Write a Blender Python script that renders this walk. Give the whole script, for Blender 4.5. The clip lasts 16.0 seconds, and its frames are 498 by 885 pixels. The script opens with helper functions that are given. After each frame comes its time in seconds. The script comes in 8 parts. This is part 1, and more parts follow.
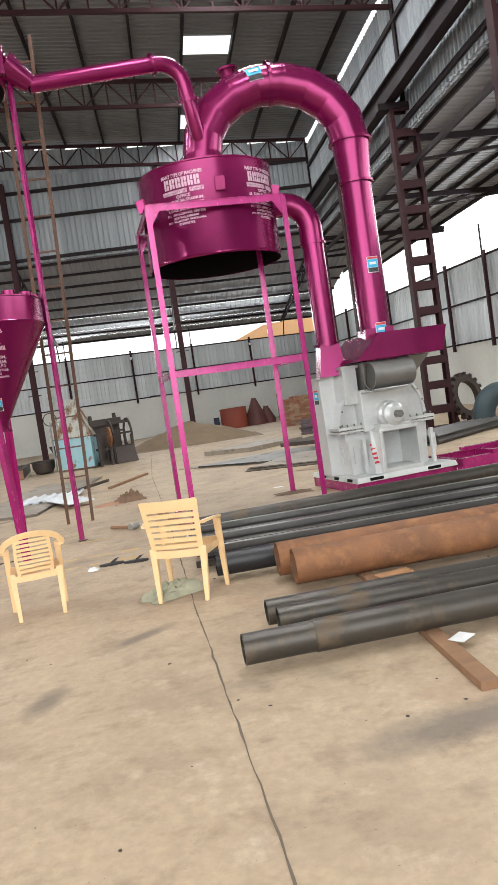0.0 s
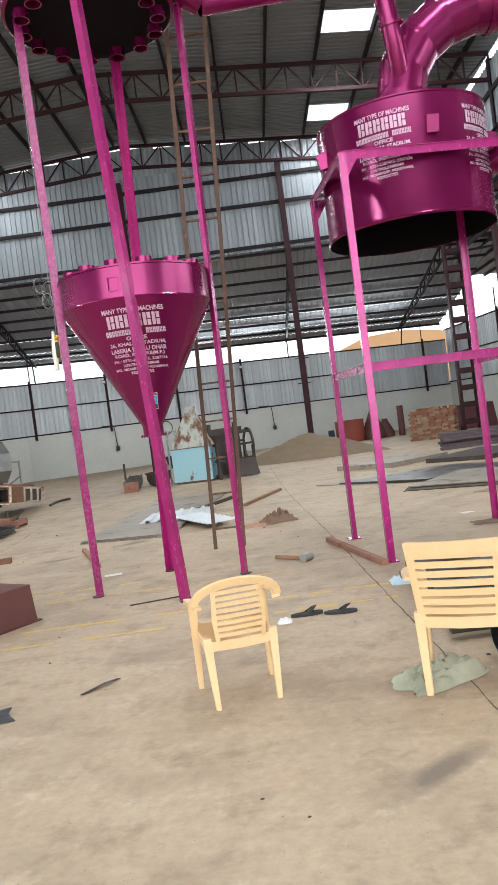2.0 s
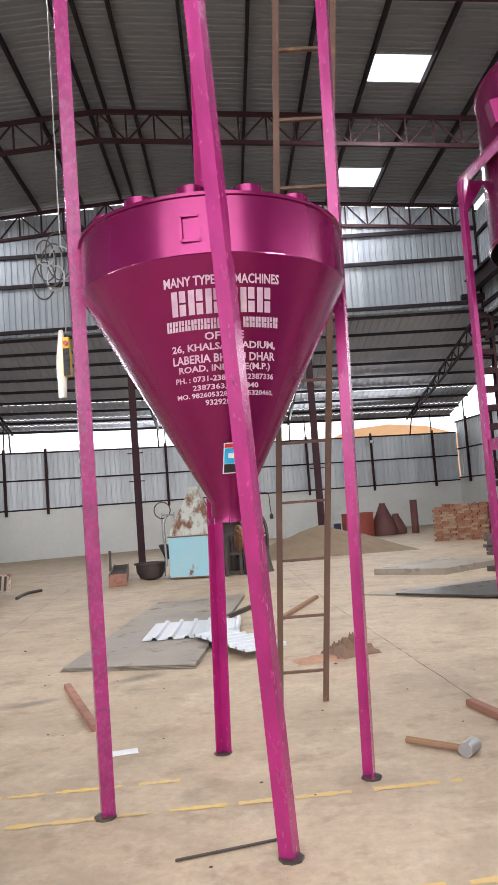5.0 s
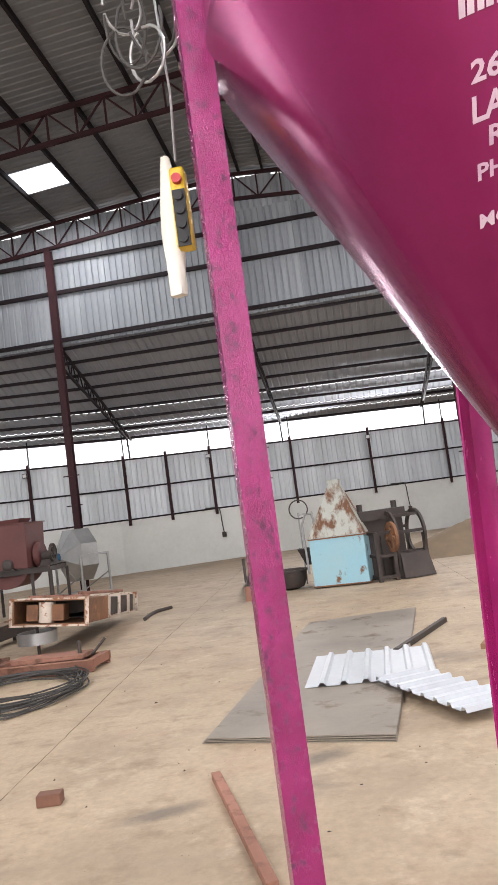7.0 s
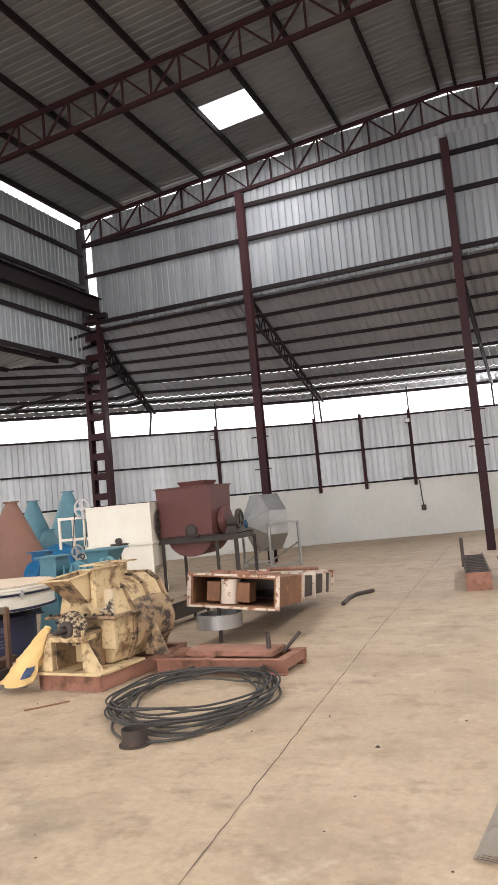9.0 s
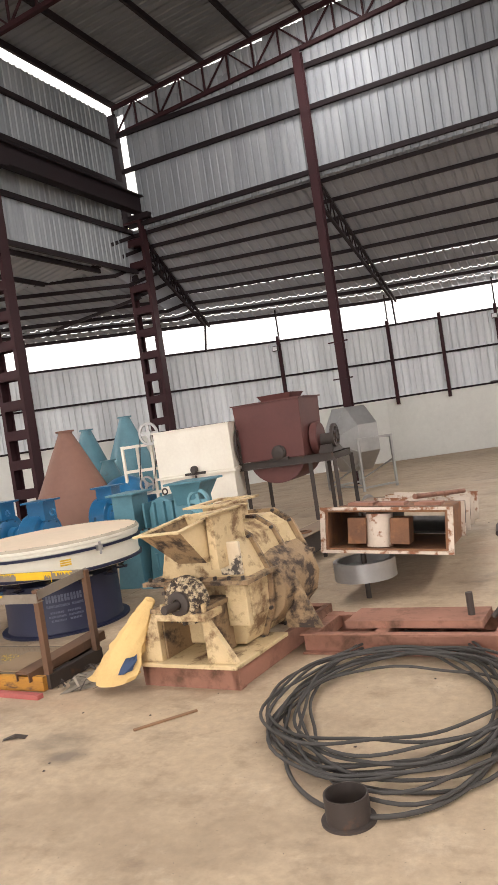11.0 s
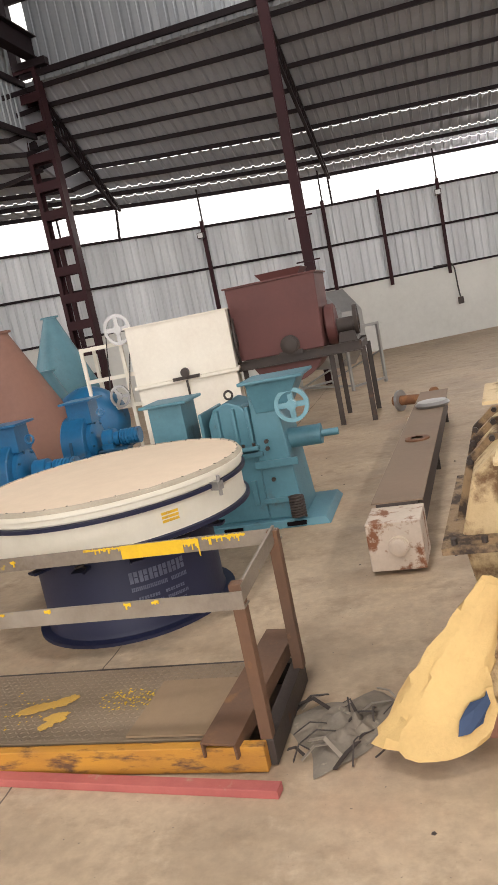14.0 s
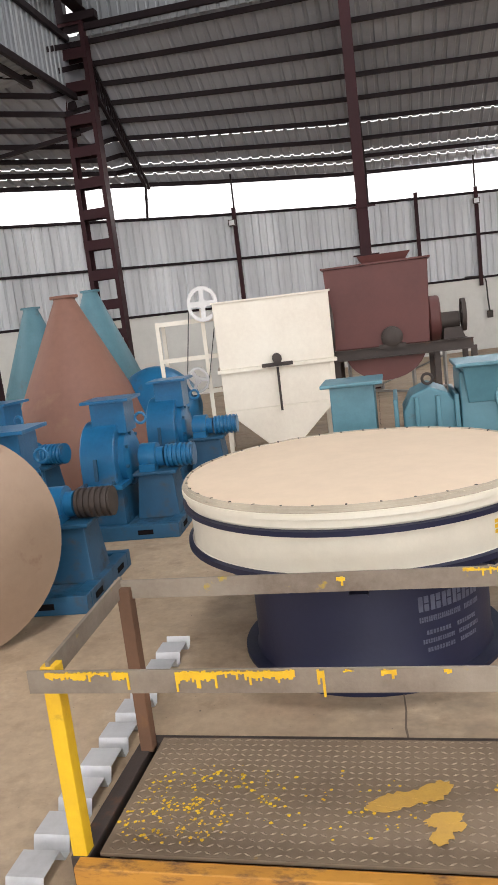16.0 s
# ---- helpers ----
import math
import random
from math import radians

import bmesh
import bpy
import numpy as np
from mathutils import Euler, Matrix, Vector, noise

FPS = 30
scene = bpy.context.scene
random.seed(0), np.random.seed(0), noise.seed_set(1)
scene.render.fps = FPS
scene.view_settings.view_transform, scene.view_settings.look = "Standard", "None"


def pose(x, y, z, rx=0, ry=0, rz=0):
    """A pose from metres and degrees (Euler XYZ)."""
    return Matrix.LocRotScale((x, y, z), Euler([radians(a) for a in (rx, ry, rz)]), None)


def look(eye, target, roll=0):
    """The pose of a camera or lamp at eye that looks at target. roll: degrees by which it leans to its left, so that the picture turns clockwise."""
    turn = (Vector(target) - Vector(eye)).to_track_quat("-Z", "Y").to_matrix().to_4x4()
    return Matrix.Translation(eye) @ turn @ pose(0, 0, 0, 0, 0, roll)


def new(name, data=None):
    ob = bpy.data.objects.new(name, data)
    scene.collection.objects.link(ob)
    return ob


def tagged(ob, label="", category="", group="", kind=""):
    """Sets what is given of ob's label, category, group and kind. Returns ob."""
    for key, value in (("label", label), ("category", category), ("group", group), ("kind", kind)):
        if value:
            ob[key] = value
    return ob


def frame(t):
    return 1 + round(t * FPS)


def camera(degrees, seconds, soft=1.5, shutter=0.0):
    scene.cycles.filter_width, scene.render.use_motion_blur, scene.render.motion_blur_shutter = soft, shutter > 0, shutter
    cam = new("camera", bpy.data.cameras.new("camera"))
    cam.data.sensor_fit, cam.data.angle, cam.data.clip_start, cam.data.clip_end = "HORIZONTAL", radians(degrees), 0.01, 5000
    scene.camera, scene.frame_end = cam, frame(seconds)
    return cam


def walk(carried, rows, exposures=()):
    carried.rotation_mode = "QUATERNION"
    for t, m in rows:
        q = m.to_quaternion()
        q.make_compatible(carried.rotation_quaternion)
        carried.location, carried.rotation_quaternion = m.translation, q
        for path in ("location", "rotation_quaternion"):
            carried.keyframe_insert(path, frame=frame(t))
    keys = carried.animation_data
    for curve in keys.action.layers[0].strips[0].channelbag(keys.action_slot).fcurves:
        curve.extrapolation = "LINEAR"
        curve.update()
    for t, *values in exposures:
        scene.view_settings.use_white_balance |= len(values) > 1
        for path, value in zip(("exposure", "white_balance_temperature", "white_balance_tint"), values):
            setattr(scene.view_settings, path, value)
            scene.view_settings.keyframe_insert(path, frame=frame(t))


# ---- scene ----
cam = camera(37.3, 16.0)
PATH = [
    (0, (1.507, -1.097, 1.592), (1.699, 0.889, 1.455), -8.4),
    (0.5, (1.26, -0.616, 1.577), (1.315, 1.38, 1.464), -8.6),
    (1, (0.957, -0.12, 1.563), (0.95, 1.878, 1.472), -8.1),
    (1.5, (0.727, 0.4, 1.587), (0.703, 2.399, 1.507), -7.6),
    (2, (0.471, 0.948, 1.587), (0.433, 2.946, 1.522), -7.4),
    (2.5, (0.234, 1.508, 1.585), (0.253, 3.507, 1.54), -6.7),
    (3, (-0.017, 2.068, 1.605), (0.083, 4.065, 1.657), -5.0),
    (3.2, (-0.114, 2.271, 1.614), (0.026, 4.263, 1.722), -4.2),
    (5.3, (-0.606, 4.497, 1.629), (-0.577, 6.49, 1.795), -4.9),
    (5.5, (-0.632, 4.739, 1.643), (-0.629, 6.732, 1.808), -5.6),
    (6, (-0.734, 5.332, 1.671), (-0.814, 7.323, 1.839), -6.3),
    (6.5, (-0.929, 5.89, 1.672), (-1.088, 7.876, 1.845), -7.0),
    (7, (-1.118, 6.47, 1.699), (-1.372, 8.445, 1.886), -7.7),
    (7.5, (-1.294, 6.994, 1.711), (-1.607, 8.959, 1.913), -8.2),
    (8, (-1.424, 7.527, 1.732), (-1.824, 9.476, 1.938), -7.7),
    (8.5, (-1.66, 8.055, 1.722), (-2.183, 9.977, 1.907), -6.8),
    (9, (-1.995, 8.615, 1.697), (-2.738, 10.464, 1.86), -5.3),
    (9.5, (-2.475, 9.162, 1.681), (-3.335, 10.965, 1.788), -7.2),
    (10, (-2.894, 9.65, 1.697), (-3.759, 11.453, 1.725), -8.0),
    (10.2, (-3.104, 9.841, 1.714), (-3.962, 11.647, 1.732), -8.3),
    (12.3, (-5.196, 11.446, 1.722), (-6.034, 13.255, 1.562), -8.3),
    (12.5, (-5.442, 11.561, 1.728), (-6.25, 13.382, 1.546), -7.9),
    (13, (-5.935, 11.778, 1.725), (-6.66, 13.629, 1.502), -9.2),
    (13.5, (-6.446, 12.063, 1.722), (-7.071, 13.944, 1.454), -10.6),
    (14, (-6.981, 12.264, 1.721), (-7.518, 14.162, 1.392), -11.5),
    (14.5, (-7.482, 12.517, 1.715), (-7.97, 14.423, 1.354), -11.7),
    (15, (-8.04, 12.724, 1.709), (-8.501, 14.635, 1.339), -11.4),
    (15.5, (-8.526, 12.891, 1.689), (-8.952, 14.813, 1.332), -9.8),
    (16, (-8.941, 12.958, 1.674), (-9.351, 14.887, 1.344), -6.9),
]
walk(cam, [(t, look(eye, target, roll)) for t, eye, target, roll in PATH], [(0, 0.12, 6300, 8), (1, 0.12, 5950, 6), (2.5, 0.12, 5950, 6), (5.5, 0.34, 6100, 13), (8, 0.42, 6350, 14), (9.5, 0.44, 6550, 14),
      (12.5, 0.33, 6800, 15), (14.5, 0.29, 6650, 14), (16, 0.36, 6450, 14)])

# ---- light ----
world = bpy.data.worlds.new("sky")
scene.world = world
world.use_nodes = True
wn = world.node_tree.nodes
sky = wn.new("ShaderNodeTexSky")
sky.sky_type = "NISHITA"
sky.sun_disc = False
sky.sun_elevation, sky.sun_rotation = radians(52), radians(200)
sky.dust_density, sky.air_density = 3.0, 1.2
wn["Background"].inputs[1].default_value = 0.11
world.node_tree.links.new(sky.outputs[0], wn["Background"].inputs[0])
sun_data = bpy.data.lights.new("sun", "SUN")
sun_data.energy, sun_data.angle, sun_data.color = 1.2, radians(12), (1.0, 0.96, 0.9)
sun = new("sun", sun_data)
sun.matrix_world = look((0, 0, 0), (-0.21, 0.58, -0.79))


def area(name, eye, target, sx, sy, power, color=(1, 0.985, 0.96)):
    d = bpy.data.lights.new(name, "AREA")
    d.shape, d.size, d.size_y, d.energy, d.color = "RECTANGLE", sx, sy, power, color
    ob = new(name, d)
    ob.matrix_world = look(eye, target)
    return ob


# daylight entering by the open front, over the low walls and through the roof lights
area("front_daylight", (-3.3, -8.6, 6.0), (-3.3, 10, 4.0), 22.0, 11.0, 2500)
area("rear_daylight", (-4.0, 36.3, 4.85), (-3.0, 20, 4.2), 24.0, 0.8, 600)
area("side_daylight", (-21.9, 10.0, 4.8), (-10, 10.0, 3.0), 30.0, 0.8, 850)
area("side_daylight", (12.6, 12.0, 6.0), (4, 12.0, 2.5), 28.0, 2.0, 700)
SKY = [(3.9, 19.95, 21.2), (3.9, 25.8, 27.1), (-8.4, 25.0, 26.15), (3.9, 14.2, 15.5), (3.9, 8.5, 9.8), (3.9, 2.9, 4.2), (-8.4, 13.2, 14.4), (-8.4, 7.5, 8.7), (-8.4, 1.8, 3.0)]
for sx, sa, sb in SKY:
    area("roof_daylight", (sx + 0.1, (sa + sb) / 2, 11.4), (sx + 0.1, (sa + sb) / 2, 0), 1.2, 1.2, 190 if sa > 24 else 320)


# ---- materials ----
def nodes_of(name):
    m = bpy.data.materials.new(name)
    m.use_nodes = True
    return m, m.node_tree.nodes, m.node_tree.links, m.node_tree.nodes["Principled BSDF"]


def mixed(n, l, fac, a, b):
    x = n.new("ShaderNodeMix")
    x.data_type = "RGBA"
    if isinstance(fac, (int, float)):
        x.inputs[0].default_value = fac
    else:
        l.new(fac, x.inputs[0])
    for i, v in ((6, a), (7, b)):
        if isinstance(v, tuple):
            x.inputs[i].default_value = (*v, 1)
        else:
            l.new(v, x.inputs[i])
    return x.outputs[2]


def ramp(n, l, src, lo, hi):
    x = n.new("ShaderNodeMapRange")
    x.inputs[1].default_value, x.inputs[2].default_value = lo, hi
    l.new(src, x.inputs[0])
    return x.outputs[0]


def coords(n, l, scale=(1, 1, 1)):
    t = n.new("ShaderNodeTexCoord")
    mp = n.new("ShaderNodeMapping")
    mp.inputs["Scale"].default_value = scale
    l.new(t.outputs["Object"], mp.inputs[0])
    return mp.outputs[0]


def noisy(n, l, vec, scale, detail=4.0, rough=0.6):
    x = n.new("ShaderNodeTexNoise")
    x.inputs["Scale"].default_value, x.inputs["Detail"].default_value, x.inputs["Roughness"].default_value = scale, detail, rough
    l.new(vec, x.inputs["Vector"])
    return x.outputs["Fac"]


def paint(name, base, dark=None, rust=None, rough=0.45, metal=0.0, grain=6.0, wear=(0.6, 0.72), stretch=(1, 1, 1), bump=0.15, coat=0.0, vary=0.0, gloss=0.5):
    """Painted or bare surface: mottled at two scales, with worn or rusty patches of their own shape."""
    m, n, l, p = nodes_of(name)
    v = coords(n, l, stretch)
    big, fine = noisy(n, l, v, grain * 0.35, 3), noisy(n, l, v, grain * 6, 5, 0.7)
    dark = dark or tuple(c * 0.68 for c in base)
    c = mixed(n, l, ramp(n, l, big, 0.3, 0.7), dark, base)
    c = mixed(n, l, ramp(n, l, fine, 0.2, 0.9), c, mixed(n, l, 0.35, c, tuple(min(1, b * 1.3) for b in base)))
    if vary:
        oi = n.new("ShaderNodeObjectInfo")
        c = mixed(n, l, ramp(n, l, oi.outputs["Random"], 0, 1 / vary), c, dark)
    if rust:
        mask = ramp(n, l, noisy(n, l, v, grain, 6, 0.65), *wear)
        c = mixed(n, l, mask, c, rust)
        rr = n.new("ShaderNodeMapRange")
        rr.inputs[3].default_value, rr.inputs[4].default_value = rough, 0.85
        l.new(mask, rr.inputs[0])
        l.new(rr.outputs[0], p.inputs["Roughness"])
    else:
        rr = n.new("ShaderNodeMapRange")
        rr.inputs[3].default_value, rr.inputs[4].default_value = rough * 0.8, min(1, rough * 1.25)
        l.new(big, rr.inputs[0])
        l.new(rr.outputs[0], p.inputs["Roughness"])
    l.new(c, p.inputs["Base Color"])
    p.inputs["Metallic"].default_value = metal
    p.inputs["Specular IOR Level"].default_value = gloss
    p.inputs["Coat Weight"].default_value = coat
    p.inputs["Coat Roughness"].default_value = 0.15
    b = n.new("ShaderNodeBump")
    b.inputs["Strength"].default_value, b.inputs["Distance"].default_value = bump, 0.01
    l.new(fine, b.inputs["Height"])
    l.new(b.outputs[0], p.inputs["Normal"])
    return m


STAINS = ((0.55, 3.15, 1.2, 0.24, 0.1), (1.05, 4.05, 0.7, 0.3, 0.08), (-0.3, 2.6, 0.4, 0.5, 0.12), (-6.9, 13.8, 0.3, 0.14, 0.1), (-7.9, 14.0, 0.3, 0.14, 0.1), (-2.5, 10.9, 0.4, 0.3, 0.1),
          (-1.2, 12.6, 0.5, 0.3, 0.15), (-7.48, 13.98, 0.4, 0.07, 0.03), (-1.6, 11.6, 0.6, 0.3, 0.12), (2.6, 2.0, 0.2, 0.6, 0.16))


def concrete():
    m, n, l, p = nodes_of("concrete_floor")
    v = coords(n, l)
    a, b, c = noisy(n, l, v, 0.22, 3), noisy(n, l, v, 1.1, 6, 0.62), noisy(n, l, v, 16, 6, 0.75)
    d, e = noisy(n, l, coords(n, l, (0.75, 1.1, 1)), 1.0, 6, 0.65), noisy(n, l, coords(n, l, (0.9, 1.1, 1)), 3.2, 8, 0.7)
    col = mixed(n, l, ramp(n, l, a, 0.3, 0.7), (0.42, 0.31, 0.20), (0.54, 0.415, 0.285))
    col = mixed(n, l, ramp(n, l, b, 0.48, 0.64), col, (0.385, 0.285, 0.19))
    col = mixed(n, l, ramp(n, l, e, 0.53, 0.76), col, (0.25, 0.175, 0.115))
    col = mixed(n, l, ramp(n, l, noisy(n, l, v, 2.3, 7, 0.7), 0.56, 0.74), col, (0.60, 0.48, 0.345))
    col = mixed(n, l, ramp(n, l, d, 0.6, 0.74), col, (0.22, 0.175, 0.13))
    col = mixed(n, l, ramp(n, l, noisy(n, l, v, 0.7, 5, 0.6), 0.58, 0.75), col, (0.46, 0.31, 0.20))
    col = mixed(n, l, ramp(n, l, c, 0.35, 0.7), mixed(n, l, 0.4, col, (0.2, 0.16, 0.12)), col)
    col = mixed(n, l, ramp(n, l, noisy(n, l, v, 55, 3, 0.5), 0.70, 0.76), col, (0.12, 0.095, 0.075))
    edge = noisy(n, l, v, 7, 6, 0.7)
    for cx, cy, rot, lx, ly in STAINS:
        mp = n.new("ShaderNodeMapping")
        mp.vector_type = "TEXTURE"
        mp.inputs["Location"].default_value, mp.inputs["Rotation"].default_value, mp.inputs["Scale"].default_value = (cx, cy, 0), (0, 0, rot), (lx, ly, 1)
        l.new(v, mp.inputs[0])
        ln = n.new("ShaderNodeVectorMath")
        ln.operation = "LENGTH"
        l.new(mp.outputs[0], ln.inputs[0])
        ad = n.new("ShaderNodeMath")
        ad.operation = "ADD"
        l.new(ln.outputs["Value"], ad.inputs[0])
        l.new(edge, ad.inputs[1])
        k = ramp(n, l, ad.outputs[0], 1.7, 0.9)
        mu = n.new("ShaderNodeMath")
        mu.operation, mu.inputs[1].default_value = "MULTIPLY", 0.75
        l.new(k, mu.inputs[0])
        col = mixed(n, l, mu.outputs[0], col, (0.13, 0.105, 0.085))
    l.new(col, p.inputs["Base Color"])
    r = n.new("ShaderNodeMapRange")
    r.inputs[3].default_value, r.inputs[4].default_value = 0.4, 0.85
    l.new(e, r.inputs[0])
    l.new(r.outputs[0], p.inputs["Roughness"])
    bp = n.new("ShaderNodeBump")
    bp.inputs["Strength"].default_value, bp.inputs["Distance"].default_value = 0.35, 0.006
    l.new(c, bp.inputs["Height"])
    l.new(bp.outputs[0], p.inputs["Normal"])
    return m


CONCRETE = concrete()
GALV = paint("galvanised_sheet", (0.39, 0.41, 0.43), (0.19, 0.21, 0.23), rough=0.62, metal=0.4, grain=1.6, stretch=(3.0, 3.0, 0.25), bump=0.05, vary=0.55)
# Zinc sheet lightened and streaked to paint daylight coming through the boundary walls.
FENCE_SHEET_LIT = paint("lit_zinc_sheet", (0.74, 0.76, 0.78), (0.42, 0.44, 0.46), rough=0.5, metal=0.3, grain=1.8, stretch=(4.0, 4.0, 0.2), bump=0.05, vary=0.45)
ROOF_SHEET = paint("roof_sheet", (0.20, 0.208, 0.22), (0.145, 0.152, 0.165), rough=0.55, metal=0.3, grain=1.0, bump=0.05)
LEAN_SHEET = paint("lean_to_sheet", (0.34, 0.355, 0.385), (0.25, 0.265, 0.295), rough=0.65, metal=0.1, grain=1.0, bump=0.05)
STEEL = paint("red_oxide_steel", (0.040, 0.013, 0.016), (0.023, 0.009, 0.011), rough=0.6, grain=3, gloss=0.2)
STEEL_DARK = paint("dark_steel", (0.020, 0.013, 0.015), (0.012, 0.009, 0.011), rough=0.6, grain=3, gloss=0.15)
PLASTER = paint("white_plaster", (0.70, 0.70, 0.66), (0.58, 0.58, 0.54), rust=(0.42, 0.40, 0.36), wear=(0.66, 0.85), rough=0.8, grain=1.2)
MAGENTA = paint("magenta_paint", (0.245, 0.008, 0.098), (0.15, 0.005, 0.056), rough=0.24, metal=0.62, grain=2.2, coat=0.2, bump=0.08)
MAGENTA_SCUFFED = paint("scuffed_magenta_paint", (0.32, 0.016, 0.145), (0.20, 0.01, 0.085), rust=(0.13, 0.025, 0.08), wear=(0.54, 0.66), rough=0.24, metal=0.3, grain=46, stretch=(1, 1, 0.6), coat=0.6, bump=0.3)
# Lighter copy of the magenta: the legs' glossy highlight is in the base colour.
MAGENTA_LIT = paint("magenta_lit_paint", (0.40, 0.018, 0.175), (0.27, 0.011, 0.115), rust=(0.12, 0.014, 0.065), wear=(0.62, 0.75), rough=0.24, metal=0.35, grain=26, stretch=(1, 1, 0.4), coat=0.5, bump=0.2)
# Near-black for surfaces that stand in for shade in hollows and beneath things.
SHADE_BLACK = paint("painted_shade_black", (0.008, 0.006, 0.007), rough=0.9, gloss=0.1)
SILVER = paint("silver_paint", (0.62, 0.63, 0.62), (0.45, 0.46, 0.46), rough=0.38, metal=0.4, grain=4)
RUST = paint("rusty_steel", (0.22, 0.095, 0.04), (0.10, 0.045, 0.025), rust=(0.31, 0.145, 0.06), wear=(0.5, 0.72), rough=0.7, grain=7, bump=0.5)
DARK_PIPE = paint("dark_pipe", (0.075, 0.067, 0.058), (0.034, 0.03, 0.025), rust=(0.16, 0.12, 0.08), wear=(0.56, 0.74), rough=0.36, metal=0.5, grain=3)
BAR_STEEL = paint("dull_bar_steel", (0.24, 0.235, 0.225), (0.13, 0.125, 0.12), rough=0.42, metal=0.6, grain=4)
CREAM = paint("cream_plastic", (0.74, 0.52, 0.28), (0.66, 0.45, 0.23), rough=0.33, grain=5, bump=0.03)


# ---- mesh helpers ----
def box(bm, x0, x1, y0, y1, z0, z1, m=None):
    v = [bm.verts.new((m @ Vector(c)) if m else c) for c in ((x0, y0, z0), (x1, y0, z0), (x1, y1, z0), (x0, y1, z0), (x0, y0, z1), (x1, y0, z1), (x1, y1, z1), (x0, y1, z1))]
    for f in ((3, 2, 1, 0), (4, 5, 6, 7), (0, 1, 5, 4), (1, 2, 6, 5), (2, 3, 7, 6), (3, 0, 4, 7)):
        bm.faces.new([v[i] for i in f])


def frame_of(d, up=None):
    d = Vector(d).normalized()
    up = Vector(up) if up else (Vector((0, 0, 1)) if abs(d.z) < 0.9 else Vector((1, 0, 0)))
    s = d.cross(up).normalized()
    return d, s, s.cross(d).normalized()


def beam(bm, p, q, w, h, up=None):
    """A rectangular bar from p to q, w wide and h high."""
    p, q = Vector(p), Vector(q)
    d, s, u = frame_of(q - p, up)
    v = [bm.verts.new(c + s * a * w / 2 + u * b * h / 2) for c in (p, q) for a, b in ((-1, -1), (1, -1), (1, 1), (-1, 1))]
    for f in ((3, 2, 1, 0), (4, 5, 6, 7), (0, 1, 5, 4), (1, 2, 6, 5), (2, 3, 7, 6), (3, 0, 4, 7)):
        bm.faces.new([v[i] for i in f])


def section(bm, p, q, outline, up=None):
    """A closed outline of (side, up) points swept from p to q."""
    p, q = Vector(p), Vector(q)
    d, s, u = frame_of(q - p, up)
    a = [bm.verts.new(p + s * x + u * y) for x, y in outline]
    b = [bm.verts.new(q + s * x + u * y) for x, y in outline]
    k = len(outline)
    for i in range(k):
        bm.faces.new((a[i], a[(i + 1) % k], b[(i + 1) % k], b[i]))
    bm.faces.new(a[::-1])
    bm.faces.new(b)


def angle_bar(bm, p, q, w, t, up=None, flip=(1, 1)):
    fx, fy = flip
    o = [(0, 0), (w, 0), (w, t), (t, t), (t, w), (0, w)]
    section(bm, p, q, [(x * fx, y * fy) for x, y in (o if fx * fy > 0 else o[::-1])], up)


def channel_bar(bm, p, q, w, h, t, up=None, side=1):
    o = [(0, -h / 2), (w, -h / 2), (w, -h / 2 + t), (t, -h / 2 + t), (t, h / 2 - t), (w, h / 2 - t), (w, h / 2), (0, h / 2)]
    section(bm, p, q, [(x * side, y) for x, y in (o if side > 0 else o[::-1])], up)


def i_bar(bm, p, q, w, h, t, up=None):
    a, b, c = w / 2, h / 2, t / 2
    section(bm, p, q, [(-a, -b), (a, -b), (a, -b + t), (c, -b + t), (c, b - t), (a, b - t), (a, b), (-a, b), (-a, b - t), (-c, b - t), (-c, -b + t), (-a, -b + t)], up)


def sweep(bm, pts, radii, seg=20, caps=True):
    pts = [Vector(p) for p in pts]
    if not hasattr(radii, "__len__"):
        radii = [radii] * len(pts)
    rings, s = [], None
    for i, p in enumerate(pts):
        d = (pts[min(i + 1, len(pts) - 1)] - pts[max(i - 1, 0)]).normalized()
        if s is None:
            _, s, u = frame_of(d)
        else:
            s = (s - d * s.dot(d)).normalized()
            u = s.cross(d).normalized()
        rings.append([bm.verts.new(p + (s * math.cos(2 * math.pi * k / seg) + u * math.sin(2 * math.pi * k / seg)) * radii[i]) for k in range(seg)])
    for a, b in zip(rings, rings[1:]):
        for k in range(seg):
            bm.faces.new((a[k], a[(k + 1) % seg], b[(k + 1) % seg], b[k]))
    if caps:
        bm.faces.new(rings[0][::-1])
        bm.faces.new(rings[-1])


def lathe(bm, prof, seg=40, m=None, cap0=False, cap1=False):
    """A profile of (radius, height) points turned round z."""
    rings = []
    for r, z in prof:
        ring = []
        for k in range(seg):
            c = Vector((r * math.cos(2 * math.pi * k / seg), r * math.sin(2 * math.pi * k / seg), z))
            ring.append(bm.verts.new(m @ c if m else c))
        rings.append(ring)
    for a, b in zip(rings, rings[1:]):
        for k in range(seg):
            bm.faces.new((a[k], a[(k + 1) % seg], b[(k + 1) % seg], b[k]))
    if cap0:
        bm.faces.new(rings[0][::-1])
    if cap1:
        bm.faces.new(rings[-1])


def tube(bm, p, q, r, seg=20, wall=0.0):
    """A solid bar, or with wall a hollow pipe, from p to q."""
    if not wall:
        sweep(bm, [p, q], r, seg)
        return
    p, q = Vector(p), Vector(q)
    d, s, u = frame_of(q - p)
    m = Matrix((s, u, d)).transposed().to_4x4()
    m.translation = p
    length = (q - p).length
    lathe(bm, [(r - wall, 0), (r, 0), (r, length), (r - wall, length), (r - wall, 0)], seg, m)


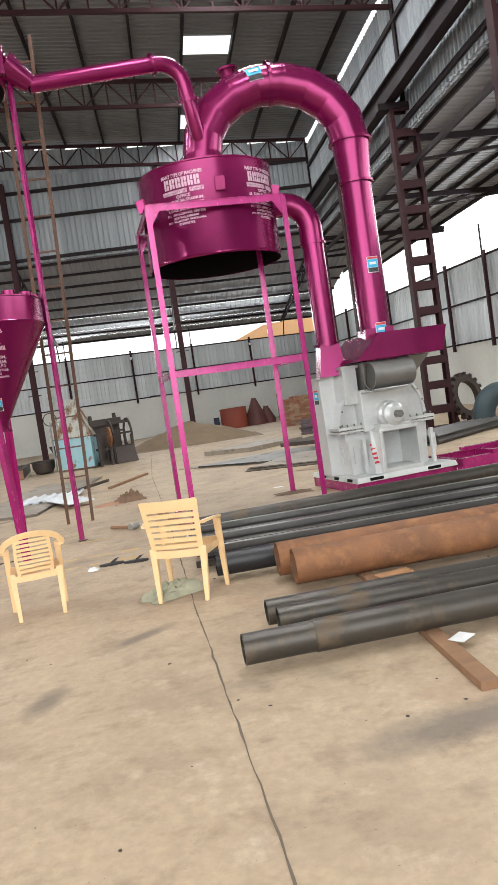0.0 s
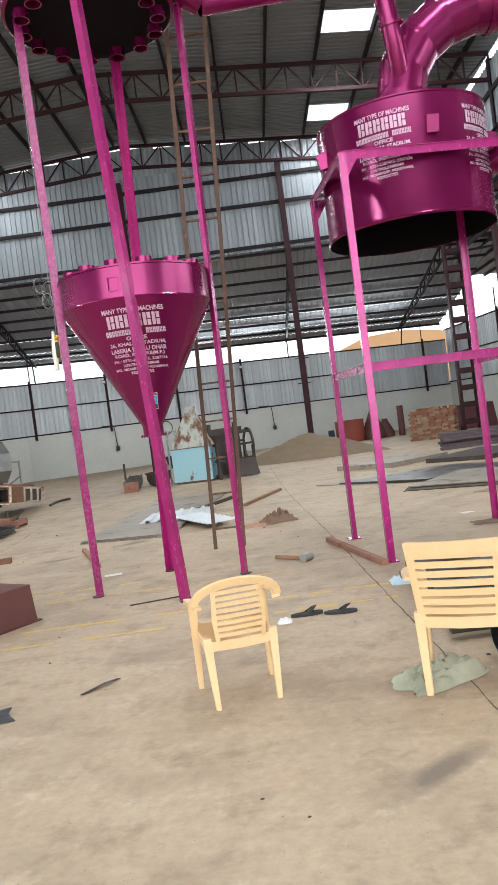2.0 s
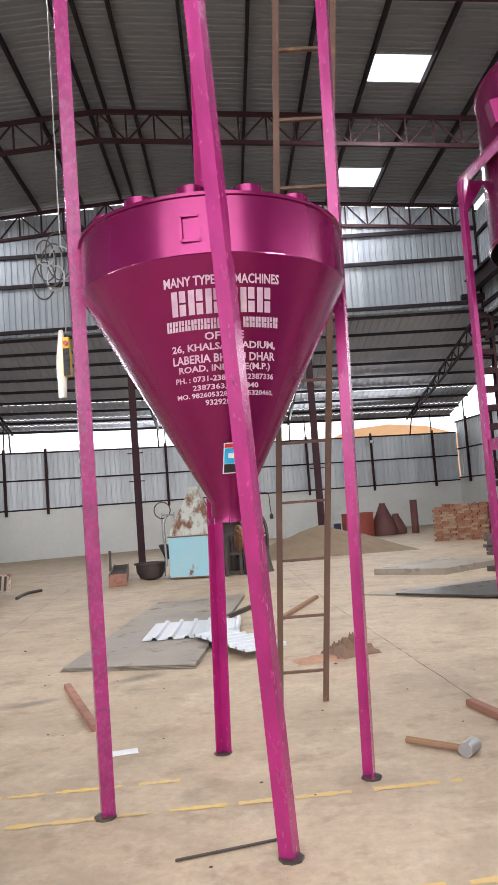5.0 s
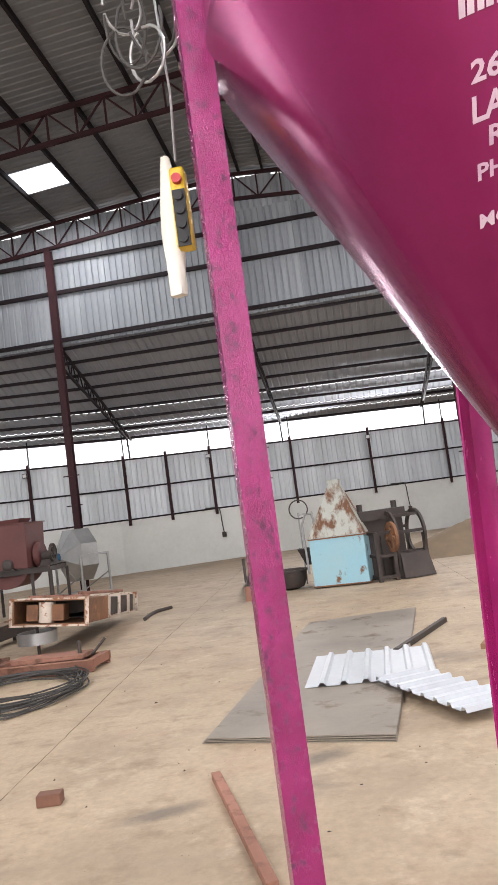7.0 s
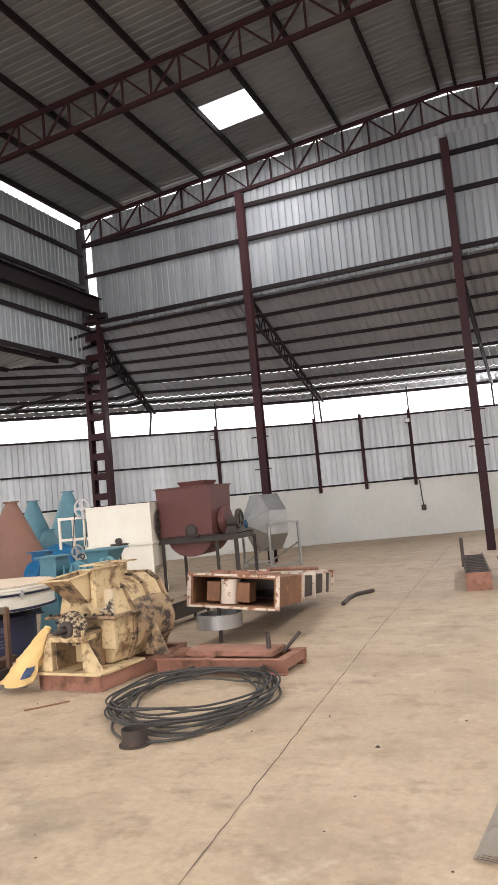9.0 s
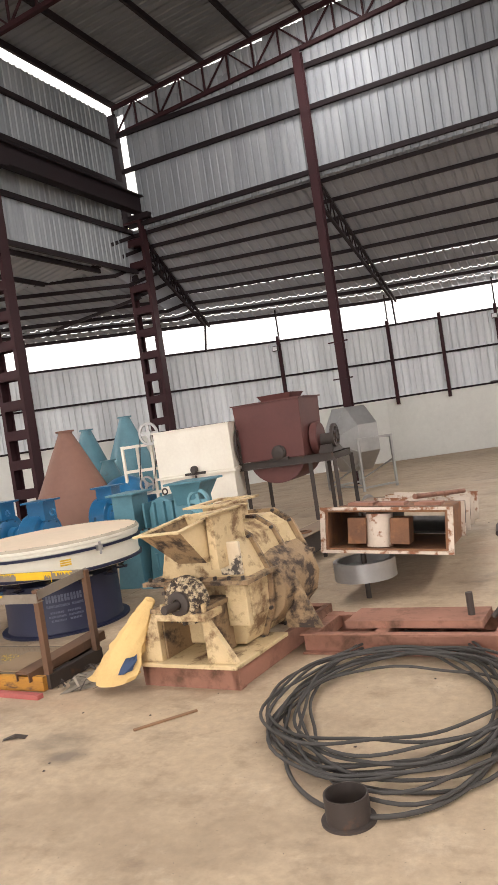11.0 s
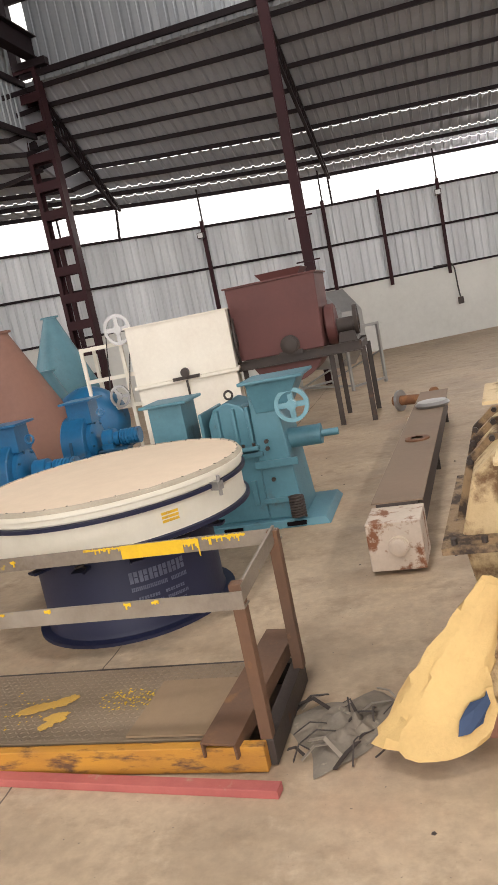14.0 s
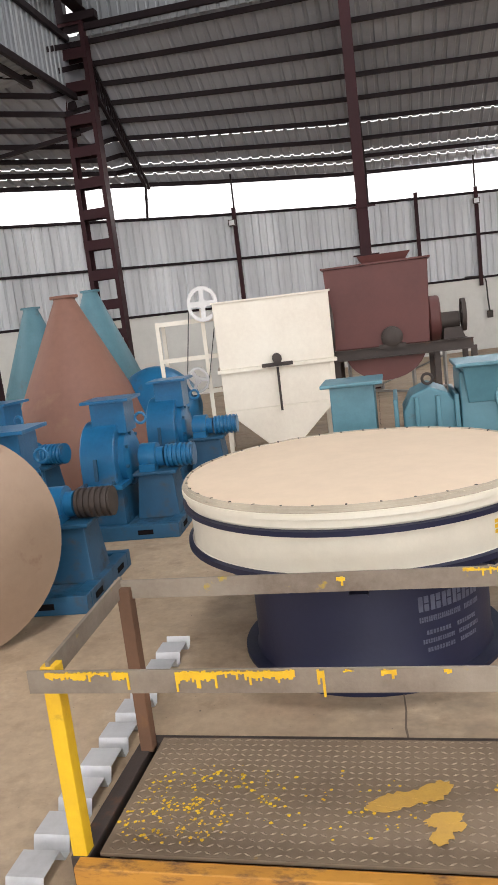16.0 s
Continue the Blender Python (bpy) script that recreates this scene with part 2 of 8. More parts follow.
def plate(bm, outline, t, m):
    """A flat outline of (x, y) points, t thick along z."""
    a = [bm.verts.new(m @ Vector((x, y, 0))) for x, y in outline]
    b = [bm.verts.new(m @ Vector((x, y, t))) for x, y in outline]
    k = len(outline)
    for i in range(k):
        bm.faces.new((a[i], a[(i + 1) % k], b[(i + 1) % k], b[i]))
    bm.faces.new(a[::-1])
    bm.faces.new(b)


def hull_box(bm, lower, upper):
    """Four lower and four upper corners joined as a solid."""
    v = [bm.verts.new(c) for c in (*lower, *upper)]
    for f in ((3, 2, 1, 0), (4, 5, 6, 7), (0, 1, 5, 4), (1, 2, 6, 5), (2, 3, 7, 6), (3, 0, 4, 7)):
        bm.faces.new([v[i] for i in f])


def rect(x0, x1, y0, y1, z):
    return [(x0, y0, z), (x1, y0, z), (x1, y1, z), (x0, y1, z)]


def mesh_of(name, bm, mat, smooth=True):
    bmesh.ops.recalc_face_normals(bm, faces=bm.faces)
    if smooth:
        for f in bm.faces:
            f.smooth = True
        for e in bm.edges:
            if len(e.link_faces) != 2 or e.calc_face_angle(0) > 0.6:
                e.smooth = False
    me = bpy.data.meshes.new(name)
    bm.to_mesh(me)
    bm.free()
    me.materials.append(mat)
    return me


def part(name, bm, mat, parent=None, label="", smooth=True, bevel=0.0):
    ob = new(name, mesh_of(name, bm, mat, smooth))
    if bevel:
        b = ob.modifiers.new("edges", "BEVEL")
        b.width, b.segments, b.limit_method, b.angle_limit = bevel, 2, "ANGLE", 0.7
        b.harden_normals = False
    if parent:
        ob.parent = parent
    if label:
        tagged(ob, label)
    return ob


def thing(name, m, label, category, group=""):
    ob = new(name)
    ob.empty_display_size = 0.2
    ob.matrix_basis = m
    return tagged(ob, label, category, group)


def setting(name, bm, mat, label="", category="", smooth=False):
    return tagged(part(name, bm, mat, None, "", smooth), label, category, "", "structure")


def B():
    return bmesh.new()


# ---- the hall ----
XL, XR, YB, RIDGE, YF = -14.9, 8.25, 28.1, -3.33, -8.0
FRAMES = [YB - 5.6 * k for k in range(7)]
EAVE, TOP, LOW_EAVE, LOW_TOP = 11.05, 11.98, 10.3, 11.2
BACK_WALL = [(-26.0, 22.2), (-19.0, 27.8), (-13.3, 32.0), (-10.0, 34.0), (-5.0, 35.7), (1.5, 37.6), (10.6, 39.9)]


def back_y(x):
    for (a, b), (c, d) in zip(BACK_WALL, BACK_WALL[1:]):
        if x <= c:
            return b + (d - b) * (x - a) / (c - a)
    return BACK_WALL[-1][1]


def roof_z(x):
    return TOP - (TOP - EAVE) * abs(x - RIDGE) / (XR - RIDGE)


bm = B()
box(bm, -60, 60, -60, 90, -0.4, -0.02)
setting("ground", bm, paint("earth", (0.33, 0.25, 0.17), (0.24, 0.18, 0.12), rough=0.9, grain=1), "bare brown earth round the shed", "ground")
bm = B()
box(bm, -26, 14, YF, 42, -0.3, 0.0)
floor = setting("floor", bm, CONCRETE, "dusty stained beige concrete slab floor", "floor")


def floor_joint(pts, width, name="floor_joint"):
    bm = B()
    rnd = random.Random(len(pts) + int(pts[0][0] * 10))
    a = []
    for (x0, y0), (x1, y1) in zip(pts, pts[1:]):
        n = max(2, int(math.hypot(x1 - x0, y1 - y0) / 0.12))
        for i in range(n):
            f = i / n
            a.append(Vector((x0 + (x1 - x0) * f + rnd.uniform(-1, 1) * 0.006, y0 + (y1 - y0) * f, 0.003)))
    left, right = [], []
    for p in a:
        w = width * rnd.uniform(0.3, 1.0)
        left.append(bm.verts.new(p - Vector((w / 2, 0, 0))))
        right.append(bm.verts.new(p + Vector((w / 2, 0, 0))))
    for i in range(len(a) - 1):
        bm.faces.new((left[i], right[i], right[i + 1], left[i + 1]))
    tagged(part(name, bm, JOINT, floor, "", False))


JOINT = paint("joint_dirt", (0.15, 0.115, 0.085), rough=0.95)
floor_joint([(1.83, -6.0), (1.66, 1.32), (1.45, 4.6), (1.18, 10.0), (0.83, 15.73), (0.5, 27.0)], 0.014)
floor_joint([(-3.35, 4.0), (-3.76, 11.5), (-4.16, 17.4), (-4.5, 24.0), (-4.9, 31.5)], 0.013)
floor_joint([(-8.6, 4.0), (-8.85, 11.5), (-9.1, 17.5), (-9.4, 30)], 0.012)


# corrugated sheets
def corrugated(bm, w, h, pitch=0.2, depth=0.028, m=None, t=0.0):
    xs, n = [], max(1, round(w / pitch))
    for i in range(n):
        x = i * w / n
        k = w / n
        xs += [(x, 0), (x + k * 0.62, 0), (x + k * 0.72, depth), (x + k * 0.9, depth)]
    xs.append((w, 0))
    mm = m or Matrix()
    for off in ((0, t) if t else (0,)):
        lo = [bm.verts.new(mm @ Vector((x, d + off, 0))) for x, d in xs]
        hi = [bm.verts.new(mm @ Vector((x, d + off, h))) for x, d in xs]
        for i in range(len(xs) - 1):
            bm.faces.new((lo[i], lo[i + 1], hi[i + 1], hi[i]))


SHEETS = {}


def wall_sheets(wall, p, q, z0, z1, mat=GALV):
    """Sheets about a metre wide side by side from p to q, each a piece of its own."""
    p, q = Vector((*p, 0)), Vector((*q, 0))
    n = max(1, round((q - p).length))
    w = (q - p).length / n
    key = (round(w, 3), round(z1 - z0, 3))
    if key not in SHEETS:
        bm = B()
        corrugated(bm, w + 0.03, z1 - z0)
        SHEETS[key] = mesh_of("sheet", bm, mat, False)
    yaw = math.atan2(q.y - p.y, q.x - p.x)
    for i in range(n):
        ob = new("sheet", SHEETS[key])
        ob.parent = wall
        ob.matrix_basis = Matrix.Translation(p + (q - p) * (i / n) + Vector((0, 0, z0))) @ Matrix.Rotation(yaw, 4, "Z")


def wall_core(name, bm, mat, label, category="wall"):
    return setting(name, bm, mat, label, category)


# high rear wall over the lean-to: girts carry the sheets
bm = B()
for z in (7.75, 9.27, 10.27):
    beam(bm, (XL, YB - 0.03, z), (XR, YB - 0.03, z), 0.08, 0.12)
rear_high = wall_core("wall_north", bm, STEEL_DARK, "corrugated galvanised sheet wall on dark girts above the lean-to", "wall")
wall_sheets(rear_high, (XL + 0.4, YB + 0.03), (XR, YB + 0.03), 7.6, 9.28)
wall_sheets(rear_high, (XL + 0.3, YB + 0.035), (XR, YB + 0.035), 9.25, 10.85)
for i in range(20):
    x0, x1 = XL + i * 23.15 / 20, XL + (i + 1) * 23.15 / 20
    top = min(roof_z(x0), roof_z(x1)) - 0.02
    if top > 10.9:
        wall_sheets(rear_high, (x0, YB + 0.04), (x1, YB + 0.04), 10.82, top)

# high side walls with their crane beams
for name, x, s in (("wall_west", XL, -1), ("wall_east", XR, 1)):
    bm = B()
    for z in (6.5, 7.6, 8.9, 10.0):
        beam(bm, (x - s * 0.02, YF, z), (x - s * 0.02, YB, z), 0.08, 0.12)
    w = wall_core(name, bm, STEEL_DARK, "corrugated galvanised sheet wall high above the side aisle")
    a, b = ((x + s * 0.05, YF), (x + s * 0.05, YB)) if s > 0 else ((x + s * 0.05, YB - 0.25), (x + s * 0.05, YF))
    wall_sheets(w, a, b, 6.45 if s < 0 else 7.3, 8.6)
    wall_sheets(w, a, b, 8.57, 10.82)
    bm = B()
    i_bar(bm, (x - s * 0.42, YF, 8.25), (x - s * 0.42, YB + 0.1, 8.25), 0.26, 0.5, 0.03)
    beam(bm, (x - s * 0.42, YF, 8.53), (x - s * 0.42, YB + 0.1, 8.53), 0.05, 0.06)
    tagged(part("crane_beam", bm, STEEL_DARK), "dark steel crane runway beam along the wall", "beam", "", "structure")


def lattice_column(x, y, s):
    c = thing("lattice_column", pose(x, y, 0), "tall red-brown steel column of two channels with batten plates", "column", "lattice columns")
    for side in (-1, 1):
        bm = B()
        channel_bar(bm, (0.33 * side, 0, 0), (0.33 * side, 0, 8.0), 0.09, 0.26, 0.012, (0, 1, 0), side)
        part("channel", bm, STEEL, c, "", False)
    bm = B()
    for z in np.arange(0.35, 7.9, 0.62):
        for yy in (-0.13, 0.13):
            box(bm, -0.33, 0.33, yy - 0.006, yy + 0.006, z, z + 0.2)
        box(bm, -0.33, 0.33, -0.13, 0.13, z + 0.19, z + 0.2)
    part("batten", bm, STEEL, c, "", False)
    bm = B()
    box(bm, -0.45, 0.45, -0.3, 0.3, 0, 0.025)
    for sx in (-1, 1):
        for yy in (-0.16, 0.16):
            hull_box(bm, [(sx * 0.33, yy - 0.01, 0.02), (sx * 0.44, yy - 0.01, 0.02), (sx * 0.44, yy + 0.01, 0.02), (sx * 0.33, yy + 0.01, 0.02)],
                     [(sx * 0.33, yy - 0.01, 0.4), (sx * 0.29, yy - 0.01, 0.4), (sx * 0.29, yy + 0.01, 0.4), (sx * 0.33, yy + 0.01, 0.4)])
    part("base_plate", bm, STEEL, c, "", False)
    bm = B()
    box(bm, -0.4 if s > 0 else -0.62, 0.62 if s > 0 else 0.4, -0.16, 0.16, 7.85, 8.0)
    part("crane_bracket", bm, STEEL_DARK, c, "", False)
    bm = B()
    i_bar(bm, (-0.2 * s, 0, 8.0), (-0.2 * s, 0, 10.9), 0.2, 0.3, 0.015, (1, 0, 0))
    part("upper_post", bm, STEEL_DARK, c, "", False)


for y in FRAMES[:6]:
    lattice_column(XL + 0.1, y, 1)
    lattice_column(XR - 0.1, y, -1)

for x in (-9.35, -3.55, 2.25):
    bm = B()
    i_bar(bm, (x, YB - 0.2, 0), (x, YB - 0.2, 10.6), 0.2, 0.22, 0.014, (0, 1, 0))
    for z in (2.6, 3.5):
        beam(bm, (x - 0.25, YB - 0.32, z), (x + 0.25, YB - 0.32, z), 0.03, 0.03)
    tagged(part("steel_post", bm, STEEL, None, "", False), "slim red-brown steel post under the rear wall", "post", "rear posts", "structure")


def roof_truss(y):
    def lo(x):
        return LOW_TOP - (LOW_TOP - LOW_EAVE) * abs(x - RIDGE) / (XR - RIDGE)

    t = thing("roof_truss", pose(0, y, 0), "red-brown steel angle roof truss with braced web", "truss", "roof trusses")
    for name, f in (("top_chord", roof_z), ("bottom_chord", lo)):
        bm = B()
        for xe in (XL, XR):
            beam(bm, (xe, 0, f(xe)), (RIDGE, 0, f(RIDGE)), 0.1, 0.1)
        part(name, bm, STEEL, t, "", False)
    n = 32
    xs = [XL + (XR - XL) * i / n for i in range(n + 1)]
    for i, x in enumerate(xs):
        bm = B()
        beam(bm, (x, 0, lo(x)), (x, 0, roof_z(x)), 0.045, 0.045)
        part("upright", bm, STEEL, t, "", False)
        if i < n:
            x2 = xs[i + 1]
            bm = B()
            if (i < n / 2) == (i % 2 == 0):
                beam(bm, (x, 0, lo(x)), (x2, 0, roof_z(x2)), 0.04, 0.04)
            else:
                beam(bm, (x, 0, roof_z(x)), (x2, 0, lo(x2)), 0.04, 0.04)
            part("diagonal", bm, STEEL, t, "", False)


for y in FRAMES[:5]:
    roof_truss(y)

purlin_x = [RIDGE - 0.22, RIDGE + 0.22] + [RIDGE - 1.5 - 1.44 * k for k in range(8)] + [RIDGE + 0.95 + 1.43 * k for k in range(8)]
purlins = tagged(new("roof_purlins"), "dark steel roof purlins running the length of the hall", "purlin", "", "structure")
for x in purlin_x:
    bm = B()
    beam(bm, (x, YF, roof_z(x) + 0.12), (x, YB + 0.2, roof_z(x) + 0.12), 0.07, 0.16)
    part("purlin", bm, STEEL_DARK, purlins, "", False)

# main roof, corrugated across the slope, with translucent panels left open as skylights
bm = B()
pitch = 0.22
ny = int((YB + 0.5 - YF) / pitch)
cuts = sorted({XL - 0.2, RIDGE, XR + 0.2} | {x for x in purlin_x})
for x0, x1 in zip(cuts, cuts[1:]):
    holes = [(a, b) for cx, a, b in SKY if x0 - 0.01 <= cx <= x1 + 0.01 and x0 <= cx < x1]
    for j in range(ny):
        y = YF + j * pitch
        if any(a <= y < b for a, b in holes):
            continue
        row = [(y, 0), (y + 0.14, 0), (y + 0.16, 0.03), (y + 0.2, 0.03), (y + 0.22, 0)]
        a = [bm.verts.new((x0, yy, roof_z(x0) + 0.21 + h)) for yy, h in row]
        b = [bm.verts.new((x1, yy, roof_z(x1) + 0.21 + h)) for yy, h in row]
        for i in range(4):
            bm.faces.new((a[i], b[i], b[i + 1], a[i + 1]))
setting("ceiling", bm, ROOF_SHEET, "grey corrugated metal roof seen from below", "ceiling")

m_, n_, l_, p_ = nodes_of("translucent_sheet")
p_.inputs["Base Color"].default_value = (0.9, 0.93, 0.95, 1)
tr_ = n_.new("ShaderNodeBsdfTranslucent")
tr_.inputs[0].default_value = (0.9, 0.93, 0.95, 1)
ms_ = n_.new("ShaderNodeMixShader")
ms_.inputs[0].default_value = 0.85
l_.new(p_.outputs[0], ms_.inputs[1])
l_.new(tr_.outputs[0], ms_.inputs[2])
l_.new(ms_.outputs[0], n_["Material Output"].inputs[0])
CLEAR = m_
for i, (cx, a, b) in enumerate(SKY):
    x0, x1 = max(c for c in cuts if c <= cx), min(c for c in cuts if c > cx)
    bm = B()
    hull_box(bm, [(x0, a, roof_z(x0) + 0.23), (x1, a, roof_z(x1) + 0.23), (x1, b, roof_z(x1) + 0.23), (x0, b, roof_z(x0) + 0.23)],
             [(x0, a, roof_z(x0) + 0.236), (x1, a, roof_z(x1) + 0.236), (x1, b, roof_z(x1) + 0.236), (x0, b, roof_z(x0) + 0.236)])
    setting("window_%d" % (i + 1), bm, CLEAR, "translucent white roof light panel", "skylight").visible_shadow = False

# rear lean-to: trusses, purlins, sheets down to the boundary wall
LT0, LT1 = 7.6, 5.2


def lean(x, f, dz=0.0):
    y1 = back_y(x) + 0.35
    if x < XL - 0.1:
        return Vector((x, y1 - 5.2 + 5.2 * f, 6.75 + (LT1 - 6.75) * f + dz))
    return Vector((x, YB + 0.05 + (y1 - YB) * f, LT0 + (LT1 - LT0) * f + dz))


for x in (XL + 0.3, -9.35, -3.55, 2.25, XR - 0.1):
    t = thing("lean_to_truss", pose(0, 0, 0), "dark steel lattice truss under the lean-to roof", "truss", "lean-to trusses")
    bm = B()
    beam(bm, lean(x, 0, -0.12), lean(x, 0.98, -0.12), 0.07, 0.07)
    beam(bm, lean(x, 0, -0.75), lean(x, 0.9, -0.3), 0.07, 0.07)
    part("chord", bm, STEEL_DARK, t, "", False)
    for k in range(11):
        bm = B()
        f, g = k / 11 * 0.9, (k + 1) / 11 * 0.9
        da, db = -0.75 + 0.45 * f / 0.9, -0.75 + 0.45 * g / 0.9
        beam(bm, lean(x, f, da), lean(x, (f + g) / 2, -0.12), 0.035, 0.035)
        part("web", bm, STEEL_DARK, t, "", False)
        bm = B()
        beam(bm, lean(x, (f + g) / 2, -0.12), lean(x, g, db), 0.035, 0.035)
        part("web", bm, STEEL_DARK, t, "", False)
    bm = B()
    beam(bm, lean(x, 0.9, -0.3), Vector((x, back_y(x) - 0.15, 4.3)), 0.05, 0.05)
    part("foot_strut", bm, STEEL_DARK, t, "", False)
lean_x = [-22.6, -19.0, XL - 0.15, XL] + [x for x, _ in BACK_WALL if XL < x < XR] + [XR + 2.2]
lean_purlins = tagged(new("lean_to_purlins"), "dark steel purlins under the lean-to sheets", "purlin", "", "structure")
for k in range(9):
    f = 0.02 + 0.96 * k / 8
    bm = B()
    for x0, x1 in zip(lean_x, lean_x[1:]):
        beam(bm, lean(x0, f, -0.03), lean(x1, f, -0.03), 0.05, 0.10)
    part("purlin", bm, STEEL_DARK, lean_purlins, "", False)
bm = B()
n = int((lean_x[-1] - lean_x[0]) / 0.25)
step = (lean_x[-1] - lean_x[0]) / n
for i in range(n):
    x = lean_x[0] + i * step
    row = [(x, 0), (x + step * 0.6, 0), (x + step * 0.7, 0.035), (x + step * 0.9, 0.035), (x + step, 0)]
    for f0, f1 in ((0, 0.42), (0.42, 0.66), (0.66, 0.76), (0.76, 0.84), (0.84, 0.92), (0.92, 1.0)):
        lap = 0.02 * (f0 > 0.6)
        a = [bm.verts.new(lean(xx, f0, 0.05 + h - lap)) for xx, h in row]
        b = [bm.verts.new(lean(xx, f1, 0.05 + h)) for xx, h in row]
        for j in range(4):
            bm.faces.new((a[j], a[j + 1], b[j + 1], b[j]))
setting("lean_to_roof", bm, LEAN_SHEET, "grey corrugated lean-to roof sloping to the boundary wall", "roof")

# side aisle roofs
for name, xa, xb, za, zb in (("aisle_roof_west", XL, -22.6, 6.55, 5.3), ("aisle_roof_east", XR, 13.4, 7.35, 7.15)):
    bm = B()
    y1 = 38.0 if xb > 0 else 31.0
    ny = int((y1 - YF) / 0.25)
    for j in range(ny):
        y = YF + j * 0.25
        row = [(y, 0), (y + 0.15, 0), (y + 0.175, 0.035), (y + 0.225, 0.035), (y + 0.25, 0)]
        xe, ze = xb, zb
        if xb < 0:
            while back_y(xe) - 3.6 < y and xe < xa - 0.3:
                xe += 0.2
            ze = za + (zb - za) * (xe - xa) / (xb - xa)
        a = [bm.verts.new((xa, yy, za + h)) for yy, h in row]
        b = [bm.verts.new((xe, yy, ze + h)) for yy, h in row]
        for i in range(4):
            bm.faces.new((a[i], b[i], b[i + 1], a[i + 1]))
    setting(name, bm, LEAN_SHEET, "grey corrugated roof over the side aisle", "roof")
    bm = B()
    for k in range(7):
        f = 0.04 + 0.92 * k / 6
        x, z = xa + (xb - xa) * f, za + (zb - za) * f - 0.07
        beam(bm, (x, YF, z), (x, min(y1, back_y(x) - 3.8) if xb < 0 else y1, z), 0.06, 0.12)
    for y in FRAMES[:6]:
        beam(bm, (xa, y, za - 0.2), (xb, y, zb - 0.2), 0.1, 0.16)
        beam(bm, (xa, y, za - 0.75), (xb, y, zb - 0.3), 0.08, 0.08)
        for k in range(6):
            f, g = k / 6, (k + 1) / 6
            beam(bm, (xa + (xb - xa) * f, y, za + (zb - za) * f - 0.75 + 0.5 * f), (xa + (xb - xa) * g, y, za + (zb - za) * g - 0.2), 0.04, 0.04)
    tagged(part("aisle_purlin", bm, STEEL_DARK, None, "", False), "dark steel purlins and rafters over the side aisle", "purlin", "", "structure")


# boundary walls: plastered base, corrugated sheets above, open gap under the eaves
def boundary(name, pts, base, top, label, every=2.6, xs=()):
    bm = B()
    for (x0, y0), (x1, y1) in zip(pts, pts[1:]):
        d = Vector((x1 - x0, y1 - y0, 0)).normalized()
        nrm = Vector((-d.y, d.x, 0))
        p, q = Vector((x0, y0, 0)), Vector((x1, y1, 0))
        beam(bm, p + nrm * 0.12 + Vector((0, 0, base / 2)) - d * 0.05, q + nrm * 0.12 + Vector((0, 0, base / 2)) + d * 0.05, 0.23, base)
    w = setting(name, bm, PLASTER, label, "wall")
    bm = B()
    post_bm = B()
    for (x0, y0), (x1, y1) in zip(pts, pts[1:]):
        p, q = Vector((x0, y0, 0)), Vector((x1, y1, 0))
        for z in (base + 0.03, (base + top) / 2 + 0.05, top):
            beam(bm, p + Vector((0, 0, z)), q + Vector((0, 0, z)), 0.06, 0.06)
        mid = (base + top) / 2
        d = (q - p).normalized()
        nrm = Vector((-d.y, d.x, 0)) * 0.06
        a, b = p + nrm, q + nrm
        wall_sheets(w, (a.x, a.y), (b.x, b.y), base, mid + 0.05, FENCE_SHEET_LIT)
        wall_sheets(w, (a.x, a.y), (b.x, b.y), mid + 0.05, top, FENCE_SHEET_LIT)
        n = max(1, round((q - p).length / every))
        spots = [(x - p.x) / (q.x - p.x) for x in xs if p.x <= x < q.x] if xs else [(i + 0.5) / n for i in range(n)]
        for i, f in enumerate(spots):
            c = p + (q - p) * f - Vector((-d.y, d.x, 0)) * 0.06
            box(post_bm, c.x - 0.05, c.x + 0.05, c.y - 0.05, c.y + 0.05, base - 0.2, top + 0.15)
            if i % 2 == 0:
                beam(bm, c + Vector((0, 0.1, top)), c + Vector((0, 0.1, top + 1.0)), 0.04, 0.04)
    tagged(part("wall_rail", bm, STEEL_DARK, w, "dark steel rails", False))
    tagged(part("wall_post", post_bm, STEEL, w, "red-brown wall posts", False))
    return w


boundary("wall_rear", BACK_WALL, 2.0, 4.35, "white plastered wall with corrugated sheets on top", xs=[-25.3, -22.2, -19.05, -15.9, -12.75, -9.65, -8.1, -6.45, -3.3, -0.15, 3.0, 6.15, 9.3])
boundary("wall_right", [(10.6, 39.9), (12.6, 18.0), (13.0, 2.0), (13.0, YF)], 2.1, 4.85, "white plastered side wall with corrugated sheets on top")
boundary("wall_left", [(-22.3, YF), (-22.3, 25.1)], 2.0, 4.3, "white plastered side wall with corrugated sheets on top")
bm = B()
for x in (-22.3, XL, -9.15, 2.42, XR, 13.0):
    box(bm, x - 0.15, x + 0.15, YF - 0.15, YF + 0.15, 0, 11)
box(bm, -22.5, 13.2, YF - 0.1, YF + 0.1, 11.75, 12.2)
setting("wall_south", bm, STEEL, "open front of the shed between steel posts", "wall")

# distance beyond the walls
bm = B()
rnd = random.Random(4)
for i in range(36):
    a0 = i / 36
    x = -70 + 170 * a0
    h = 8.5 * math.exp(-((x - 20) / 16) ** 2) + 2.0 + rnd.uniform(-0.4, 0.4)
    if i:
        hull_box(bm, [(px, 88, -0.2), (x, 88, -0.2), (x, 110, -0.2), (px, 110, -0.2)], [(px, 96, ph), (x, 96, h), (x, 106, h), (px, 106, ph)])
    px, ph = x, h
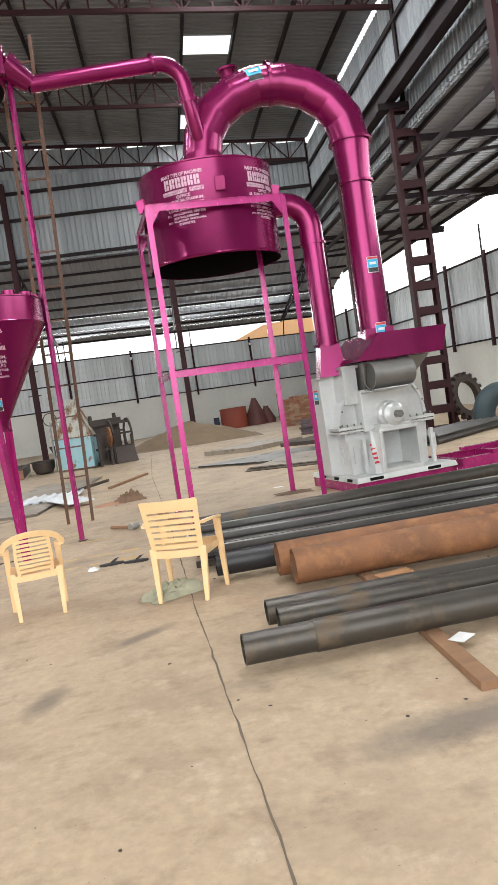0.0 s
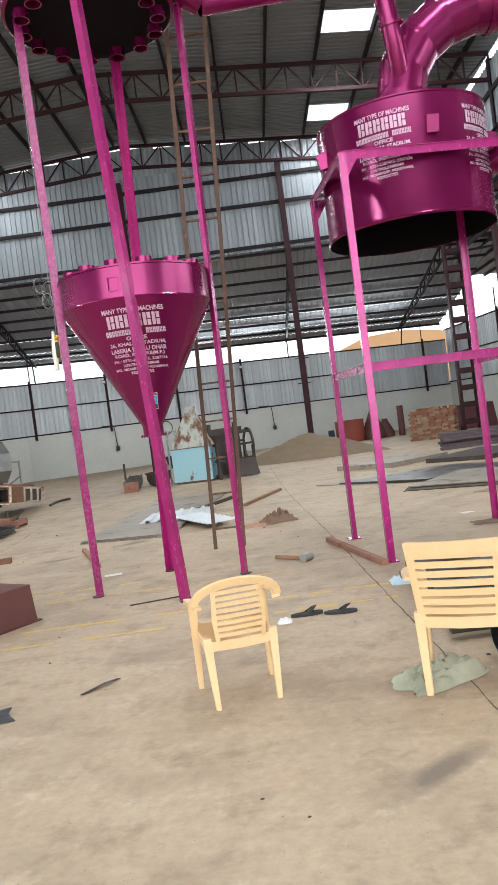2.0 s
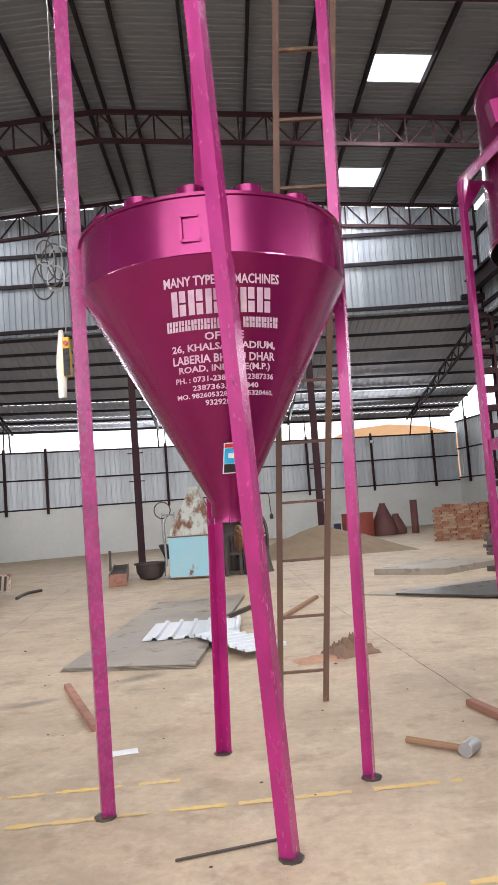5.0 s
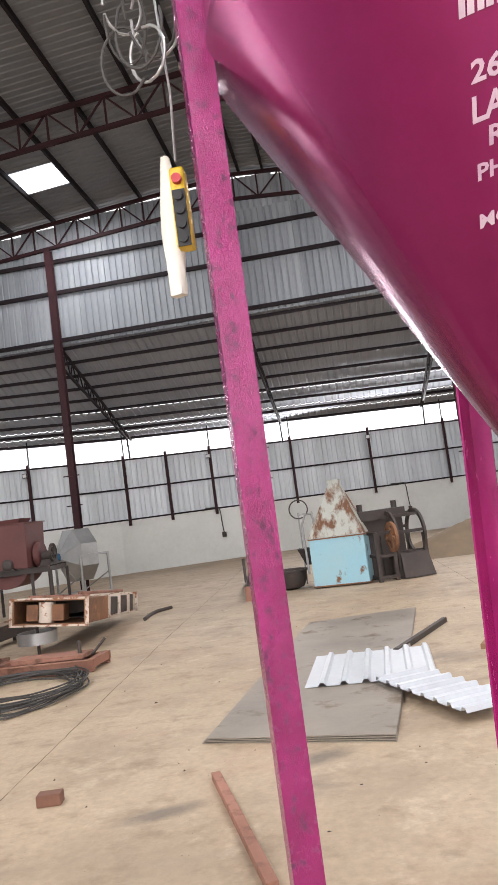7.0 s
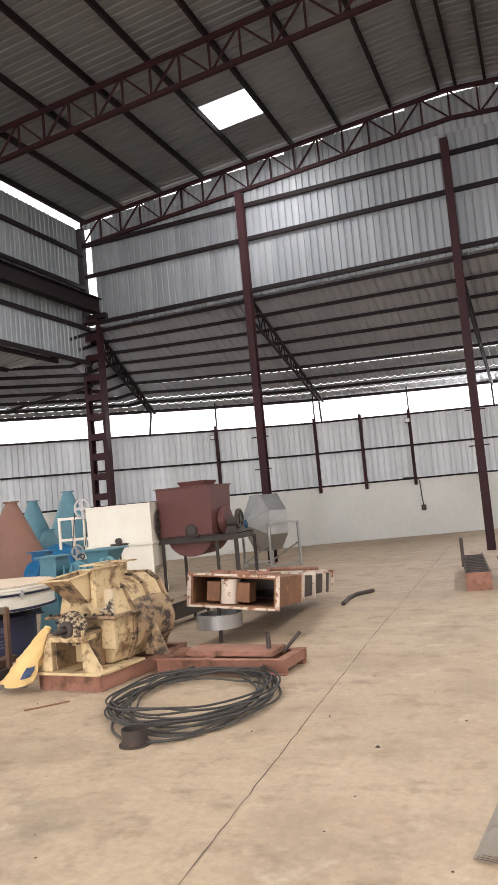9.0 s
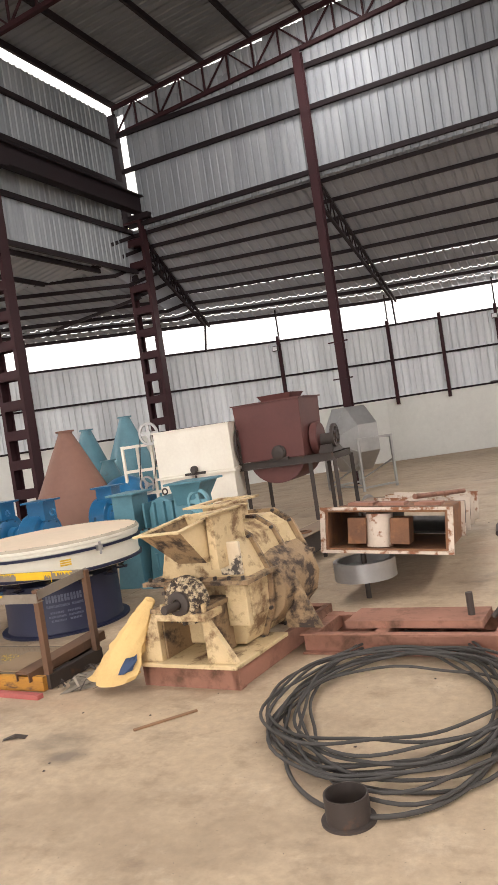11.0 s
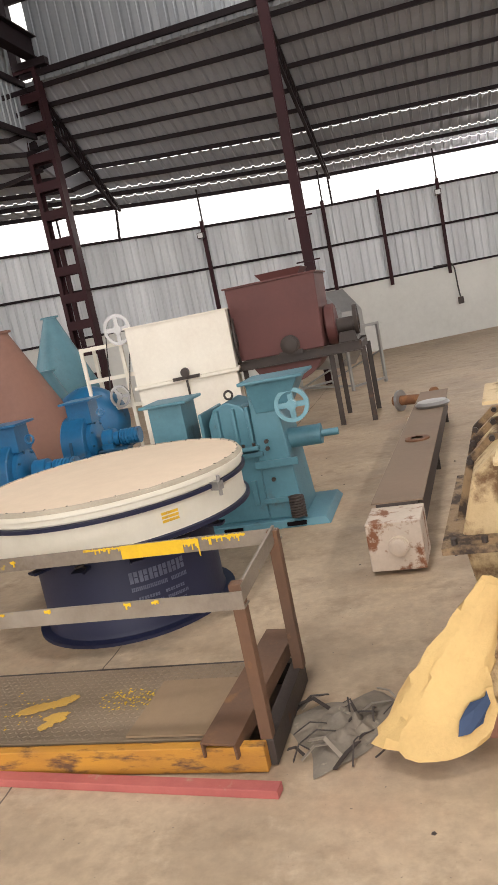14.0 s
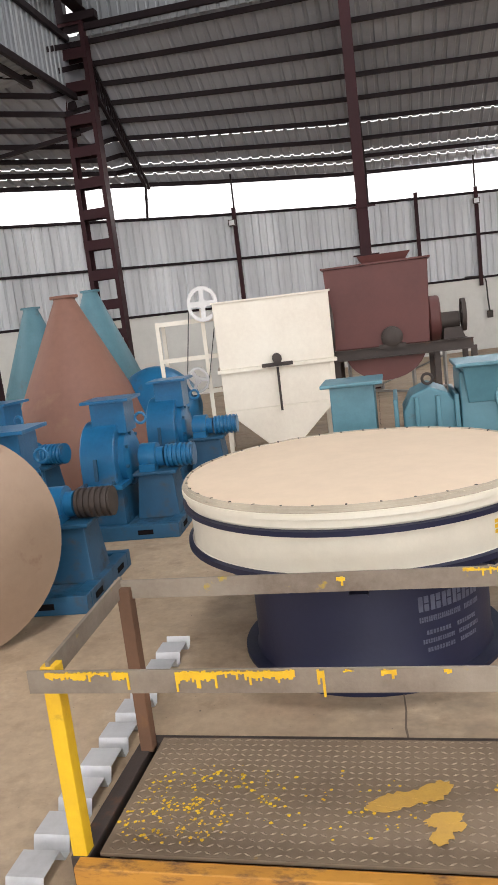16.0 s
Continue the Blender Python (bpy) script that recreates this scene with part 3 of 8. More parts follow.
setting("far_hill", bm, paint("orange_earth", (0.52, 0.30, 0.14), (0.44, 0.25, 0.12), rough=0.95, grain=0.2), "orange earth mound in the distance", "hill")

bm = B()
ring = [(150 * math.cos(2 * math.pi * k / 48) - 3, 150 * math.sin(2 * math.pi * k / 48) + 12) for k in range(48)]
lo_ = [bm.verts.new((x, y, -2)) for x, y in ring]
hi_ = [bm.verts.new((x, y, 105)) for x, y in ring]
for k in range(48):
    bm.faces.new((lo_[k], hi_[k], hi_[(k + 1) % 48], lo_[(k + 1) % 48]))
m_, n_, l_, p_ = nodes_of("white_haze")
em_ = n_.new("ShaderNodeEmission")
em_.inputs[0].default_value, em_.inputs[1].default_value = (1.0, 0.99, 0.97, 1), 1.5
l_.new(em_.outputs[0], n_["Material Output"].inputs[0])
setting("backdrop", bm, m_, "white hazy sky in the distance", "sky")


# ---- plastic chairs ----
def taper(bm, p, q, a, b, ax=(1, 0, 0)):
    """A leg of rectangular section that narrows from a=(w, d) at p to b at q."""
    p, q = Vector(p), Vector(q)
    s = Vector(ax).normalized()
    u = Vector((0, 0, 1)).cross(s)
    v = [bm.verts.new(c + s * i * w[0] / 2 + u * j * w[1] / 2) for c, w in ((p, a), (q, b)) for i, j in ((-1, -1), (1, -1), (1, 1), (-1, 1))]
    for f in ((3, 2, 1, 0), (4, 5, 6, 7), (0, 1, 5, 4), (1, 2, 6, 5), (2, 3, 7, 6), (3, 0, 4, 7)):
        bm.faces.new([v[i] for i in f])


def strip(bm, pts, w, t, up):
    """A band of width w along up and thickness t through the points."""
    pts = [Vector(p) for p in pts]
    up = Vector(up).normalized()
    rows = []
    for i, p in enumerate(pts):
        d = (pts[min(i + 1, len(pts) - 1)] - pts[max(i - 1, 0)]).normalized()
        s = d.cross(up).normalized()
        u = s.cross(d)
        rows.append([bm.verts.new(p + u * a * w / 2 + s * b * t / 2) for a, b in ((-1, -1), (1, -1), (1, 1), (-1, 1))])
    for a, b in zip(rows, rows[1:]):
        for k in range(4):
            bm.faces.new((a[k], a[(k + 1) % 4], b[(k + 1) % 4], b[k]))
    bm.faces.new(rows[0][::-1])
    bm.faces.new(rows[-1])


def plastic_chair(m, round_back, label):
    c = thing("plastic_chair", m, label, "chair", "plastic chairs")
    top, zs = (0.77, 0.40) if round_back else (0.83, 0.41)

    def back(s, z):
        """A point of the curved backrest; s from -1 to 1 across."""
        f = (z - zs) / (top - zs)
        half = (0.205 + 0.03 * f) if not round_back else 0.235
        return Vector((s * half, -0.2 - 0.075 * f - 0.045 * (1 - s * s), z))

    bm = B()
    n = 8
    grid = [[bm.verts.new((-0.23 + 0.46 * i / n, -0.2 + 0.42 * j / n, zs + 0.012 * ((i / n - 0.5) * 2) ** 2 - 0.02 * (1 - abs(j / n - 0.5) * 2) + (0.015 if j > 6 else 0))) for i in range(n + 1)] for j in range(n + 1)]
    for j in range(n):
        for i in range(n):
            bm.faces.new((grid[j][i], grid[j][i + 1], grid[j + 1][i + 1], grid[j + 1][i]))
    r = bmesh.ops.solidify(bm, geom=bm.faces[:], thickness=0.018)
    part("seat", bm, CREAM, c)
    bm = B()
    strip(bm, [(-0.23, -0.2, zs - 0.025), (-0.23, 0.21, zs - 0.025)], 0.05, 0.012, (0, 0, 1))
    strip(bm, [(0.23, -0.2, zs - 0.025), (0.23, 0.21, zs - 0.025)], 0.05, 0.012, (0, 0, 1))
    strip(bm, [(-0.23, 0.215, zs - 0.02), (0, 0.235, zs - 0.02), (0.23, 0.215, zs - 0.02)], 0.045, 0.012, (0, 0, 1))
    strip(bm, [(-0.23, -0.205, zs - 0.02), (0, -0.235, zs - 0.02), (0.23, -0.205, zs - 0.02)], 0.06, 0.012, (0, 0, 1))
    part("seat_rim", bm, CREAM, c)
    for s in (-1, 1):
        bm = B()
        taper(bm, (s * 0.20, -0.24, 0), (s * 0.215, -0.19, zs + 0.03), (0.035, 0.032), (0.06, 0.045))
        part("leg", bm, CREAM, c, "", False, 0.006)
        bm = B()
        taper(bm, (s * 0.25, 0.2, 0), (s * 0.245, 0.17, 0.6), (0.035, 0.032), (0.062, 0.04))
        part("leg", bm, CREAM, c, "", False, 0.006)
        bm = B()
        pts = [back(s, 0.63) + Vector((s * 0.02, 0, 0)), (s * 0.275, -0.12, 0.635), (s * 0.285, 0.02, 0.625), (s * 0.275, 0.13, 0.61), (s * 0.25, 0.185, 0.58)]
        strip(bm, pts, 0.055, 0.02, (s, 0, 0.12))
        part("armrest", bm, CREAM, c, "", True)
    rim = B()
    if round_back:
        arc = [Vector((0.275 * math.cos(a), -0.2 - 0.1 * math.sin(a), 0.62 + 0.15 * math.sin(a) ** 0.8)) for a in np.linspace(0.02, math.pi - 0.02, 17)]
        strip(rim, arc, 0.05, 0.022, (0, -0.4, 1))
        for s in (-1, 1):
            strip(rim, [back(s * 0.62, zs), back(s * 0.68, 0.55), Vector((s * 0.15, -0.285, 0.735))], 0.028, 0.014, (s, 0.4, 0))
        slats = [(z, 0.64) for z in np.linspace(0.44, 0.71, 8)]
    else:
        for s in (-1, 1):
            strip(rim, [back(s * 0.96, z) for z in np.linspace(zs - 0.02, top, 7)], 0.042, 0.018, (s, 0.25, 0))
        strip(rim, [back(s, top - 0.03) for s in np.linspace(-1, 1, 9)], 0.07, 0.018, (0, -0.1, 1))
        slats = [(z, 0.97) for z in np.linspace(0.45, 0.755, 7)]
    part("back_frame", rim, CREAM, c)
    for z, k in slats:
        bm = B()
        strip(bm, [back(s, z + 0.008 * (1 - s * s)) for s in np.linspace(-k, k, 7)], 0.023 if round_back else 0.034, 0.012, (0, -0.15, 1))
        part("back_slat", bm, CREAM, c)
    return c


plastic_chair(pose(1.45, 4.975, 0, 0, 0, -21) @ Matrix.Diagonal((1.0, 0.92, 1.0, 1.0)), False, "cream moulded plastic armchair with slotted high back")
plastic_chair(pose(0.165, 5.235, 0, 0, 0, 12.5) @ Matrix.Diagonal((0.88, 0.88, 0.92, 1.0)), True, "cream moulded plastic armchair with rounded low back")

# ---- writing ----
WHITE_INK = paint("white_stencil", (0.56, 0.44, 0.50), (0.36, 0.20, 0.29), rough=0.5, grain=30)


def lettering(name, lines, place, parent, ink, label):
    """Lines of (text, height along the surface, letter height, width); '#' words are plain blocks."""
    for text, v, h, width in lines:
        bm = B()
        if set(text) <= {"#", " "}:
            step = width / len(text)
            for i, ch in enumerate(text):
                if ch == "#":
                    x = -width / 2 + i * step
                    for x0, x1, y0, y1 in ((0.0, 0.36, 0, 1), (0.46, 0.84, 0, 0.46), (0.46, 0.84, 0.54, 1)):
                        bm.faces.new([bm.verts.new(place(x + a * step, v + b * h)) for a, b in ((x0, y0), (x1, y0), (x1, y1), (x0, y1))])
            tagged(part(name, bm, ink, parent, label, False), label, "", "", "stuff")
            continue
        cu = bpy.data.curves.new("text", "FONT")
        cu.body, cu.size, cu.align_x, cu.resolution_u = text, 1.0, "CENTER", 2
        cu.offset = 0.028
        tmp = bpy.data.objects.new("text", cu)
        me = bpy.data.meshes.new_from_object(tmp)
        if not me.vertices:
            continue
        xs = [q.co.x for q in me.vertices]
        ys = [q.co.y for q in me.vertices]
        kx, ky = width / (max(xs) - min(xs)), h / (max(ys) - min(ys))
        vs = [bm.verts.new(place((q.co.x - (max(xs) + min(xs)) / 2) * kx, v + (q.co.y - min(ys)) * ky)) for q in me.vertices]
        for f in me.polygons:
            try:
                bm.faces.new([vs[i] for i in f.vertices])
            except ValueError:
                pass
        bpy.data.objects.remove(tmp)
        bpy.data.meshes.remove(me)
        bpy.data.curves.remove(cu)
        tagged(part(name, bm, ink, parent, label, False), label, "", "", "stuff")


WORDS = [("MANY TYPE OF MACHINES", 1.0, 0.045, 0.50), ("######", 0.86, 0.115, 0.44), ("########### ######", 0.785, 0.05, 0.50), ("OFFICE", 0.73, 0.038, 0.17),
         ("26, KHALSA STADIUM,", 0.672, 0.042, 0.47), ("LABERIA BHERU DHAR", 0.615, 0.042, 0.47), ("ROAD, INDORE(M.P.)", 0.56, 0.042, 0.42),
         ("PH. : 0731-2387465, 2387336", 0.512, 0.034, 0.46), ("2387363,2388840", 0.468, 0.032, 0.30), ("MO. 9826053289, 9425320460,", 0.428, 0.03, 0.46), ("9329207752", 0.388, 0.03, 0.19)]
STICK_BLUE = paint("sticker_blue", (0.03, 0.38, 0.62), (0.02, 0.32, 0.55), rough=0.4)
STICK_WHITE = paint("sticker_white", (0.75, 0.76, 0.76), rough=0.4)
STICK_RED = paint("sticker_red", (0.55, 0.03, 0.04), rough=0.4)
STICK_DARK = paint("sticker_black", (0.015, 0.015, 0.018), rough=0.4)


def sticker(parent, place, w, h):
    """A printed label: white border, red head, blue field, dark foot with unreadable bars."""
    base = None
    for name, x0, x1, y0, y1, mat, lift in (("sticker", -0.5, 0.5, 0, 1, STICK_WHITE, 0.0), ("sticker_head", -0.46, 0.46, 0.84, 0.97, STICK_RED, 0.002), ("sticker_field", -0.46, 0.46, 0.33, 0.82, STICK_BLUE, 0.002),
                                            ("sticker_foot", -0.46, 0.46, 0.03, 0.31, STICK_DARK, 0.002), ("sticker_print", -0.3, 0.3, 0.5, 0.66, STICK_WHITE, 0.004)):
        bm = B()
        cols = [bm.verts.new(place((x0 + (x1 - x0) * i / 4) * w, y0 * h, lift)) for i in range(5)]
        tops = [bm.verts.new(place((x0 + (x1 - x0) * i / 4) * w, y1 * h, lift)) for i in range(5)]
        for i in range(4):
            bm.faces.new((cols[i], cols[i + 1], tops[i + 1], tops[i]))
        ob = part(name, bm, mat, base or parent, "printed paper label" if base is None else "", False)
        base = base or ob


# ---- hopper tower ----
TC = Vector((-0.585, 8.21, 0))
FEET = [(-1.37, 8.29), (-0.415, 7.65), (0.12, 8.53), (-0.745, 9.17)]
HEAD = Vector((-0.06, -0.17, -0.34))
tower = thing("dust_hopper_tower", pose(TC.x, TC.y, 0), "glossy magenta conical hopper hung between four angle-iron legs", "hopper")
R0, R1, Z0, Z1, Z2 = 0.10, 0.72, 1.64, 2.78, 3.07
bm = B()
lathe(bm, [(R0, 1.545), (R0, Z0), (R1, Z1), (R1 + 0.006, Z1 + 0.012), (R1, Z1 + 0.02), (R1, Z2), (R1 + 0.012, Z2 + 0.004), (R1 + 0.012, Z2 + 0.02), (0.02, Z2 + 0.02)], 64, None, False, True)
hopper = part("hopper", bm, MAGENTA, tower)
bm = B()
lathe(bm, [(R0 - 0.02, 1.535), (R0 + 0.03, 1.535), (R0 + 0.03, 1.55), (R0, 1.55)], 32, None, True)
for k in range(8):
    a = k * math.pi / 4
    lathe(bm, [(0.006, 1.525), (0.006, 1.56)], 6, Matrix.Translation((0.118 * math.cos(a), 0.135 * math.sin(a), 0)), True, True)
part("outlet_flange", bm, MAGENTA, tower)
for k in range(14):
    a = 2 * math.pi * k / 14 + 0.1
    bm = B()
    lathe(bm, [(0.06, 0), (0.075, 0), (0.075, 0.055), (0.065, 0.055), (0.06, 0.0)], 16, Matrix.Translation((0.62 * math.cos(a), 0.62 * math.sin(a), Z2 + 0.02)))
    part("bag_spigot", bm, MAGENTA, tower)


def leg_pose(i):
    x, y = FEET[i][0] - TC.x, FEET[i][1] - TC.y
    return x, y, math.atan2(y, x)


for i in range(4):
    x, y, a = leg_pose(i)
    bm = B()
    m = Matrix.Rotation(radians(20) if i == 0 else a + math.pi * 0.75, 4, "Z")
    w = 0.046 if i == 0 else 0.074
    o = [m @ Vector((u - 0.02, v - 0.02, 0)) for u, v in ((0, 0), (0.074, 0), (0.074, 0.007), (0.007, 0.007), (0.007, w), (0, w))]
    lo = [bm.verts.new((x + q.x, y + q.y, 0.01)) for q in o]
    hi = [bm.verts.new((x + q.x + (0.05, -0.23, 0.08, 0.20)[i], y + q.y - 0.38, 5.9)) for q in o]
    for k in range(6):
        bm.faces.new((lo[k], lo[(k + 1) % 6], hi[(k + 1) % 6], hi[k]))
    bm.faces.new(lo[::-1])
    bm.faces.new(hi)
    leg = part("leg", bm, MAGENTA_LIT if i else MAGENTA_SCUFFED, tower, "magenta angle-iron leg" if i else "magenta angle-iron leg with scuffed paint", False)
    bm = B()
    plate(bm, [(0.06 * math.cos(t) + x, 0.06 * math.sin(t) + y) for t in np.linspace(0, 2 * math.pi, 9)[:-1]], 0.012, Matrix())
    part("foot_plate", bm, DARK_PIPE, tower, "dark steel foot plate", False)
    ux, uy = math.cos(a), math.sin(a)
    for z in () if i else (2.62, 2.68, 2.74, 2.80, 2.86):
        bm = B()
        p = Vector((x + ux * 0.0, y + uy * 0.0, z))
        side = Vector((-uy, ux, 0)) * 0.03 + Vector((ux, uy, 0)) * 0.012
        tube(bm, p + side - Vector((ux, uy, 0)) * 0.01, p + side + Vector((ux, uy, 0)) * 0.012, 0.008 if z < 2.85 else 0.014, 8)
        part("bolt", bm, DARK_PIPE, tower, "", False)
    d = Vector((ux, uy, 0))
    for z in () if i == 1 else (Z1 + 0.06, Z2 - 0.06):
        bm = B()
        beam(bm, d * (R1 - 0.01) + Vector((0, 0, z)), d * (R1 + 0.04) + Vector((0, 0, z)), 0.06, 0.05)
        part("bracket", bm, MAGENTA_LIT, tower, "", False)
# inspection latch on the rim
bm = B()
a = -math.pi / 2 - 0.12
for du in (-0.045, 0.045):
    beam(bm, (R1 * math.cos(a) + du, R1 * math.sin(a) - 0.006, Z2 - 0.21), (R1 * math.cos(a) + du, R1 * math.sin(a) - 0.006, Z2 - 0.09), 0.012, 0.012)
for dz in (-0.21, -0.09):
    beam(bm, (R1 * math.cos(a) - 0.045, R1 * math.sin(a) - 0.006, Z2 + dz), (R1 * math.cos(a) + 0.045, R1 * math.sin(a) - 0.006, Z2 + dz), 0.012, 0.012)
part("latch", bm, MAGENTA, tower, "", False)


def on_cone(az):
    def place(x, v, lift=0.0):
        z = Z0 + v
        r = R0 + (R1 - R0) * (z - Z0) / (Z1 - Z0) + 0.003 + lift
        t = az + x / max(r, 0.12)
        return Vector((r * math.cos(t), r * math.sin(t), z))
    return place


lettering("stencil_writing", [(w, v * 0.87 + 0.155, h * 0.92, k * 1.14) for w, v, h, k in WORDS], on_cone(-math.pi / 2 + 0.07), tower, WHITE_INK, "white stencilled address and telephone numbers")
sticker(tower, lambda x, v, lift: on_cone(-math.pi / 2 + 0.22)(x, 0.15 + v, lift), 0.125, 0.155)

# header drum on top of the legs
bm = B()
lathe(bm, [(0.02, 5.88), (0.78, 5.88), (0.80, 5.89), (0.80, 6.42), (0.78, 6.43), (0.02, 6.46)], 56, Matrix.Translation(HEAD), True, True)
part("header_drum", bm, MAGENTA, tower)
for ring, cnt in ((0.64, 14),):
    for k in range(cnt):
        a = 2 * math.pi * k / cnt
        bm = B()
        lathe(bm, [(0.06, 5.88), (0.072, 5.88), (0.072, 5.79), (0.078, 5.78), (0.066, 5.78), (0.06, 5.88)], 14, Matrix.Translation(HEAD + Vector((ring * math.cos(a), ring * math.sin(a), 0))))
        part("bag_spigot", bm, MAGENTA, tower)
bm = B()
beam(bm, (0.64, -0.1, 5.82), (0.78, -0.1, 5.82), 0.36, 0.34)
sweep(bm, [(0.74, -0.1, 5.82), (1.0, 0.03, 5.63)], [0.19, 0.115], 18)
part("inlet", bm, MAGENTA, tower)
# Black disc laid below the header drum to paint the shade there.
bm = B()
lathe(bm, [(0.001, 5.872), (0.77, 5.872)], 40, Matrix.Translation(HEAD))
part("underside", bm, SHADE_BLACK, tower, "black disc painting the shade under the drum", False)
sticker(tower, lambda x, v, lift: HEAD + Vector(((0.805 + lift) * math.cos(-1.45 + x / 0.8), (0.805 + lift) * math.sin(-1.45 + x / 0.8), 6.06 + v)), 0.2, 0.26)

# air pipe from the header to the cyclone
pipe = thing("air_pipe", pose(0, 0, 0), "magenta air pipe with a flanged elbow", "pipe")
p1 = Vector((1.92, 8.62, 6.10))
bm = B()
tube(bm, (0.40, 8.24, 5.62), p1 - Vector((0, 0, 0.22)), 0.1, 24, 0.006)
part("straight", bm, MAGENTA, pipe)
bm = B()
c = Vector((2.0, 8.63, 5.62))
elbow = [p1 - Vector((0, 0, 0.22))] + [c + Vector((0.30 * math.sin(t), 0.10 * math.sin(t), 0.27 * math.cos(t))) for t in np.linspace(0.15, 1.5, 5)] + [Vector((2.36, 8.80, 5.25)), Vector((2.42, 8.95, 4.95))]
sweep(bm, elbow, 0.1, 22)
part("elbow", bm, MAGENTA, pipe)
for p, d in ((p1 - Vector((0, 0, 0.22)), Vector((1, 0.1, 0.2))), (Vector((2.33, 8.76, 5.44)), Vector((0.15, 0.2, -1)))):
    bm = B()
    sweep(bm, [p - d.normalized() * 0.015, p + d.normalized() * 0.015], 0.135, 24)
    part("flange", bm, MAGENTA, pipe)

# ---- cyclone drum on its stand ----
CC = Vector((2.43, 9.08, 0))
stand = thing("cyclone_stand", pose(0, 0, 0), "tall magenta angle-iron stand carrying the cyclone drum", "stand")
SF = [Vector((1.57, 8.22, 0)), Vector((3.33, 8.45, 0)), Vector((3.12, 9.75, 0)), Vector((1.40, 9.72, 0))]
cen = sum(SF, Vector()) / 4
for f in SF:
    a = math.atan2(f.y - cen.y, f.x - cen.x)
    m = Matrix.Rotation(a + math.pi * 0.75, 4, "Z")
    o = [m @ Vector((u - 0.02, v - 0.02, 0)) for u, v in ((0, 0), (0.07, 0), (0.07, 0.008), (0.008, 0.008), (0.008, 0.07), (0, 0.07))]
    bm = B()
    lo = [bm.verts.new((f.x + q.x, f.y + q.y, 0.01)) for q in o]
    hi = [bm.verts.new((f.x + q.x, f.y + q.y, 4.02)) for q in o]
    for k in range(6):
        bm.faces.new((lo[k], lo[(k + 1) % 6], hi[(k + 1) % 6], hi[k]))
    bm.faces.new(hi)
    part("leg", bm, MAGENTA_LIT, stand, "", False)
    bm = B()
    box(bm, f.x - 0.08, f.x + 0.08, f.y - 0.06, f.y + 0.06, 0, 0.012)
    part("foot_plate", bm, MAGENTA_LIT, stand, "", False)
    bm = B()
    d = (cen - f).normalized()
    for z in (3.72,):
        s = Vector((-d.y, d.x, 0))
        for k in (-1, 1):
            e = (SF[(SF.index(f) + k) % 4] - f).normalized()
            o = [f + Vector((0, 0, 4.02)), f + e * 0.2 + Vector((0, 0, 4.02)), f + Vector((0, 0, 3.72))]
            nrm = e.cross(Vector((0, 0, 1))) * 0.006
            lo = [bm.verts.new(q - nrm) for q in o]
            hi = [bm.verts.new(q + nrm) for q in o]
            bm.faces.new(lo)
            bm.faces.new(hi[::-1])
            for i in range(3):
                bm.faces.new((lo[i], lo[(i + 1) % 3], hi[(i + 1) % 3], hi[i]))
    part("gusset", bm, MAGENTA_LIT, stand, "", False)
for z, skip in ((4.0, (2,)), (1.93, (2,))):
    for k in range(4):
        if k in skip:
            continue
        bm = B()
        a, b = SF[k] + Vector((0, 0, z)), SF[(k + 1) % 4] + Vector((0, 0, z))
        beam(bm, a, b, 0.008, 0.085)
        beam(bm, a + (cen - SF[k]).normalized() * 0.04 + Vector((0, 0, 0.04)), b + (cen - SF[(k + 1) % 4]).normalized() * 0.04 + Vector((0, 0, 0.04)), 0.085, 0.008)
        part("rail", bm, MAGENTA_LIT, stand, "", False)

drum = thing("cyclone_drum", pose(CC.x, CC.y + 0.28, 0.13), "glossy magenta cyclone drum with open dark bottom", "cyclone")
DR = 0.92
bm = B()
lathe(bm, [(DR - 0.006, 3.28), (DR, 3.26), (DR + 0.012, 3.28), (DR, 3.31), (DR, 4.46), (DR + 0.01, 4.47), (DR + 0.01, 4.485), (0.24, 4.49)], 72)
part("shell", bm, MAGENTA, drum)
# Black inner skin: the drum's interior shade is put into its colour.
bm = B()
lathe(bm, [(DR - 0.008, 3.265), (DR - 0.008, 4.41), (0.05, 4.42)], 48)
part("shade_lining", bm, SHADE_BLACK, drum, "black skin standing for the shade inside the drum")
for k in range(2):
    def on_drum(x, v, lift=0.0, az=(-1.98, -0.72)[k]):
        return Vector(((DR + 0.004 + lift) * math.cos(az + x / DR), (DR + 0.004 + lift) * math.sin(az + x / DR), 3.30 + v))
    lettering("stencil_writing", [(w, v, h * 1.1, k * 1.15) for w, v, h, k in WORDS], on_drum, drum, WHITE_INK, "white stencilled address and telephone numbers")
for a in (-1.45, -0.2, -2.9):
    bm = B()
    p = Vector((DR * math.cos(a), DR * math.sin(a), 4.05))
    beam(bm, p, p * 1.04 + Vector((0, 0, -0.0)), 0.1, 0.12)
    part("lug", bm, MAGENTA, drum, "", False)

# ---- gooseneck duct ----
neck = thing("gooseneck_duct", pose(CC.x, CC.y, 0), "large magenta gooseneck duct of welded segments", "duct")
RG, RB = 0.265, 1.03
pts = [Vector((0, 0, 4.58)), Vector((0, 0, 4.78))]
for k in range(10):
    a = math.pi - math.pi * k / 9
    pts.append(Vector((RB + RB * math.cos(a), 0.02, 4.80 + RB * 0.85 * math.sin(a))))
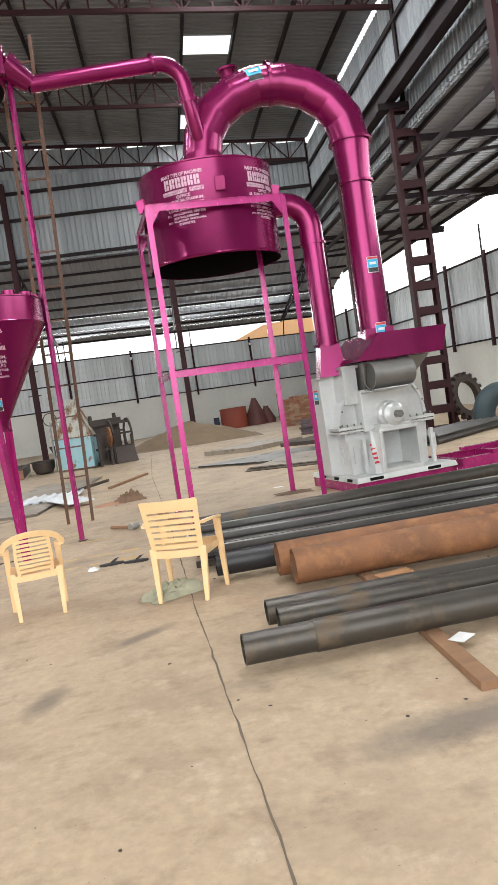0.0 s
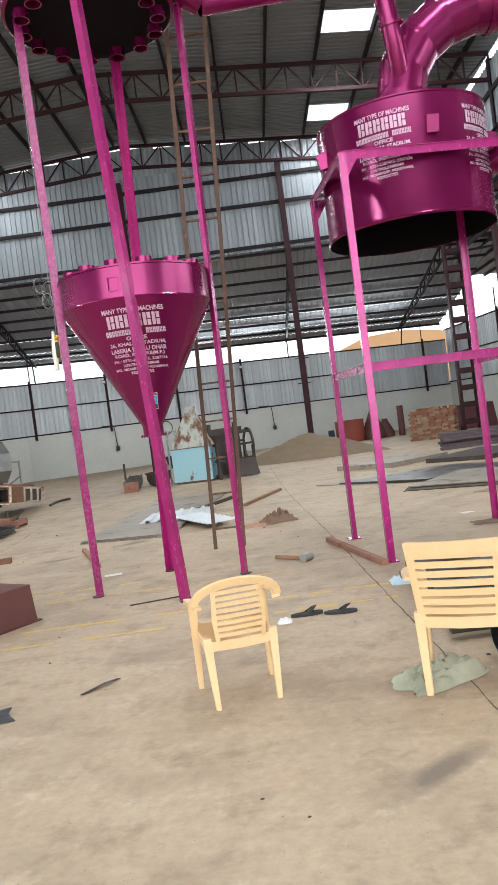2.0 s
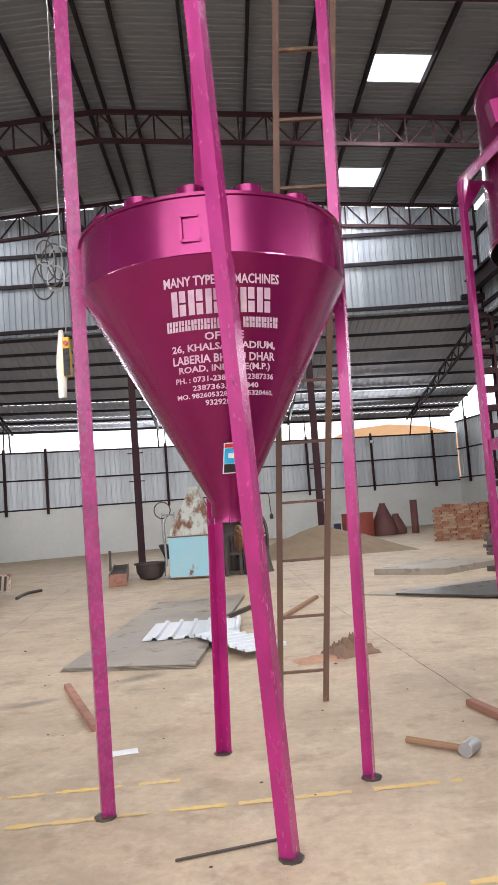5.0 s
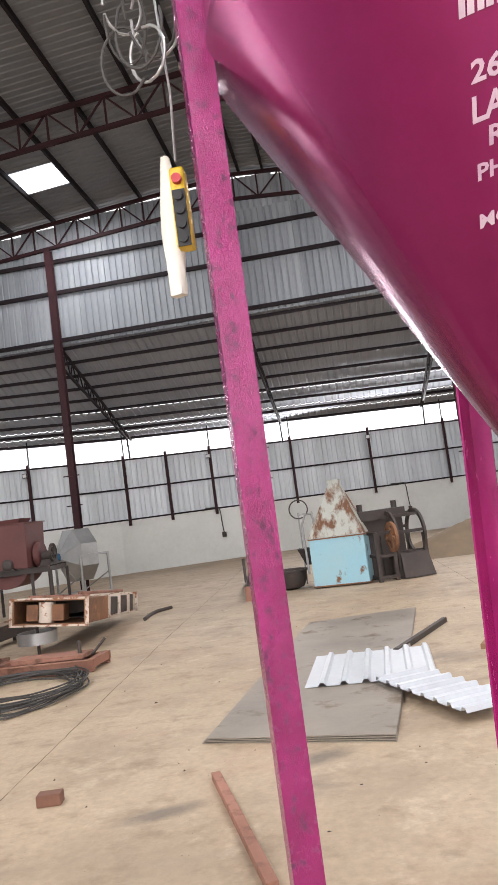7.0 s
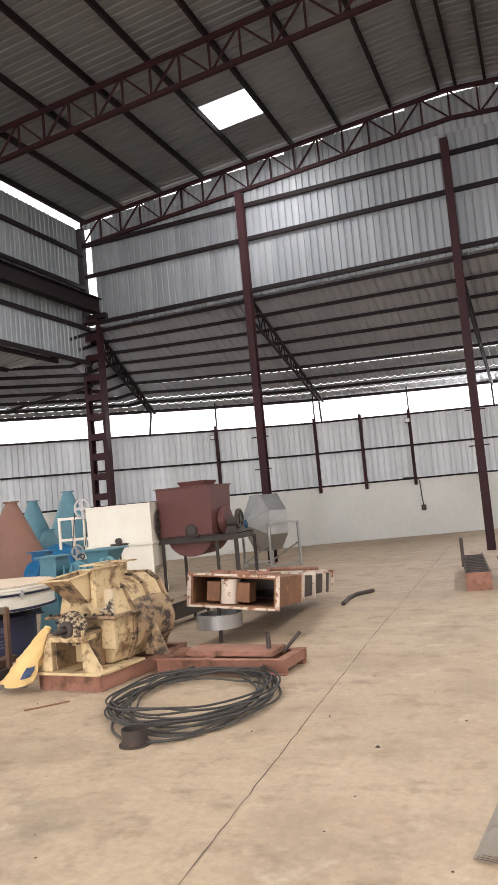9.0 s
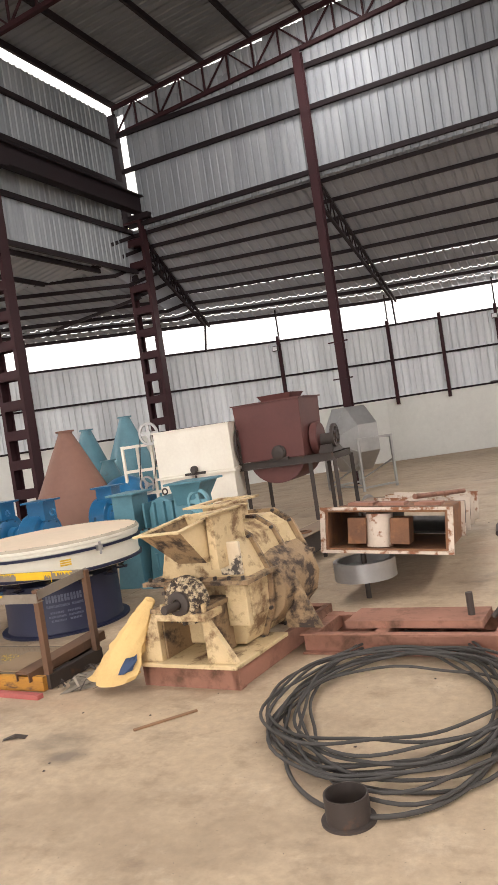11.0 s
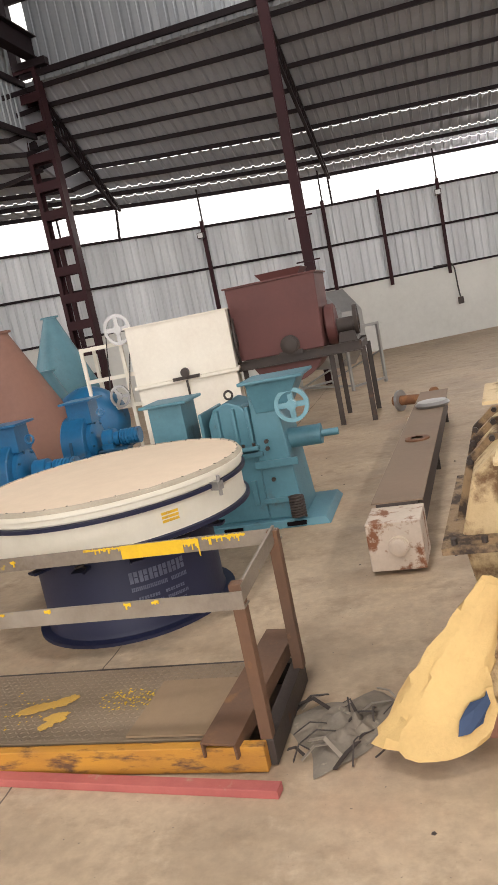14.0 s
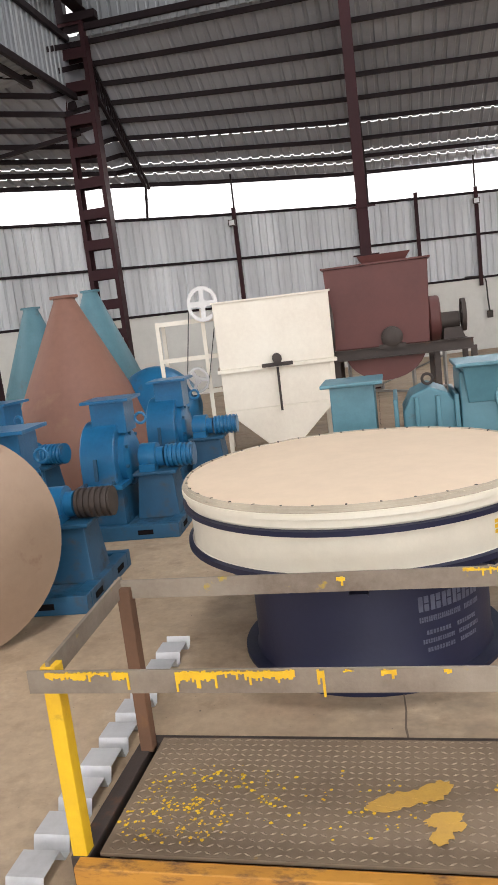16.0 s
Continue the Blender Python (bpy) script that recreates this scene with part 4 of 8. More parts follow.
for i in range(len(pts) - 1):
    if (pts[i + 1] - pts[i]).length < 0.02:
        continue
    bm = B()
    sweep(bm, [pts[i] + (pts[i] - pts[i + 1]).normalized() * 0.045, pts[i + 1] + (pts[i + 1] - pts[i]).normalized() * 0.045], RG, 32, False)
    part("segment", bm, MAGENTA, neck)
bm = B()
sweep(bm, [(2 * RB, 0.02, 4.82), (2 * RB, 0.02, 4.78), (2 * RB, 0.02, 4.24), (2 * RB, 0.02, 4.2)], [RG, RG, 0.215, 0.215], 32, False)
part("reducer", bm, MAGENTA, neck)
bm = B()
sweep(bm, [(2 * RB, 0.02, 4.22), (2 * RB, 0.02, 3.1), (2 * RB, 0.02, 2.15)], 0.213, 32, False)
part("downpipe", bm, MAGENTA, neck)
bm = B()
hull_box(bm, rect(2 * RB - 0.27, 2 * RB + 0.2, -0.2, 0.24, 1.62), rect(2 * RB - 0.2, 2 * RB + 0.2, -0.19, 0.23, 2.2))
part("boot", bm, MAGENTA, neck)
bm = B()
top = Vector((RB, 0.02, 4.80 + RB * 0.85))
sweep(bm, [top - Vector((0.02, 0, 0)), top + Vector((0.02, 0, 0))], RG + 0.035, 32)
part("flange", bm, MAGENTA, neck)
for z, r in ((4.78, RG + 0.04), (4.22, 0.25), (2.6, 0.225)):
    bm = B()
    lathe(bm, [(r - 0.06, z - 0.015), (r, z - 0.015), (r, z + 0.015), (r - 0.06, z + 0.015)], 32, Matrix.Translation((2 * RB, 0.02, 0)))
    part("flange", bm, MAGENTA, neck)
bm = B()
lathe(bm, [(0.2, 4.6), (RG + 0.05, 4.6), (RG + 0.05, 4.63), (RG, 4.63)], 32)
part("flange", bm, MAGENTA, neck)
bm = B()
a = math.pi * 0.66
base = Vector((RB + RB * math.cos(a), 0.02, 4.80 + RB * 0.85 * math.sin(a)))
lathe(bm, [(0.1, 0.0), (0.1, 0.33), (0.15, 0.33), (0.15, 0.36), (0.02, 0.37)], 24, Matrix.Translation(base) @ Matrix.Rotation(-0.1, 4, "Y"), False, True)
part("stub_cap", bm, MAGENTA, neck)


def on_neck(a, az):
    def place(x, v, lift=0.0):
        t = a + v / RB
        c = Vector((RB + RB * math.cos(t), 0.02, 4.80 + RB * 0.85 * math.sin(t)))
        rad = Vector((math.cos(t), 0, math.sin(t)))
        s = az + x / RG
        return c + (rad * math.sin(s) + Vector((0, -1, 0)) * math.cos(s)) * (RG + 0.004 + lift)
    return place


g = on_neck(math.pi * 0.56, 0.3)
sticker(neck, lambda x, v, lift: g(v - 0.1, x, lift), 0.2, 0.24)
for z in (2.95, 2.05):
    sticker(neck, lambda x, v, lift, z=z: Vector((2 * RB + (0.222 + lift) * math.cos(-1.45 + x / 0.22), 0.02 + (0.222 + lift) * math.sin(-1.45 + x / 0.22), z + v)), 0.16, 0.22)

# smaller return duct
duct = thing("return_duct", pose(CC.x, CC.y, 0), "magenta return duct from the drum down to the mill", "duct")
bm = B()
pts = [Vector((0.72, 0.12, 4.08))] + [Vector((1.02 + 0.35 * math.sin(t), 0.16, 3.73 + 0.35 * math.cos(t))) for t in np.linspace(0, math.pi / 2, 6)] + [Vector((1.37, 0.16, 3.5))]
sweep(bm, pts, 0.165, 24)
part("elbow", bm, MAGENTA, duct)
bm = B()
sweep(bm, [(1.37, 0.16, 3.55), (1.38, 0.16, 2.05)], 0.15, 24, False)
part("downpipe", bm, MAGENTA, duct)
bm = B()
hull_box(bm, rect(1.19, 1.57, -0.03, 0.35, 1.63), rect(1.25, 1.52, 0.02, 0.31, 2.08))
part("boot", bm, MAGENTA, duct)
bm = B()
for z in (3.5, 2.08):
    lathe(bm, [(0.1, z - 0.012), (0.185, z - 0.012), (0.185, z + 0.012), (0.1, z + 0.012)], 24, Matrix.Translation((1.37, 0.16, 0)))
part("flange", bm, MAGENTA, duct)


# ---- hammer mills ----
def gear_bearing(bm, m, r, depth=0.12):
    lathe(bm, [(r, 0), (r, depth * 0.4), (r * 0.85, depth * 0.5), (r * 0.85, depth * 0.8), (r * 0.55, depth), (r * 0.3, depth)], 28, m, True, True)
    for k in range(6):
        a = k * math.pi / 3
        lathe(bm, [(r * 0.08, depth * 0.45), (r * 0.08, depth * 0.58)], 6, m @ Matrix.Translation((r * 0.92 * math.cos(a), r * 0.92 * math.sin(a), 0)), False, True)


mill = thing("grinding_mill", pose(3.84, 8.62, 0, 0, 0, 12), "silver-painted grinding mill bolted on a magenta base frame", "mill")
bm = B()
for y in (0.0, 1.5):
    channel_bar(bm, (-0.02, y, 0.07), (1.54, y, 0.07), 0.07, 0.14, 0.01, None, 1 if y else -1)
for x in (0.02, 1.5):
    beam(bm, (x, 0, 0.07), (x, 1.5, 0.07), 0.06, 0.135)
part("base_frame", bm, MAGENTA_LIT, mill, "magenta channel frame", False)
bm = B()
hull_box(bm, rect(-0.04, 1.54, -0.05, 1.5, 0.142), rect(-0.02, 1.52, -0.03, 1.48, 0.215))
part("base_plate", bm, SILVER, mill, "", False, 0.006)
# Slots are black blocks on the plate, painting the shade of the openings.
for x in (0.16, 1.06):
    bm = B()
    box(bm, x, x + 0.2, -0.052, -0.036, 0.155, 0.195)
    part("slot", bm, SHADE_BLACK, mill, "forklift slot painted shade-black", False)
for y in (0.12, 0.55, 1.0):
    bm = B()
    box(bm, -0.044, -0.028, y, y + 0.14, 0.155, 0.195)
    part("slot", bm, SHADE_BLACK, mill, "forklift slot painted shade-black", False)


def front_plate(name, outline, y, t, label="", bevel=0.006):
    """A plate of (x, z) points standing at depth y, t thick towards the back."""
    q = B()
    plate(q, outline, t, tr_mill(0, y + t, 0) @ Matrix.Rotation(math.pi / 2, 4, "X"))
    return part(name, q, SILVER, mill, label, False, bevel)


def tr_mill(*p):
    return Matrix.Translation(p)


# side halves: squared below the joint, arched above it
left_arch = [(0.04, 0.9)] + [(0.34 - 0.30 * math.cos(t), 0.9 + 0.52 * math.sin(t)) for t in np.linspace(0.05, math.pi / 2, 9)] + [(0.36, 0.9)]
right_arch = [(1.0, 0.9), (1.0, 1.42)] + [(1.06 + 0.28 * math.sin(t), 0.9 + 0.52 * math.cos(t)) for t in np.linspace(0.0, 1.5, 9)] + [(1.34, 0.9)]
front_plate("upper_housing", left_arch, 0.42, 0.75, "", 0.01)
front_plate("upper_housing", right_arch, 0.36, 0.8, "", 0.01)
front_plate("lower_housing", [(0.08, 0.215), (0.36, 0.215), (0.36, 0.86), (0.06, 0.86)], 0.36, 0.8)
front_plate("lower_housing", [(1.0, 0.215), (1.30, 0.215), (1.34, 0.86), (1.0, 0.86)], 0.32, 0.85)
for arch, y in ((left_arch[1:-1], 0.40), (right_arch[2:-1], 0.34)):
    bm = B()
    strip(bm, [Vector((x, y, z)) for x, z in arch], 0.07, 0.03, (0, 1, 0))
    part("arch_flange", bm, SILVER, mill, "", False)
    for x, z in arch[::2]:
        bm = B()
        lathe(bm, [(0.013, 0), (0.013, 0.05)], 6, tr_mill(x, y, z) @ Matrix.Rotation(math.pi / 2, 4, "X"), False, True)
        part("bolt", bm, BAR_STEEL, mill, "", False)
for x0, x1, y in ((-0.06, 0.34, 0.26), (1.02, 1.44, 0.24)):
    bm = B()
    box(bm, x0, x1, y, 1.2, 0.86, 0.9)
    part("joint_flange", bm, SILVER, mill, "", False, 0.004)
    bm = B()
    box(bm, x0, x1, y, 1.2, 0.815, 0.845)
    part("joint_flange", bm, SILVER, mill, "", False, 0.004)
    for x in np.linspace(x0 + 0.04, x1 - 0.04, 4):
        bm = B()
        lathe(bm, [(0.014, 0.8), (0.014, 0.935)], 6, tr_mill(x, y + 0.03, 0), True, True)
        part("bolt", bm, BAR_STEEL, mill, "", False)
# central front with bearing shelf and open discharge box
front_plate("front_wall", [(0.30, 0.8), (1.02, 0.8), (1.02, 1.34), (0.30, 1.34)], 0.2, 0.9, "", 0.01)
front_plate("front_rib", [(0.3, 1.34), (1.02, 1.34), (1.02, 1.38), (0.3, 1.38)], 0.17, 0.95)
for x0, x1, z0, z1 in ((0.40, 0.45, 0.215, 0.78), (0.97, 1.02, 0.215, 0.78), (0.40, 1.02, 0.78, 0.83), (0.45, 0.97, 0.215, 0.27)):
    bm = B()
    box(bm, x0, x1, -0.02, 0.5, z0, z1)
    part("discharge_side", bm, SILVER, mill, "", False, 0.005)
bm = B()
box(bm, 0.45, 0.97, 0.46, 0.5, 0.27, 0.78)
part("discharge_back", bm, SILVER, mill, "", False)
bm = B()
hull_box(bm, rect(0.3, 0.4, 0.04, 0.36, 0.216), rect(0.36, 0.4, 0.18, 0.36, 0.8))
part("side_gusset", bm, SILVER, mill, "", False, 0.004)
for k in range(5):
    bm = B()
    box(bm, 0.31, 0.38, 0.055 + 0.022 * k, 0.058 + 0.022 * k, 0.36 + k * 0.06, 0.39 + k * 0.06)
    part("stencil_bar", bm, STICK_RED, mill, "small red stencilled line", False)
bm = B()
box(bm, 0.44, 0.92, 0.0, 0.2, 0.83, 0.88)
part("bearing_foot", bm, SILVER, mill, "", False, 0.006)
bm = B()
m = Matrix.Translation((0.68, 0.2, 1.0)) @ Matrix.Rotation(math.pi / 2, 4, "X")
gear_bearing(bm, m, 0.19, 0.26)
part("bearing", bm, SILVER, mill)
bm = B()
lathe(bm, [(0.05, 0.2), (0.05, 0.36), (0.045, 0.365)], 20, m, False, True)
part("shaft", bm, BAR_STEEL, mill, "bare steel shaft end")
# column, throat greyed to paint its shade, and feed roller under the hopper
bm = B()
box(bm, 0.12, 0.33, 0.3, 0.9, 1.2, 1.74)
part("feed_column", bm, SILVER, mill, "", False, 0.006)
bm = B()
box(bm, 0.09, 0.36, 0.27, 0.93, 1.7, 1.73)
part("column_flange", bm, SILVER, mill, "", False)
bm = B()
hull_box(bm, rect(0.4, 1.06, 0.22, 0.85, 1.38), rect(0.36, 1.4, 0.1, 0.95, 1.76))
part("feed_throat", bm, BAR_STEEL, mill, "feed throat in a darker grey that paints its shade", False, 0.004)
bm = B()
tube(bm, (0.38, 0.02, 1.56), (1.0, 0.02, 1.56), 0.19, 32, 0.012)
part("feed_roller", bm, BAR_STEEL, mill, "grey steel feed drum")
bm = B()
tube(bm, (0.40, 0.02, 1.56), (0.41, 0.02, 1.56), 0.178, 32)
part("roller_face", bm, DARK_PIPE, mill, "dark drum end")
bm = B()
strip(bm, [(0.68, -0.12, 1.37), (0.68, 0.02, 1.345), (0.68, 0.16, 1.37)], 0.62, 0.008, (1, 0, 0))
part("roller_guard", bm, SILVER, mill, "", False)
bm = B()
hull_box(bm, rect(-0.1, 0.22, 0.62, 1.0, 0.216), rect(-0.1, 0.22, 0.62, 1.0, 1.6))
part("intake_duct", bm, SILVER, mill, "", False, 0.006)
bm = B()
box(bm, -0.14, 0.26, 0.58, 1.04, 1.6, 1.63)
part("intake_flange", bm, SILVER, mill, "", False)
bm = B()
hull_box(bm, rect(0.16, 1.5, -0.1, 0.95, 1.77), rect(0.55, 1.6, -0.1, 0.95, 2.12))
part("feed_hopper", bm, MAGENTA, mill, "magenta feed hopper box", False, 0.006)
for x, y in ((0.0, 0.42), (0.13, 0.33), (1.4, 0.3)):
    bm = B()
    strip(bm, [(x, y, 0.38), (x, y - 0.06, 0.38), (x, y - 0.06, 0.62), (x, y, 0.62)], 0.02, 0.014, (1, 0, 0))
    part("handle", bm, SILVER, mill, "", False)
for x in (0.05, 0.26, 1.34):
    bm = B()
    box(bm, x, x + 0.05, 0.24, 0.3, 0.216, 0.7)
    part("stiffener", bm, SILVER, mill, "", False, 0.004)
sticker(mill, lambda x, v, lift: Vector((-0.105 - lift, 0.78 - x, 1.25 + v)), 0.16, 0.22)

base = thing("motor_platform", pose(5.45, 9.15, 0, 0, 0, 10), "long magenta channel frame for a motor beside the mill", "frame")
for y in (0, 0.9):
    bm = B()
    channel_bar(bm, (0, y, 0.09), (3.2, y, 0.09), 0.08, 0.18, 0.012, None, 1 if y else -1)
    part("side_channel", bm, MAGENTA_LIT, base, "", False)
for x in (0.05, 0.9, 1.6, 3.1):
    bm = B()
    beam(bm, (x, 0, 0.12), (x, 0.9, 0.12), 0.09, 0.12)
    part("cross_member", bm, MAGENTA_LIT, base, "", False)
bm = B()
for x in (0.6, 1.2):
    beam(bm, (x, 0.05, 0.21), (x + 1.2, 0.05, 0.21), 0.1, 0.05)
    beam(bm, (x, 0.85, 0.21), (x + 1.2, 0.85, 0.21), 0.1, 0.05)
part("slide_rail", bm, MAGENTA_LIT, base, "", False)

# ---- pipes and bars on the floor ----


def floor_pipe(p, q, r, mat, label, collar=0.0, wall=0.008):
    z = 0.045 + r
    t = thing("steel_pipe", pose(p[0], p[1], z, 0, 0, math.degrees(math.atan2(q[1] - p[1], q[0] - p[0]))), label, "pipe", "pipes on the floor")
    length = math.hypot(q[0] - p[0], q[1] - p[1])
    bm = B()
    tube(bm, (0, 0, 0), (length, 0, 0), r, 28, wall)
    part("tube", bm, mat, t)
    if collar:
        bm = B()
        tube(bm, (collar, 0, 0), (length, 0, 0), r + 0.006, 28, 0.006)
        part("sleeve", bm, mat, t, "slightly wider length of pipe")
    # A black disc set inside the end paints the pipe's inner shade.
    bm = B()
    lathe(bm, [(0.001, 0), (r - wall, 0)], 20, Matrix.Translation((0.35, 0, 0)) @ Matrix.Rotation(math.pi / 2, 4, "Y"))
    part("inside", bm, SHADE_BLACK, t, "black disc standing for the shade in the pipe")


floor_pipe((1.70, 3.04), (5.1, 3.22), 0.09, DARK_PIPE, "dark grey steel pipe lying on timber bearers", 0.42)
floor_pipe((1.97, 3.48), (5.2, 3.62), 0.085, DARK_PIPE, "dark steel pipe lying on timber bearers")
floor_pipe((1.92, 3.68), (5.2, 3.82), 0.085, DARK_PIPE, "dark grey steel pipe beside another on the bearers")
floor_pipe((2.0, 3.92), (5.2, 4.06), 0.05, DARK_PIPE, "thin dark steel pipe lying on timber bearers")
floor_pipe((2.26, 4.56), (6.2, 4.70), 0.14, RUST, "rusty orange steel pipe with dark bare patches")
floor_pipe((2.18, 4.90), (6.2, 5.04), 0.14, RUST, "rusty brown steel pipe beside another")
floor_pipe((1.68, 5.24), (6.2, 5.44), 0.10, STICK_DARK, "black painted steel pipe")
floor_pipe((1.60, 7.42), (6.5, 7.98), 0.095, DARK_PIPE, "long dark grey steel pipe behind the bars")
BAR_EDGE = paint("bar_steel", (0.17, 0.165, 0.16), (0.07, 0.065, 0.06), rough=0.35, metal=0.6, grain=3)
for i in range(16):
    y = 5.6 + i * 0.098
    z = 0.05 + 0.065 * (i % 3 == 1) + 0.04 * (i % 2)
    bm = B()
    x0 = 1.66 + 0.12 * ((i * 7) % 5) / 5
    box(bm, x0, 6.3, y, y + 0.07, z, z + 0.055)
    ob = part("steel_bar", bm, BAR_EDGE if i % 2 else DARK_PIPE, None, "", False, 0.004)
    ob.matrix_basis = pose(0, 0, 0, 0, 0, 1.5)
    tagged(ob, "long dark steel hollow bar in a stack on the floor", "bar", "stacked bars")
WOOD = paint("old_timber", (0.27, 0.15, 0.08), (0.17, 0.09, 0.05), rough=0.85, grain=4, stretch=(1, 8, 1))
for x in (2.82, 4.6):
    bm = B()
    box(bm, x - 0.05, x + 0.05, 2.25, 8.0, 0.0, 0.045)
    ob = part("timber_bearer", bm, WOOD, None, "", False, 0.004)
    tagged(ob, "brown timber bearer under the pipes", "timber", "timber bearers")
bm = B()
box(bm, -0.14, 0.14, -0.06, 0.06, 0, 0.07)
ob = part("timber_block", bm, paint("raw_timber", (0.42, 0.22, 0.1), rough=0.8), None, "", False, 0.004)
ob.matrix_basis = pose(2.98, 4.32, 0, 0, 0, 15)
tagged(ob, "orange timber chock against the rusty pipe", "timber")


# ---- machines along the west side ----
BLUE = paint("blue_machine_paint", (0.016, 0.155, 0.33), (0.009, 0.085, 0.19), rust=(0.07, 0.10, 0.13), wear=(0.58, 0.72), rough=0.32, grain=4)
# Darker blue on the pulverisers' bases, lower halves and bolts, and the fan hub.
BLUE_LOW = paint("darker_machine_blue", (0.012, 0.085, 0.17), (0.008, 0.045, 0.09), rust=(0.06, 0.07, 0.08), wear=(0.55, 0.7), rough=0.5, grain=5)
TEAL = paint("teal_machine_paint", (0.09, 0.235, 0.29), (0.055, 0.15, 0.19), rust=(0.10, 0.14, 0.15), wear=(0.6, 0.74), rough=0.45, grain=4)
NAVY = paint("navy_paint", (0.008, 0.011, 0.04), (0.006, 0.008, 0.028), rough=0.5, grain=3)
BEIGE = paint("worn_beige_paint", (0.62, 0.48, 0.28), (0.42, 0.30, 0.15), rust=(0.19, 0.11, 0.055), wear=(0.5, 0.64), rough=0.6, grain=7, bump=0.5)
# Grime on the beige mill; on the chute it also carries shade.
GRIME_SHADE = paint("grimy_shaded_beige_paint", (0.34, 0.23, 0.125), (0.20, 0.13, 0.07), rust=(0.05, 0.034, 0.026), wear=(0.47, 0.6), rough=0.65, grain=7, bump=0.5)
WHITE_P = paint("white_machine_paint", (0.78, 0.74, 0.64), (0.68, 0.62, 0.52), rust=(0.34, 0.22, 0.12), wear=(0.7, 0.82), rough=0.5, grain=3)
BROWN_P = paint("oxide_primer", (0.125, 0.042, 0.036), (0.085, 0.029, 0.026), rust=(0.2, 0.1, 0.075), wear=(0.68, 0.85), rough=0.6, grain=2.5)
FLAKED = paint("flaked_white_paint", (0.62, 0.53, 0.44), (0.45, 0.36, 0.28), rust=(0.24, 0.10, 0.05), wear=(0.52, 0.6), rough=0.6, grain=6)
RUST_PINK = paint("faded_red_primer", (0.33, 0.155, 0.105), (0.19, 0.085, 0.055), rust=(0.13, 0.065, 0.04), wear=(0.5, 0.68), rough=0.75, grain=5)
YELLOW = paint("yellow_paint", (0.80, 0.54, 0.01), (0.6, 0.33, 0.02), rust=(0.25, 0.12, 0.05), wear=(0.6, 0.75), rough=0.55, grain=6)
ORANGE_P = paint("dusty_orange_paint", (0.60, 0.36, 0.06), (0.42, 0.25, 0.06), rough=0.6, grain=14)
RAIL = paint("worn_grey_steel", (0.33, 0.29, 0.24), (0.16, 0.125, 0.095), rust=(0.50, 0.36, 0.06), wear=(0.64, 0.7), rough=0.5, metal=0.35, grain=7)
BARE = paint("bare_steel", (0.42, 0.42, 0.41), (0.28, 0.27, 0.26), rough=0.4, metal=0.7, grain=4)
RUBBER = paint("black_rubber", (0.02, 0.02, 0.02), rough=0.6)
DIRTY = paint("greasy_dark_metal", (0.06, 0.045, 0.038), (0.035, 0.028, 0.025), rust=(0.16, 0.08, 0.045), wear=(0.6, 0.75), rough=0.6, metal=0.2, grain=5)


def rx(a):
    return Matrix.Rotation(a, 4, "X")


def ry(a):
    return Matrix.Rotation(a, 4, "Y")


def tr(*p):
    return Matrix.Translation(p)


def grooved(bm, m, r, w, n=6):
    prof = [(r * 0.3, 0)]
    for i in range(n):
        z = w * i / n
        prof += [(r, z), (r, z + w / n * 0.5), (r * 0.86, z + w / n * 0.6), (r * 0.86, z + w / n * 0.9)]
    prof += [(r, w), (r * 0.3, w)]
    lathe(bm, prof, 28, m, True, True)


def wheel(parent, m, r, t, mat, holes=4, name="hand_wheel"):
    """A flat wheel with kidney openings between spokes, its axis along z."""
    bm = B()
    lathe(bm, [(r * 0.78, 0), (r, 0), (r, t), (r * 0.78, t), (r * 0.78, 0)], 32, m)
    lathe(bm, [(0.0001, 0), (r * 0.3, 0), (r * 0.3, t * 1.3), (0.0001, t * 1.3)], 20, m)
    for k in range(holes):
        a = 2 * math.pi * k / holes
        p, q = m @ Vector((r * 0.25 * math.cos(a), r * 0.25 * math.sin(a), t / 2)), m @ Vector((r * 0.82 * math.cos(a), r * 0.82 * math.sin(a), t / 2))
        beam(bm, p, q, r * 0.3, t * 0.7, m.to_3x3() @ Vector((0, 0, 1)))
    return part(name, bm, mat, parent)


# worn beige mill on a pink base
bmill = thing("hammer_mill", pose(-7.07, 14.90, 0, 0, 0, -5) @ Matrix.Diagonal((0.97, 1.35, 0.98, 1.0)), "worn beige hammer mill on a faded red channel base", "mill")
bm = B()
channel_bar(bm, (0, 0, 0.08), (0.84, 0, 0.08), 0.06, 0.16, 0.01, None, -1)
channel_bar(bm, (0.84, 1.15, 0.08), (0, 1.15, 0.08), 0.06, 0.16, 0.01, None, -1)
beam(bm, (0.03, 0, 0.08), (0.03, 1.15, 0.08), 0.05, 0.15)
beam(bm, (0.81, 0, 0.08), (0.81, 1.15, 0.08), 0.05, 0.15)
part("base_frame", bm, RUST_PINK, bmill, "faded red channel base", False)
bm = B()
box(bm, -0.03, 0.88, -0.05, 0.5, 0.162, 0.19)
part("foot_plate", bm, BEIGE, bmill, "", False, 0.004)
